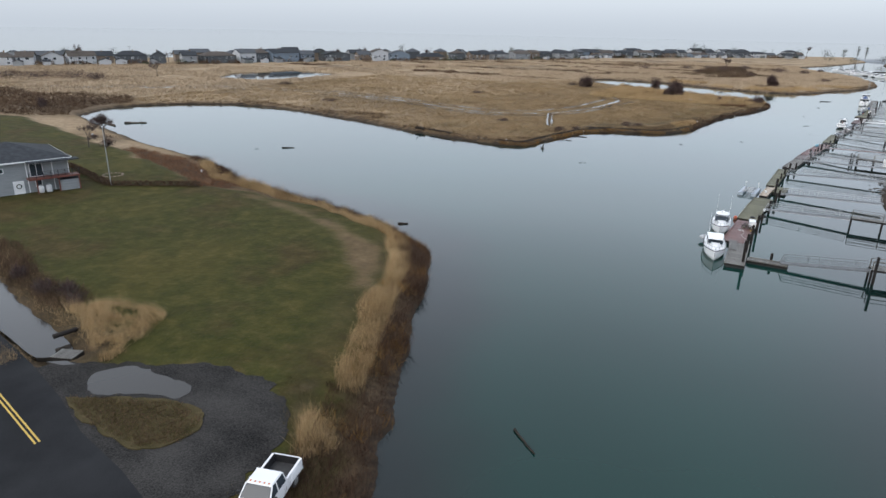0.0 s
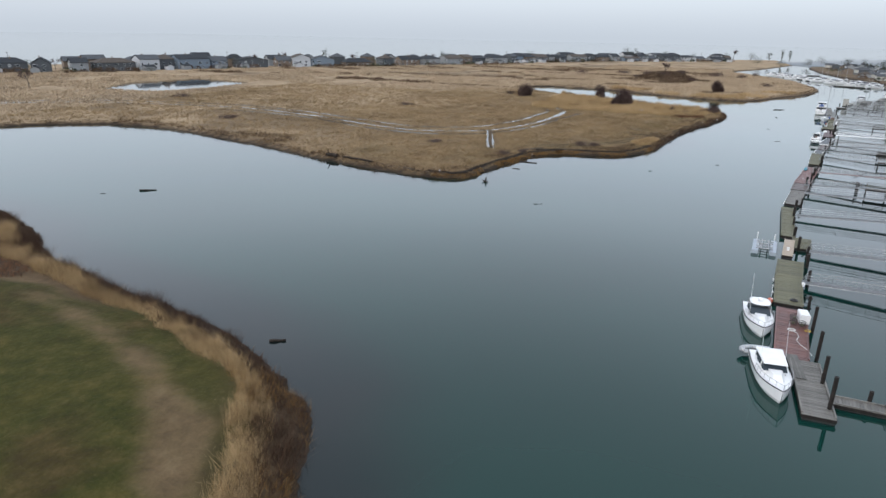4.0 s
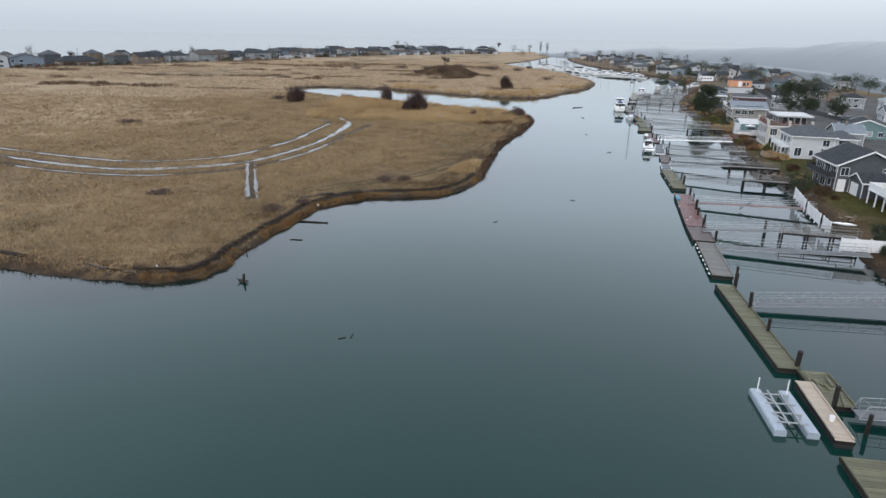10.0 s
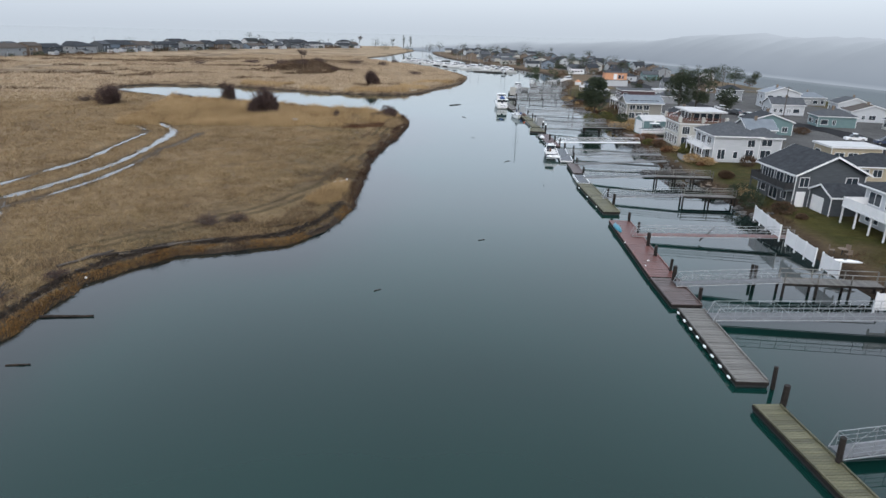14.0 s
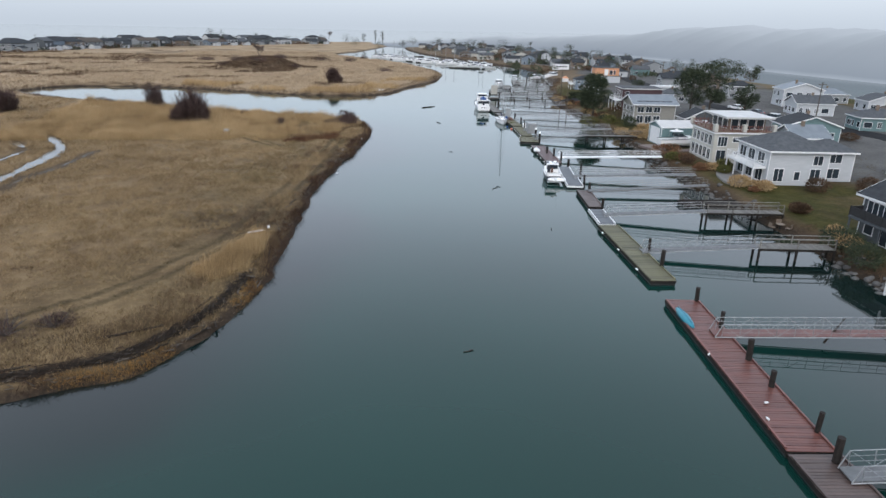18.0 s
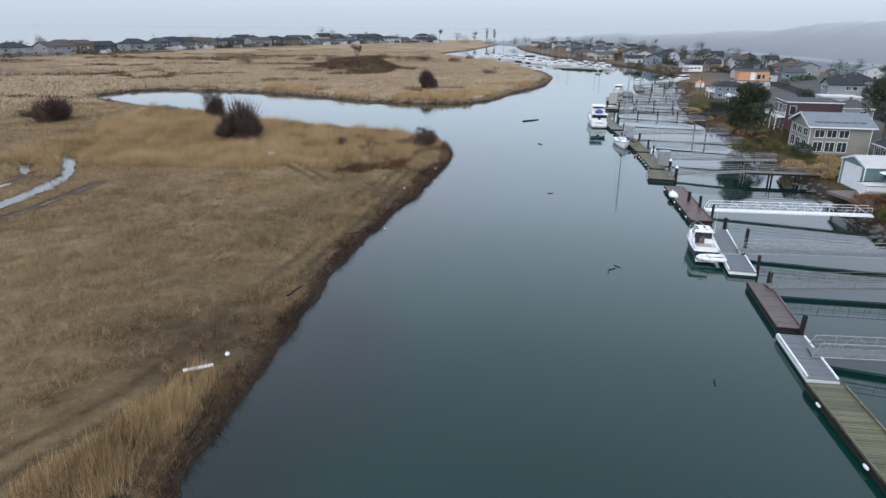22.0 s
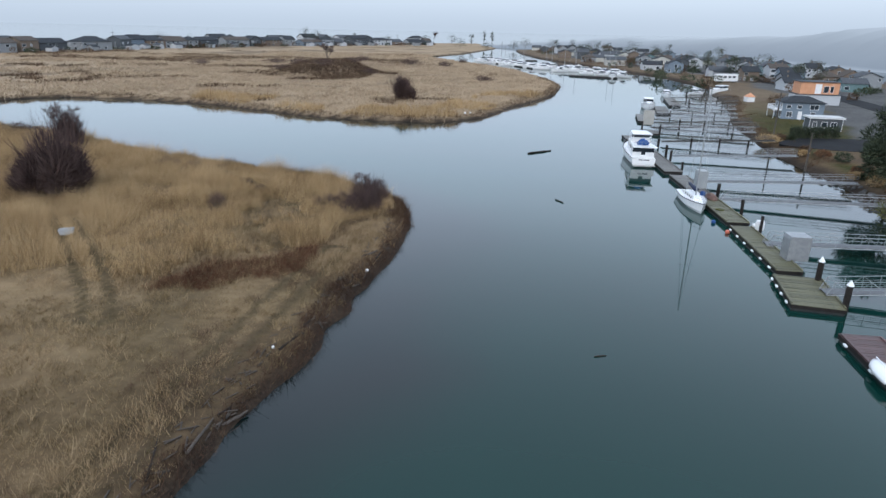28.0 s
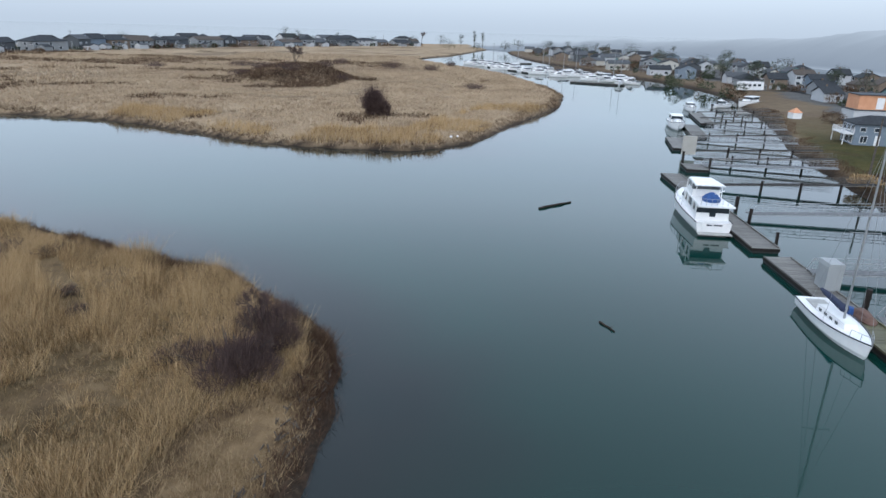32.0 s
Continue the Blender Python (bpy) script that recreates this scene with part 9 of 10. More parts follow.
for x, y, w_, h_ in ((-75.0, 184.0, 4.5, 1.0), (-97.0, 330.5, 6.0, 2.2), (-72.0, 345.0, 7.0, 1.8), (-24.0, 330.0, 0.1, 0.1)):
    if w_ > 1 and ground_z(x, y) > 0.3:
        twig_bush(x, y, w_, h_, "low dark bramble thicket near the bank", 900)
bare_tree(-38.0, 500.0, 9.0, "bare tree on the bramble mound", 12, 5, 0.8, z=4.6)
for x, y, w_, h_ in ((-28, 500, 14, 3.0), (-48, 494, 14, 3.2), (-38, 486, 12, 3.0), (-54, 488, 10, 2.4), (-20, 488, 9, 2.4), (22, 470, 10, 2.2), (-5, 560, 16, 4.5), (12, 552, 12, 3.6), (-30, 590, 14, 3.6), (-70, 560, 16, 3.4), (-100, 540, 12, 3.0), (24, 590, 8, 3.0), (-210, 240, 9, 1.6), (-120, 262, 8, 1.4), (-150, 196, 7, 1.4)):
    twig_bush(x, y, w_, h_, "dark bramble thicket on the marsh", 1300)
bare_tree(-128.5, 88.0, 8.2, "bare spreading tree beyond the lawn", 21, 6, 0.8)
bare_tree(-131.5, 86.0, 6.5, "bare spreading tree beyond the lawn", 23, 5, 0.8)
twig_bush(-131.0, 90.0, 4.0, 2.0, "low bare brush under a tree", 900)
twig_bush(-212.3, 125.3, 4.5, 4.2, "dark upright bush on the meadow", 900)
for x, y, w_, h_ in ((-330, 196, 20, 5), (-316, 204, 18, 5), (-300, 205, 12, 4.5), (-345, 190, 16, 4.5)):
    twig_bush(x, y, w_, h_, "dark purple thicket on the meadow", 1500)
bare_tree(-296, 238, 10, "bare grey tree on the meadow", 31, 5, 0.8)
for k in range(26):
    s = k / 25
    x, y = -116 + 19 * min(s * 2, 1) + 12 * max(s * 2 - 1, 0), 71.5 - 5.7 * min(s * 2, 1) + 7.5 * max(s * 2 - 1, 0)
    leaf_bush(x, y, 1.5, 0.85, "clipped dark hedge shrub across the lawn", 260, BRUSH_BLADES, name="hedge_shrub")

for k in range(30):
    x, y = grow.uniform(104, 185), grow.uniform(420, 800)
    if x < 195 - max(y - 640, 0) * 0.25:
        evergreen(x, y, grow.uniform(6, 11), grow.uniform(4, 8), "dark evergreen among the town houses", 450, z=1.2)

# waterfront yards
evergreen(54.6, 304.6, 10.5, 7.5, "broad dark pine on the bank", 4500)
evergreen(81.0, 302.5, 13.0, 8.0, "tall dark pine behind the houses", 2600)
evergreen(87.0, 303.0, 12.5, 8.0, "tall dark pine behind the houses", 2600)
evergreen(96.0, 301.0, 8.0, 5.5, "dark round evergreen by the street", 1500)
evergreen(79.0, 328.0, 7.0, 4.5, "dark evergreen behind the houses", 900)
for x, y, h_, w_ in ((150, 396, 9, 8), (159, 400, 9.5, 9), (168, 404, 9, 8), (182, 410, 7, 6), (103, 236, 5.5, 4), (97, 225, 5.0, 3.5), (118, 224, 9, 5), (140, 470, 8, 5), (128, 498, 9, 6), (146, 560, 9, 7), (118, 512, 7, 5), (132, 530, 10, 6)):
    evergreen(x, y, h_, w_, "dark evergreen among the town houses", 900)
for x, y, w_, h_, word, mat in ((50.5, 297, 5.0, 2.4, "yellow-green rounded shrub on the bank", SHRUB_LEAVES), (53.0, 292, 3.5, 2.0, "yellow-green rounded shrub on the bank", SHRUB_LEAVES), (58.5, 300, 4.0, 3.0, "dark reddish shrub by a house", BRUSH_BLADES), (47.5, 240.5, 2.2, 1.6, "yellow-green shrub by the cream house", SHRUB_LEAVES), (45.5, 237.5, 2.0, 1.2, "yellow-green shrub by the cream house", SHRUB_LEAVES), (42.6, 229.5, 3.4, 1.6, "dry tan ornamental grass by the bank", REED_BLADES), (44.0, 226.5, 2.6, 1.4, "dry tan ornamental grass by the bank", REED_BLADES), (51.0, 224.5, 3.0, 2.0, "dark bare shrub beside a white house", BRUSH_BLADES), (58.0, 223.0, 3.0, 2.2, "dark bare shrub beside a white house", BRUSH_BLADES), (36.0, 204.0, 4.5, 2.2, "dark evergreen shrub by the grey house", LEAVES), (34.5, 199.5, 3.6, 2.4, "dark evergreen shrub by the grey house", LEAVES), (36.0, 195.0, 3.0, 1.6, "brown shrub by the grey house", BRUSH_BLADES), (33.0, 208.0, 2.6, 1.4, "dark shrub on the bank", LEAVES), (31.5, 171.0, 3.0, 1.6, "dark evergreen shrub by the fence", LEAVES), (27.2, 162.3, 2.6, 1.5, "dark round evergreen shrub before a white fence", LEAVES), (34.0, 170.5, 2.6, 1.4, "brown shrub by the lawn", BRUSH_BLADES), (29.0, 166.5, 3.0, 1.5, "dark evergreen shrub on the lawn", LEAVES), (41.0, 216.0, 2.4, 1.2, "brown shrub on the bank", BRUSH_BLADES), (46.0, 255.5, 5.0, 1.6, "dark red-brown shrub on the bank", RED_BRUSH), (44.5, 250.0, 3.0, 1.2, "green shrub on the rocks", SHRUB_LEAVES), (50.0, 272.5, 4.0, 1.6, "dry tan grass clump on the bank", REED_BLADES), (54.5, 278.0, 4.0, 1.7, "dry tan grass clump on the bank", REED_BLADES), (49.5, 279.0, 3.5, 1.5, "dry tan grass clump on the bank", REED_BLADES), (61.0, 344.0, 4.0, 1.4, "dry tan grass clump on the bank", REED_BLADES), (93.0, 399.0, 5.0, 3.0, "dark bare shrub by the tent", BRUSH_BLADES), (55, 286, 3.5, 2.2, "dark evergreen shrub by a house", LEAVES), (87.0, 236.0, 5, 1.5, "low brown shrub by the street", BRUSH_BLADES), (92.0, 262.0, 4, 1.6, "low brown shrub by the street", BRUSH_BLADES)):
    leaf_bush(x, y, w_, h_, word, 1500, mat)
rnd = random.Random(17)
bank = spline(EAST_SHORE, 2.0)
bank = bank[(bank[:, 1] > 190) & (bank[:, 1] < 345)]
for k in range(34):
    p = bank[rnd.randrange(len(bank))]
    mat, word = rnd.choice(((BRUSH_BLADES, "brown bare shrub on the yard bank"), (BRUSH_BLADES, "brown bare shrub on the yard bank"), (REED_BLADES, "dry tan grass clump on the yard bank"), (LEAVES, "dark evergreen shrub on the yard bank"), (RED_BRUSH, "russet shrub on the yard bank")))
    w_ = rnd.uniform(1.2, 2.8)
    leaf_bush(p[0] + rnd.uniform(2.2, 5.5), p[1] + rnd.uniform(-1, 1), w_, w_ * rnd.uniform(0.4, 0.65), word, 700, mat)
for k in range(11):
    evergreen(65.6 + k * 0.88, 345.0 + k * 0.05, 2.2, 0.9, "narrow clipped conifer in a row by a shed", 120, "fir", "clipped_conifer")

# shrubs and hedges between the far houses
def thicket(name, spots, material, label):
    """Many far shrubs that no one could count, as one mesh."""
    v = np.concatenate([spray(int(60 + 26 * w_), (x, y, z_ + h_ * 0.45), (w_ / 2, w_ / 2, h_ * 0.5), 0.7, 0.16, 0.8, 0.3) for x, y, z_, w_, h_ in spots])
    tagged(link_mesh(name, quick_mesh(name, v, np.arange(len(v)).reshape(-1, 3)), material), label, "shrubs", kind="stuff")


rnd = random.Random(41)
row_spots = []
for k in range(150):
    q_ = rnd.uniform(5, row_at[-1] - 10)
    row_spots.append((np.interp(q_, row_at, ROW[:, 0]) + rnd.uniform(2, 20), np.interp(q_, row_at, ROW[:, 1]) + rnd.uniform(-16, -2), 1.0, rnd.uniform(3, 9), rnd.uniform(1.4, 3.8)))
thicket("strip_hedges", row_spots[:100], BRUSH_BLADES, "dark bare hedges along the beach houses")
thicket("strip_hedges", row_spots[100:], LEAVES, "dark evergreen hedges along the beach houses")
town_spots = [(rnd.uniform(96, 185), rnd.uniform(400, 800), 1.1, rnd.uniform(2.5, 6), rnd.uniform(1.2, 4.0)) for k in range(170)]
thicket("town_shrubs", town_spots[:90], BRUSH_BLADES, "bare brown shrubs among the town houses")
thicket("town_shrubs", town_spots[90:], LEAVES, "dark evergreen shrubs among the town houses")

# trees of the far strip
rnd = random.Random(64)
for k in range(26):
    q_ = rnd.uniform(20, row_at[-1] - 20)
    x, y = np.interp(q_, row_at, ROW[:, 0]) + rnd.uniform(-22, 12), np.interp(q_, row_at, ROW[:, 1]) + rnd.uniform(-10, 16)
    if k % 3:
        evergreen(x, y, rnd.uniform(6, 10), rnd.uniform(6, 11), "dark evergreen among the beach houses", 500, z=1.0)
    else:
        bare_tree(x, y, rnd.uniform(9, 13), "tall bare tree among the beach houses", 200 + k, 4, 0.9, z=1.0)
for x, y, h_, w_, word in ((-302, 500, 13, 8, "windswept pine among the beach houses"), (-240, 602, 12, 7, "dark evergreen among the beach houses"), (-230, 615, 8, 6, "dark evergreen among the beach houses"), (-330, 480, 7, 9, "dark evergreen among the beach houses"), (-318, 490, 6, 10, "dark evergreen among the beach houses"), (-104, 862, 15, 11, "pair of dark pines on the far strip"), (-94, 868, 14, 9, "pair of dark pines on the far strip"), (-62, 900, 11, 7, "dark pine on the far strip"), (-30, 925, 9, 9, "dark evergreen on the far strip"), (10, 960, 9, 9, "dark evergreen on the far strip"), (-420, 330, 6, 8, "dark evergreen among the beach houses"), (-280, 540, 6, 8, "dark evergreen among the beach houses"), (40, 985, 10, 12, "dark evergreen on the far strip"), (60, 960, 12, 6, "dark evergreen on the far strip"), (75, 970, 16, 4, "slim dark poplar on the far strip"), (84, 972, 15, 4, "slim dark poplar on the far strip"), (110, 900, 9, 12, "dark evergreen beyond the marina"), (90, 850, 8, 11, "dark evergreen beyond the marina"), (130, 860, 10, 14, "dark evergreen beyond the marina"), (150, 800, 9, 12, "dark evergreen beyond the marina"), (180, 780, 10, 14, "dark evergreen beyond the marina"), (60, 800, 7, 10, "dark evergreen beyond the marina"), (40, 850, 8, 12, "dark evergreen beyond the marina"), (130, 740, 8, 10, "dark evergreen beyond the marina"), (170, 700, 9, 10, "dark evergreen beyond the marina"), (200, 660, 9, 11, "dark evergreen beyond the marina")):
    evergreen(x, y, h_, w_, word, 800, z=1.0)
for x, y, h_ in ((-455, 300, 13), (-345, 500, 11), (-352, 470, 11), (-290, 520, 11), (20, 1000, 16)):
    bare_tree(x, y, h_, "tall bare tree among the beach houses", int(h_ * 10 + x), 5, 0.9, z=1.0)


# ---- driftwood, debris and stones ----
DRIFT = surface("silvered_driftwood", (0.042, 0.034, 0.028), (0.115, 0.096, 0.078), 2.0, 0.85, bump=0.4, stretch=(1, 1, 0.2))
WET_LOG = surface("wet_dark_log", (0.013, 0.010, 0.008), (0.042, 0.032, 0.025), 2.0, 0.8, bump=0.4, spec=0.2)
STONE = surface("dark_riprap_stone", (0.06, 0.058, 0.056), (0.17, 0.165, 0.16), 1.5, 0.85, bump=0.5, random_tone=0.3)


def log(x, y, a, L, r, z, label, material=None, tilt=0.0, stub=True):
    t = thing("log", pose(x, y, z, 0, 90 + tilt, a), label, "log", "drift logs")
    rnd = random.Random(int(x * 91 + y * 7))
    bm = fresh()
    rings = []
    for k in range(7):
        s = k / 6
        cx, cy = rnd.uniform(-1, 1) * r * 0.3, rnd.uniform(-1, 1) * r * 0.3
        rr = r * (1 - 0.35 * s) * rnd.uniform(0.9, 1.1)
        rings.append([(cx + rr * math.cos(q), cy + rr * math.sin(q), L * (s - 0.5)) for q in np.linspace(0, math.tau, 9, endpoint=False)])
    loft(bm, rings)
    if stub:
        bar(bm, (0, 0, L * 0.2), (-r * 2.5, r * 1.5, L * 0.27), r * 0.3, 5, r * 0.12)
    part("trunk", bm, material or WET_LOG, t)
    return t


FLOATING = "dark waterlogged log floating in the channel"
log(17.6, 335.4, 33, 5.2, 0.15, 0.1, FLOATING, stub=False)
log(14.0, 304.0, -68, 1.6, 0.09, 0.06, FLOATING)
log(-46.9, 77.6, 30, 1.5, 0.16, 0.08, FLOATING, stub=False)
log(-102.8, 117.0, 35, 2.8, 0.18, 0.08, FLOATING, stub=False)
log(-12.1, 36.5, -42, 3.0, 0.1, 0.07, FLOATING)
log(-48.1, 174.3, -5, 4.4, 0.14, 0.07, FLOATING, stub=False)
log(-48.5, 166.0, -4, 1.7, 0.08, 0.04, FLOATING, stub=False)
log(-170.5, 118.5, 165, 9.0, 0.3, 0.15, "long drift log at the head of the inlet", DRIFT)
log(-166.0, 124.0, 40, 6.0, 0.3, 0.15, "long drift log at the head of the inlet", DRIFT)
for x, y, a in ((8.6, 238.2, 20), (9.2, 238.9, 120), (8.0, 237.6, 70), (8.4, 266.7, 10), (9.3, 218.0, 70), (-7.7, 191.0, 12), (-21.4, 176.9, 30), (-37.2, 138.0, 25), (-36.4, 138.5, 80), (-108, 112, 30)):
    log(x, y, a, 0.8, 0.05, 0.03, "short dark drift branch floating in the channel")
# drift along the marsh bank
rnd = random.Random(99)
shore_line = spline(MARSH_SHORE, 2.0)
for k in range(70):
    i = rnd.randrange(4, len(shore_line) - 20)
    p, q = shore_line[i], shore_line[i + 1]
    way = (q - p) / np.linalg.norm(q - p)
    inward = np.array([-way[1], way[0]])
    o = rnd.uniform(0.3, 1.8)
    x, y = p + inward * o
    h0 = ground_z(x, y)
    if h0 < -0.15:
        continue
    log(x, y, math.degrees(math.atan2(way[1], way[0])) + rnd.gauss(0, 22), rnd.uniform(0.7, 3.2), rnd.uniform(0.04, 0.11), max(h0, 0) + 0.08, "weathered drift log stranded along the marsh bank", rnd.choice((DRIFT, WET_LOG, WET_LOG)), stub=rnd.random() < 0.4)
for x, y, a, L, r, mat in ((-24.5, 204.6, 86, 3.2, 0.1, DRIFT), (-23.0, 206.2, 80, 2.4, 0.08, DRIFT), (-27.2, 200.6, 65, 3.0, 0.08, WET_LOG), (-31.5, 196.6, 20, 4.5, 0.13, WET_LOG), (-50.3, 186.5, 50, 6.0, 0.16, DRIFT), (-45.0, 189.2, 32, 6.0, 0.15, DRIFT), (-43.5, 190.6, 22, 5.0, 0.12, WET_LOG), (-41.0, 191.3, 18, 5.0, 0.14, DRIFT), (-38.5, 192.3, 15, 4.0, 0.12, WET_LOG), (-46.8, 188.2, 25, 8.0, 0.22, WET_LOG), (-60.2, 151.9, 5, 6.0, 0.16, WET_LOG), (-68.0, 152.4, 160, 3.4, 0.15, DRIFT), (-82.0, 155.8, 165, 9.0, 0.3, WET_LOG), (-89.3, 157.4, 170, 3.0, 0.5, WET_LOG)):
    log(x, y, a, L, r, max(ground_z(x, y), 0.0) + r * 0.7, "weathered drift log stranded along the marsh bank", mat)
sn = thing("snag", pose(-50.5, 150.6, -0.5), "dark upright root snag standing in the water", "snag")
bm = fresh()
rnd = random.Random(4)
for k in range(9):
    q = rnd.uniform(0, math.tau)
    bar(bm, (0, 0, rnd.uniform(0.3, 0.8)), (rnd.uniform(0.3, 0.8) * math.cos(q), rnd.uniform(0.3, 0.8) * math.sin(q), rnd.uniform(0.55, 1.35)), 0.11, 6, 0.03)
bar(bm, (0, 0, 0), (0.15, 0.1, 1.5), 0.2, 7, 0.08)
part("root", bm, WET_LOG, sn)
bd = thing("stranded_board", pose(-24.0, 218.8, ground_z(-24.0, 218.8) + 0.3, 0, 0, 22), "white painted board lying on the marsh grass", "board")
bm = fresh()
box(bm, -0.9, 0.9, -0.14, 0.14, 0.0, 0.1)
part("plank", bm, WHITE_PAINT, bd)
for x, y, r in ((-22.8, 221.0, 0.16), (-13.6, 251.0, 0.1), (-49.2, 182.6, 0.12), (-7.0, 279.9, 0.14), (-11.7, 266.5, 0.1), (-61.0, 152.6, 0.14), (8.4, 377.0, 0.25), (9.6, 377.4, 0.25), (-150.0, 99.5, 0.3), (-96.0, 84.5, 0.25)):
    ball("white_float", x, y, max(ground_z(x, y), 0) + r * 0.7, r, WHITE_PAINT, "stray white float washed onto the bank", "float")
sg = thing("bait_box", pose(-33.5, 286.1, ground_z(-33.5, 286.1) + 0.35, 0, 0, 15), "pale grey plastic tub lying in the reeds", "tub")
sg.scale = (0.65, 0.65, 0.65)
bm = fresh()
loft(bm, [[(w * sx, 0.6 * w * sy, z) for sx, sy in ((-1, -1), (1, -1), (1, 1), (-1, 1))] for z, w in ((0.0, 0.75), (0.75, 0.9), (0.74, 0.84), (0.1, 0.7))])
part("shell", bm, GREY_RUBBER, sg)

# rock armour of the yards
stone_bm = fresh()
bmesh.ops.create_icosphere(stone_bm, subdivisions=1, radius=1.0)
base_v = np.array([v.co[:] for v in stone_bm.verts])
base_f = np.array([[v.index for v in f.verts] for f in stone_bm.faces])
stone_bm.free()
east_line = spline(EAST_SHORE, 1.5)
sv, sf = [], []
rng2 = np.random.default_rng(8)
for k in range(1500):
    i = rng2.integers(10, len(east_line) - 2)
    p = east_line[i] + rng2.normal(0, 0.9, 2)
    if not (140 < p[1] < 320) or wave(np.array([p[0]]), np.array([p[1]]), 14, 60)[0] < -0.25:
        continue
    s = rng2.uniform(0.15, 0.5)
    jit = base_v * rng2.uniform(0.75, 1.2, base_v.shape) * s * np.array([1, 1, 0.7]) + np.array([p[0], p[1], max(ground_z(p[0], p[1]), -0.1)])
    sf.append(base_f + len(sv) * len(base_v))
    sv.append(jit)
tagged(link_mesh("rock_armour", quick_mesh("rock_armour", np.concatenate(sv), np.concatenate(sf)), STONE), "dark rough stones along the yard bank", "rocks", kind="stuff")
# debris line on the near marsh bank
dv, df = [], []
marsh_line = spline(MARSH_SHORE, 1.0)
for k in range(2600):
    i = rng2.integers(10, len(marsh_line) - 30)
    p, q = marsh_line[i], marsh_line[i + 1]
    way = (q - p) / (np.linalg.norm(q - p) + 1e-6)
    c = p + np.array([-way[1], way[0]]) * rng2.uniform(0.5, 2.2)
    z = ground_z(c[0], c[1]) if k % 3 == 0 else 0.35
    L, r = rng2.uniform(0.2, 1.1), rng2.uniform(0.02, 0.05)
    a = math.atan2(way[1], way[0]) + rng2.normal(0, 0.6)
    d = np.array([math.cos(a), math.sin(a), rng2.normal(0, 0.1)]) * L / 2
    n_ = np.array([-math.sin(a), math.cos(a), 0]) * r
    o = np.array([c[0], c[1], max(z, 0.05) + 0.06])
    u = np.array([0, 0, r * 1.4])
    dv.append(np.array([o - d - n_, o - d + n_, o - d + u, o + d - n_, o + d + n_, o + d + u]))
    df.append(np.array([[0, 1, 4, 3], [1, 2, 5, 4], [2, 0, 3, 5]]) + 6 * (len(dv) - 1))
# a thick dark wrack of sticks behind the sedge on the south bank of the marsh
south = marsh_line[(marsh_line[:, 1] > 150) & (marsh_line[:, 1] < 208) & (marsh_line[:, 0] > -62)]
kv, kf = [], []
for k in range(3200):
    i = rng2.integers(0, len(south) - 1)
    p, q = south[i], south[i + 1]
    way = (q - p) / (np.linalg.norm(q - p) + 1e-6)
    c = p + np.array([-way[1], way[0]]) * np.clip(rng2.normal(1.75, 0.32), 0.8, 2.8) + way * rng2.uniform(-0.5, 0.5)
    L, r = rng2.uniform(0.2, 1.3) * rng2.uniform(0.2, 1), rng2.uniform(0.012, 0.04)
    a = math.atan2(way[1], way[0]) + rng2.normal(0, 0.5)
    d = np.array([math.cos(a), math.sin(a), rng2.normal(0, 0.12)]) * L / 2
    n_ = np.array([-math.sin(a), math.cos(a), 0]) * r
    o = np.array([c[0], c[1], 0.74 + rng2.uniform(0.0, 0.18)])
    u = np.array([0, 0, r * 1.4])
    kv.append(np.array([o - d - n_, o - d + n_, o - d + u, o + d - n_, o + d + n_, o + d + u]))
    kf.append(np.array([[0, 1, 4, 3], [1, 2, 5, 4], [2, 0, 3, 5]]) + 6 * (len(kv) - 1))
tagged(link_mesh("wrack_line", quick_mesh("wrack_line", np.concatenate(kv), np.concatenate(kf)), WET_LOG), "thick dark line of wet sticks along the bank", "debris", kind="stuff")
tagged(link_mesh("drift_debris", quick_mesh("drift_debris", np.concatenate(dv), np.concatenate(df)), DRIFT), "small sticks and wrack along the marsh bank", "debris", kind="stuff")

# ---- yard furniture, poles, lamps ----
def table_set(x, y, a):
    t = thing("garden_table", pose(x, y, ground_z(x, y)), "small round patio table on the lawn", "table")
    bm = fresh()
    bar(bm, (0, 0, 0.68), (0, 0, 0.73), 0.5, 14)
    part("tabletop", bm, SIDING_BROWN, t)
    bm = fresh()
    bar(bm, (0, 0, -0.05), (0, 0, 0.68), 0.05, 6)
    part("pedestal", bm, BLACK, t)
    for k in range(3):
        c = thing("garden_chair", pose(x + 1.0 * math.cos(k * 2.1 + a), y + 1.0 * math.sin(k * 2.1 + a), ground_z(x, y), 0, 0, math.degrees(k * 2.1 + a) + 90), "low garden chair round the patio table", "chair", "garden chairs")
        bm = fresh()
        box(bm, -0.28, 0.28, -0.28, 0.28, 0.38, 0.43)
        part("seat", bm, SIDING_BROWN, c)
        bm = fresh()
        box(bm, -0.28, 0.28, -0.33, -0.285, 0.4, 0.95)
        part("backrest", bm, SIDING_BROWN, c)
        for lx in (-0.24, 0.24):
            for ly in (-0.24, 0.24):
                bm = fresh()
                bar(bm, (lx, ly, -0.05), (lx, ly, 0.38), 0.025, 5)
                part("leg", bm, BLACK, c)


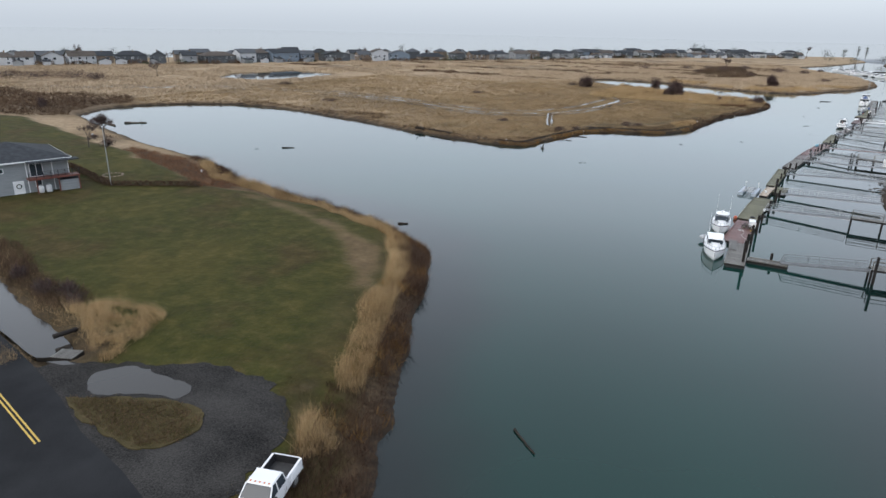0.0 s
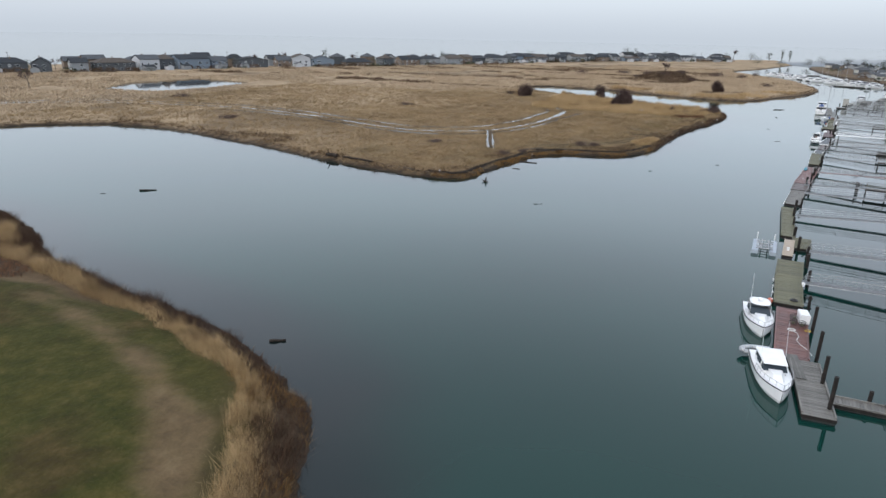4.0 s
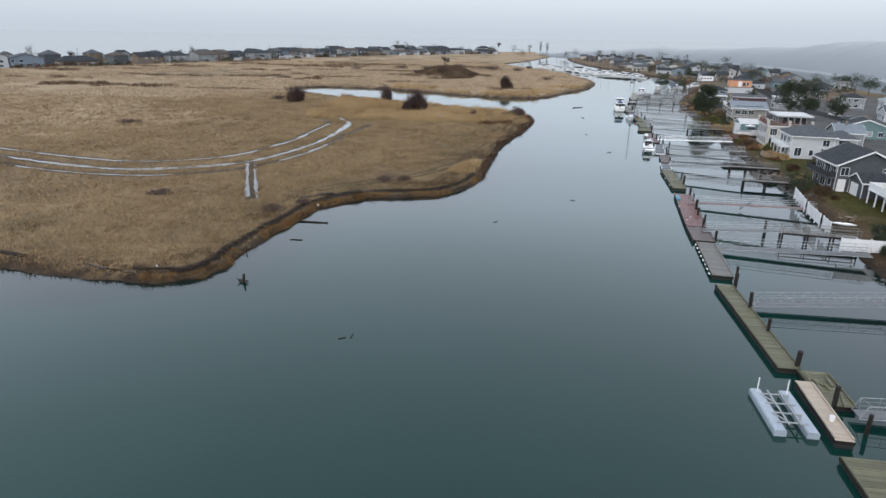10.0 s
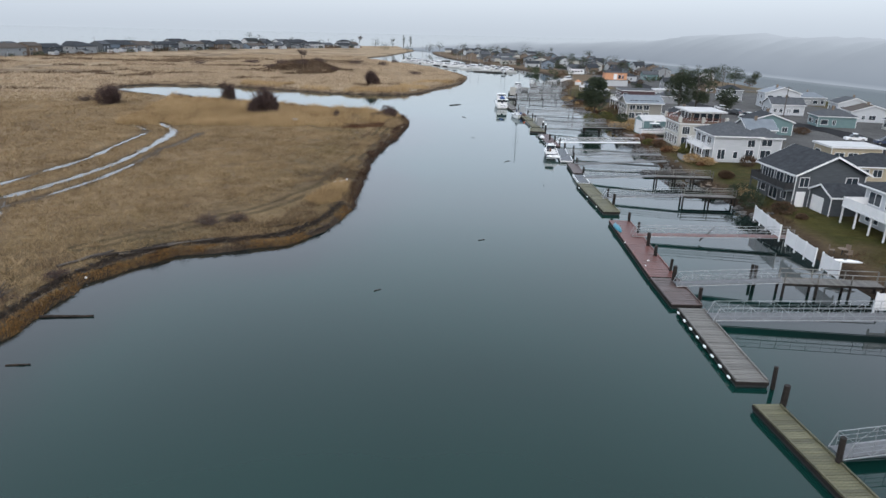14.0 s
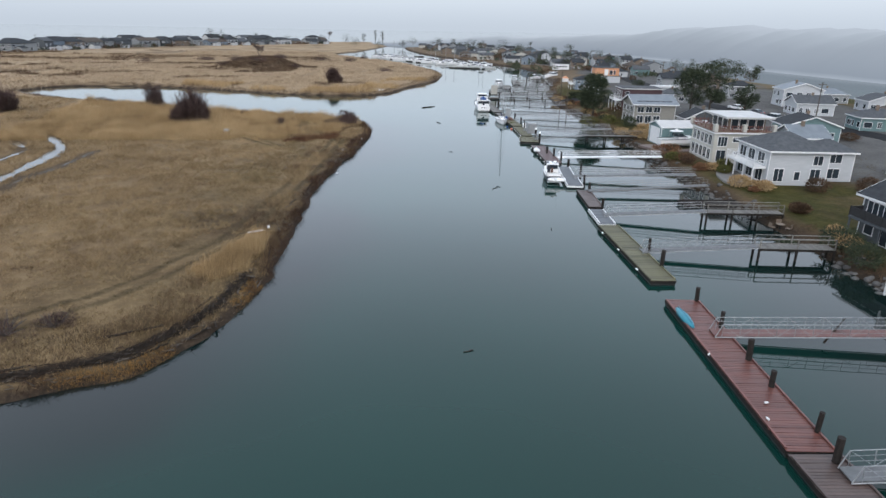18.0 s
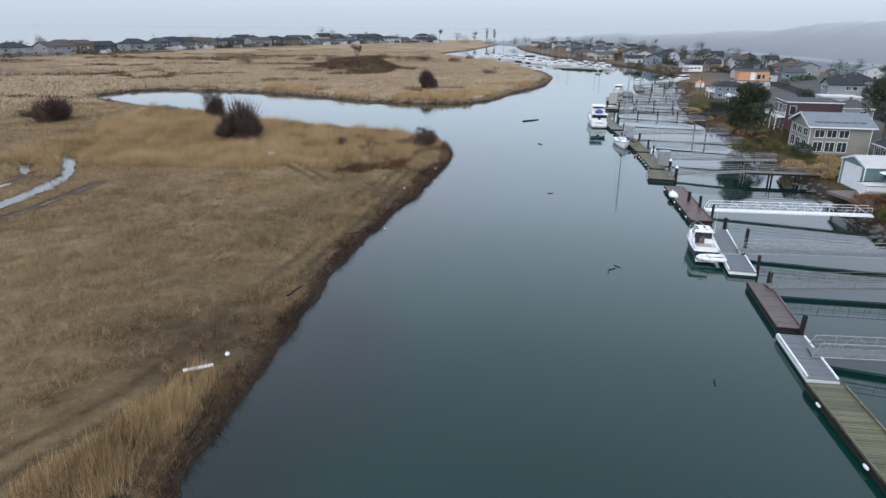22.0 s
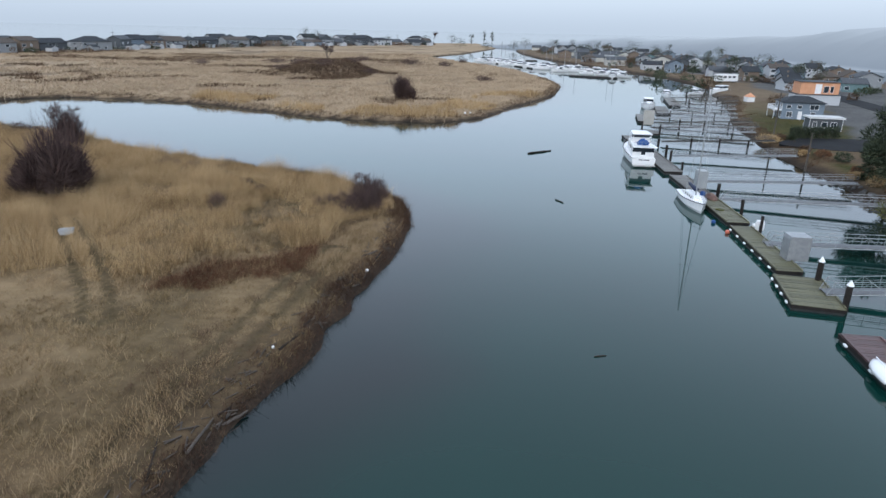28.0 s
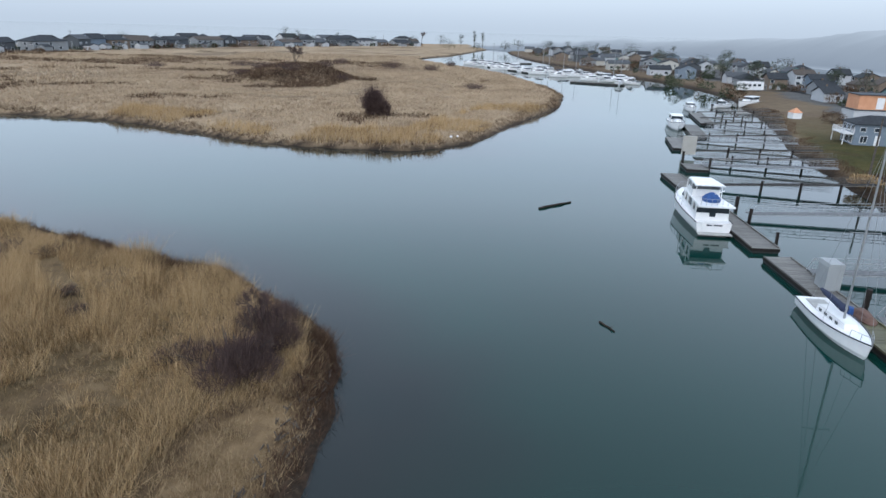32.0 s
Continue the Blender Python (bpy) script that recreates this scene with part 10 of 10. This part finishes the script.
table_set(31.0, 178.5, 0.4)
table_set(36.0, 213.0, 1.0)
kb = thing("kayak", toward(26.8, 175.5, 29.6, 174.2, 1.45), "white kayak lying by the fence", "kayak")
bm = fresh()
loft(bm, [[(r * math.cos(q), 3.2 * s, 0.22 + 0.7 * r * math.sin(q)) for q in np.linspace(0, math.tau, 10, endpoint=False)] for s, r in ((0, 0.02), (0.15, 0.18), (0.4, 0.31), (0.6, 0.31), (0.85, 0.18), (1, 0.02))])
part("hull", bm, WHITE_GEL, kb)
bm = fresh()
bar(bm, (0, 1.4, 0.4), (0, 1.4, 0.46), 0.22, 12)
part("cockpit", bm, BLACK, kb)


def pole(x, y, tall, label, arms=1, z=None, name="utility_pole"):
    p = thing(name, pose(x, y, (ground_z(x, y) if z is None else z) - 0.1), label, "pole", "poles")
    bm = fresh()
    bar(bm, (0, 0, 0), (0, 0, tall), 0.16, 8, 0.1)
    part("post", bm, BARK, p)
    for k in range(arms):
        bm = fresh()
        box(bm, -1.1, 1.1, -0.06, 0.06, tall - 0.6 - 0.8 * k, tall - 0.45 - 0.8 * k)
        part("cross_arm", bm, BARK, p)
    return p


for x, y, t_ in ((-424, 320, 11), (-352, 440, 11), (-290, 530, 11), (-205, 690, 11), (96, 224, 10), (104, 285, 10), (108, 330, 10), (72, 196, 10), (118, 380, 10), (128, 440, 10), (-120, 840, 10), (-20, 935, 10)):
    pole(x, y, t_, "brown timber utility pole with cross arm")
for x, y in ((62.5, 345.5), (55.0, 322.5), (58.0, 262.5)):
    pole(x, y, 8.5 if x > 60 else 6.0, "slender bare metal pole on the bank", 0, name="metal_pole")
tent = thing("garden_tent", pose(90.5, 409.0, 1.3), "small orange and white peaked garden tent", "tent")
tent.scale = (0.75, 0.75, 0.75)
bm = fresh()
box(bm, -1.4, 1.4, -1.4, 1.4, 0, 1.8)
part("tent_wall", bm, WHITE_PAINT, tent)
bm = fresh()
v0 = [bm.verts.new(c) for c in ((-1.6, -1.6, 1.8), (1.6, -1.6, 1.8), (1.6, 1.6, 1.8), (-1.6, 1.6, 1.8))]
top = bm.verts.new((0, 0, 3.3))
for k in range(4):
    bm.faces.new((v0[k], v0[(k + 1) % 4], top))
bm.faces.new(v0[::-1])
part("tent_roof", bm, SIDING_ORANGE, tent, "orange peaked canvas")
patio = [(47.0, 241.0), (43.6, 236.5), (41.8, 231.0), (44.5, 229.0), (46.4, 231.0), (48.0, 238.0)]
sheet("patio", patio, 1.0, 1.37, surface("grey_patio_slabs", (0.13, 0.125, 0.12), (0.20, 0.195, 0.185), 1.0, 0.7, bump=0.2), "grey paved patio before the houses", "patio")
sheet("patio", [(44.5, 262.5), (48.6, 262.3), (48.8, 258.0), (57.0, 256.4), (57.0, 254.5), (46.5, 256.0)], 1.0, 1.36, surface("brown_paving", (0.12, 0.09, 0.08), (0.18, 0.14, 0.125), 1.0, 0.7, bump=0.2), "brown paved slip beside the boat garage", "patio")
sheet("driveway", [(66, 345), (80, 344), (82, 338), (70, 332), (60, 338)], 1.0, 1.37, ASPHALT, "dark gravel yard on the bank", "driveway")

sheet("patio", [(20.6, 149.2), (23.8, 148.8), (25.4, 151.0), (22.0, 151.4)], 1.0, 1.36, surface("dark_green_tarp", (0.012, 0.03, 0.03), (0.03, 0.055, 0.052), 1.0, 0.6, bump=0.3), "dark green tarpaulin lying on the bank", "tarp", False)
pole(27.6, 157.0, 6.0, "slender white lamp pole in a yard", 0, name="lamp_pole")
# gear on the docks beside the sailing boat
tp = thing("tarpaulin", pose(32.4, 304.2, 0.52, 0, 0, -8), "brown tarpaulin heaped over gear on the dock", "tarpaulin")
bm = fresh()
rnd = random.Random(3)
loft(bm, [[(w_ * math.cos(q) * rnd.uniform(0.85, 1.1), 2.6 * s_ - 1.3, h_ * max(math.sin(q), 0) * rnd.uniform(0.8, 1.15)) for q in np.linspace(-0.1, math.pi + 0.1, 10)] for s_, w_, h_ in ((0, 0.2, 0.1), (0.15, 0.5, 0.45), (0.45, 0.6, 0.6), (0.75, 0.55, 0.5), (1.0, 0.25, 0.12))])
part("cover", bm, TEAK, tp)
bk = thing("barrel", pose(31.3, 304.3, 0.52), "blue plastic barrel standing on the dock", "barrel")
bm = fresh()
loft(bm, [[(r * math.cos(q), r * math.sin(q), z) for q in np.linspace(0, math.tau, 12, endpoint=False)] for z, r in ((0, 0.27), (0.25, 0.31), (0.6, 0.31), (0.8, 0.27), (0.82, 0.2))])
part("body", bm, CANVAS_BLUE, bk)
dr = thing("drum", pose(31.6, 291.6, 0.52), "white plastic drum beside a piling", "drum")
bm = fresh()
loft(bm, [[(r * math.cos(q), r * math.sin(q), z) for q in np.linspace(0, math.tau, 12, endpoint=False)] for z, r in ((0, 0.4), (0.3, 0.44), (0.7, 0.44), (0.95, 0.38), (1.0, 0.2))])
part("body", bm, WHITE_PAINT, dr)
hs = thing("hose", pose(31.0, 299.0, 0.53), "green garden hose coiled on the dock", "hose")
bm = fresh()
ring_ = [((0.55 - q * 0.012) * math.cos(q), (0.45 - q * 0.01) * math.sin(q), 0.03 + 0.002 * q) for q in np.linspace(0, 22, 70)]
for a, b in zip(ring_, ring_[1:]):
    bar(bm, a, b, 0.025, 5)
part("coil", bm, SHRUB_LEAVES, hs)
for x, y, mat, word in ((28.8, 295.6, CANVAS_BLUE, "blue mooring buoy floating at a dock end"), (30.2, 294.6, CANVAS_BLUE, "blue mooring buoy floating at a dock end"), (31.9, 294.8, WHITE_GEL, "white mooring buoy floating at a dock end"), (32.6, 294.4, WHITE_GEL, "white mooring buoy floating at a dock end"), (28.6, 292.0, ORANGE, "faded red mooring buoy at a dock corner")):
    ball("mooring_buoy", x, y, 0.12, 0.24, mat, word, "buoy")
br = thing("branch", pose(19.8, 187.3, 1.0, 0, 62, 20), "dark drift branch caught on a gangway", "branch")
bm = fresh()
bar(bm, (0, 0, -1.4), (0.1, 0.1, 1.6), 0.09, 6, 0.04)
bar(bm, (0, 0, 0.2), (0.5, 0.3, 0.9), 0.05, 5, 0.02)
part("limb", bm, WET_LOG, br)

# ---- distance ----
HAZE_GLOW, hn, hl, hb = nodes_of("hill_with_painted_haze")
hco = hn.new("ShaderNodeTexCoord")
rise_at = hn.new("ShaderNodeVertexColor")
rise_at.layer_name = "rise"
# mist painted as glow: pale at the foot, fading paler towards the crest
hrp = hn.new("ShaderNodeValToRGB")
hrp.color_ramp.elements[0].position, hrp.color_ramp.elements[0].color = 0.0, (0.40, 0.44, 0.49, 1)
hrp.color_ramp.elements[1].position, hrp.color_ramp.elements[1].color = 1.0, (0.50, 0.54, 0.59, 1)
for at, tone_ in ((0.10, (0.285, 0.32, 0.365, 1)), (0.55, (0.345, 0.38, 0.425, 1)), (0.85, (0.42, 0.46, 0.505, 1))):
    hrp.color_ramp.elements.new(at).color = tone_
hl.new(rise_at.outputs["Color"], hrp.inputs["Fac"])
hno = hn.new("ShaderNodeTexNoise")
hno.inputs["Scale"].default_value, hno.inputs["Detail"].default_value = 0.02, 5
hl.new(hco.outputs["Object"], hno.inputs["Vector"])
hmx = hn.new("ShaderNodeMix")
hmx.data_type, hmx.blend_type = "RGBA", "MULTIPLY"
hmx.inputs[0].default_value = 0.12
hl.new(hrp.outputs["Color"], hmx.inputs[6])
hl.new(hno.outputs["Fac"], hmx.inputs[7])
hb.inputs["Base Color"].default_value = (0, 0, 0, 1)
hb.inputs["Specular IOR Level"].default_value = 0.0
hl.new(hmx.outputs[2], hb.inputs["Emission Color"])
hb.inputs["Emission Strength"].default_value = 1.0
crest = spline([(256, 60), (256, 300), (255, 443), (261, 571), (264, 700), (258, 790), (215, 850), (150, 885), (90, 925), (30, 975)], 9)
crest_run = np.concatenate([[0], np.cumsum(np.hypot(*np.diff(crest, axis=0).T))])
crest_at = np.arange(0, crest_run[-1], 2.0)
crest = np.stack([np.interp(crest_at, crest_run, crest[:, k]) for k in (0, 1)], -1)
run = np.linspace(0, 1, len(crest))
tops = 26 * np.clip((1 - run) / 0.42, 0, 1) ** 0.9 * (1 + 0.05 * np.sin(run * 23) + 0.04 * np.sin(run * 71) + 0.03 * np.sin(run * 173)) + (0.9 * wave(crest_at, 0 * crest_at, 7, 81) + 0.7 * wave(crest_at, 0 * crest_at, 2.6, 82)) * np.clip((1 - run) / 0.3, 0, 1)
side = np.gradient(crest, axis=0)
side = np.stack([side[:, 1], -side[:, 0]], -1) / np.linalg.norm(side, axis=1)[:, None]
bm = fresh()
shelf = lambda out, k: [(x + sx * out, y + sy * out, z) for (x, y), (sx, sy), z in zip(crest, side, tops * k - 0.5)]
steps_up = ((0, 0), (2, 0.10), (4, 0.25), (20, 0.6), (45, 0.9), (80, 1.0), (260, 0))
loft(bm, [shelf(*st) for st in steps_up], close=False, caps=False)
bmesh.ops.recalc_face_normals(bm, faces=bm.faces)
hill = tagged(part("backdrop", bm, HAZE_GLOW), "wooded hill across the bay with mist painted into its glow", "hill", kind="structure")
# relative height drives the painted mist
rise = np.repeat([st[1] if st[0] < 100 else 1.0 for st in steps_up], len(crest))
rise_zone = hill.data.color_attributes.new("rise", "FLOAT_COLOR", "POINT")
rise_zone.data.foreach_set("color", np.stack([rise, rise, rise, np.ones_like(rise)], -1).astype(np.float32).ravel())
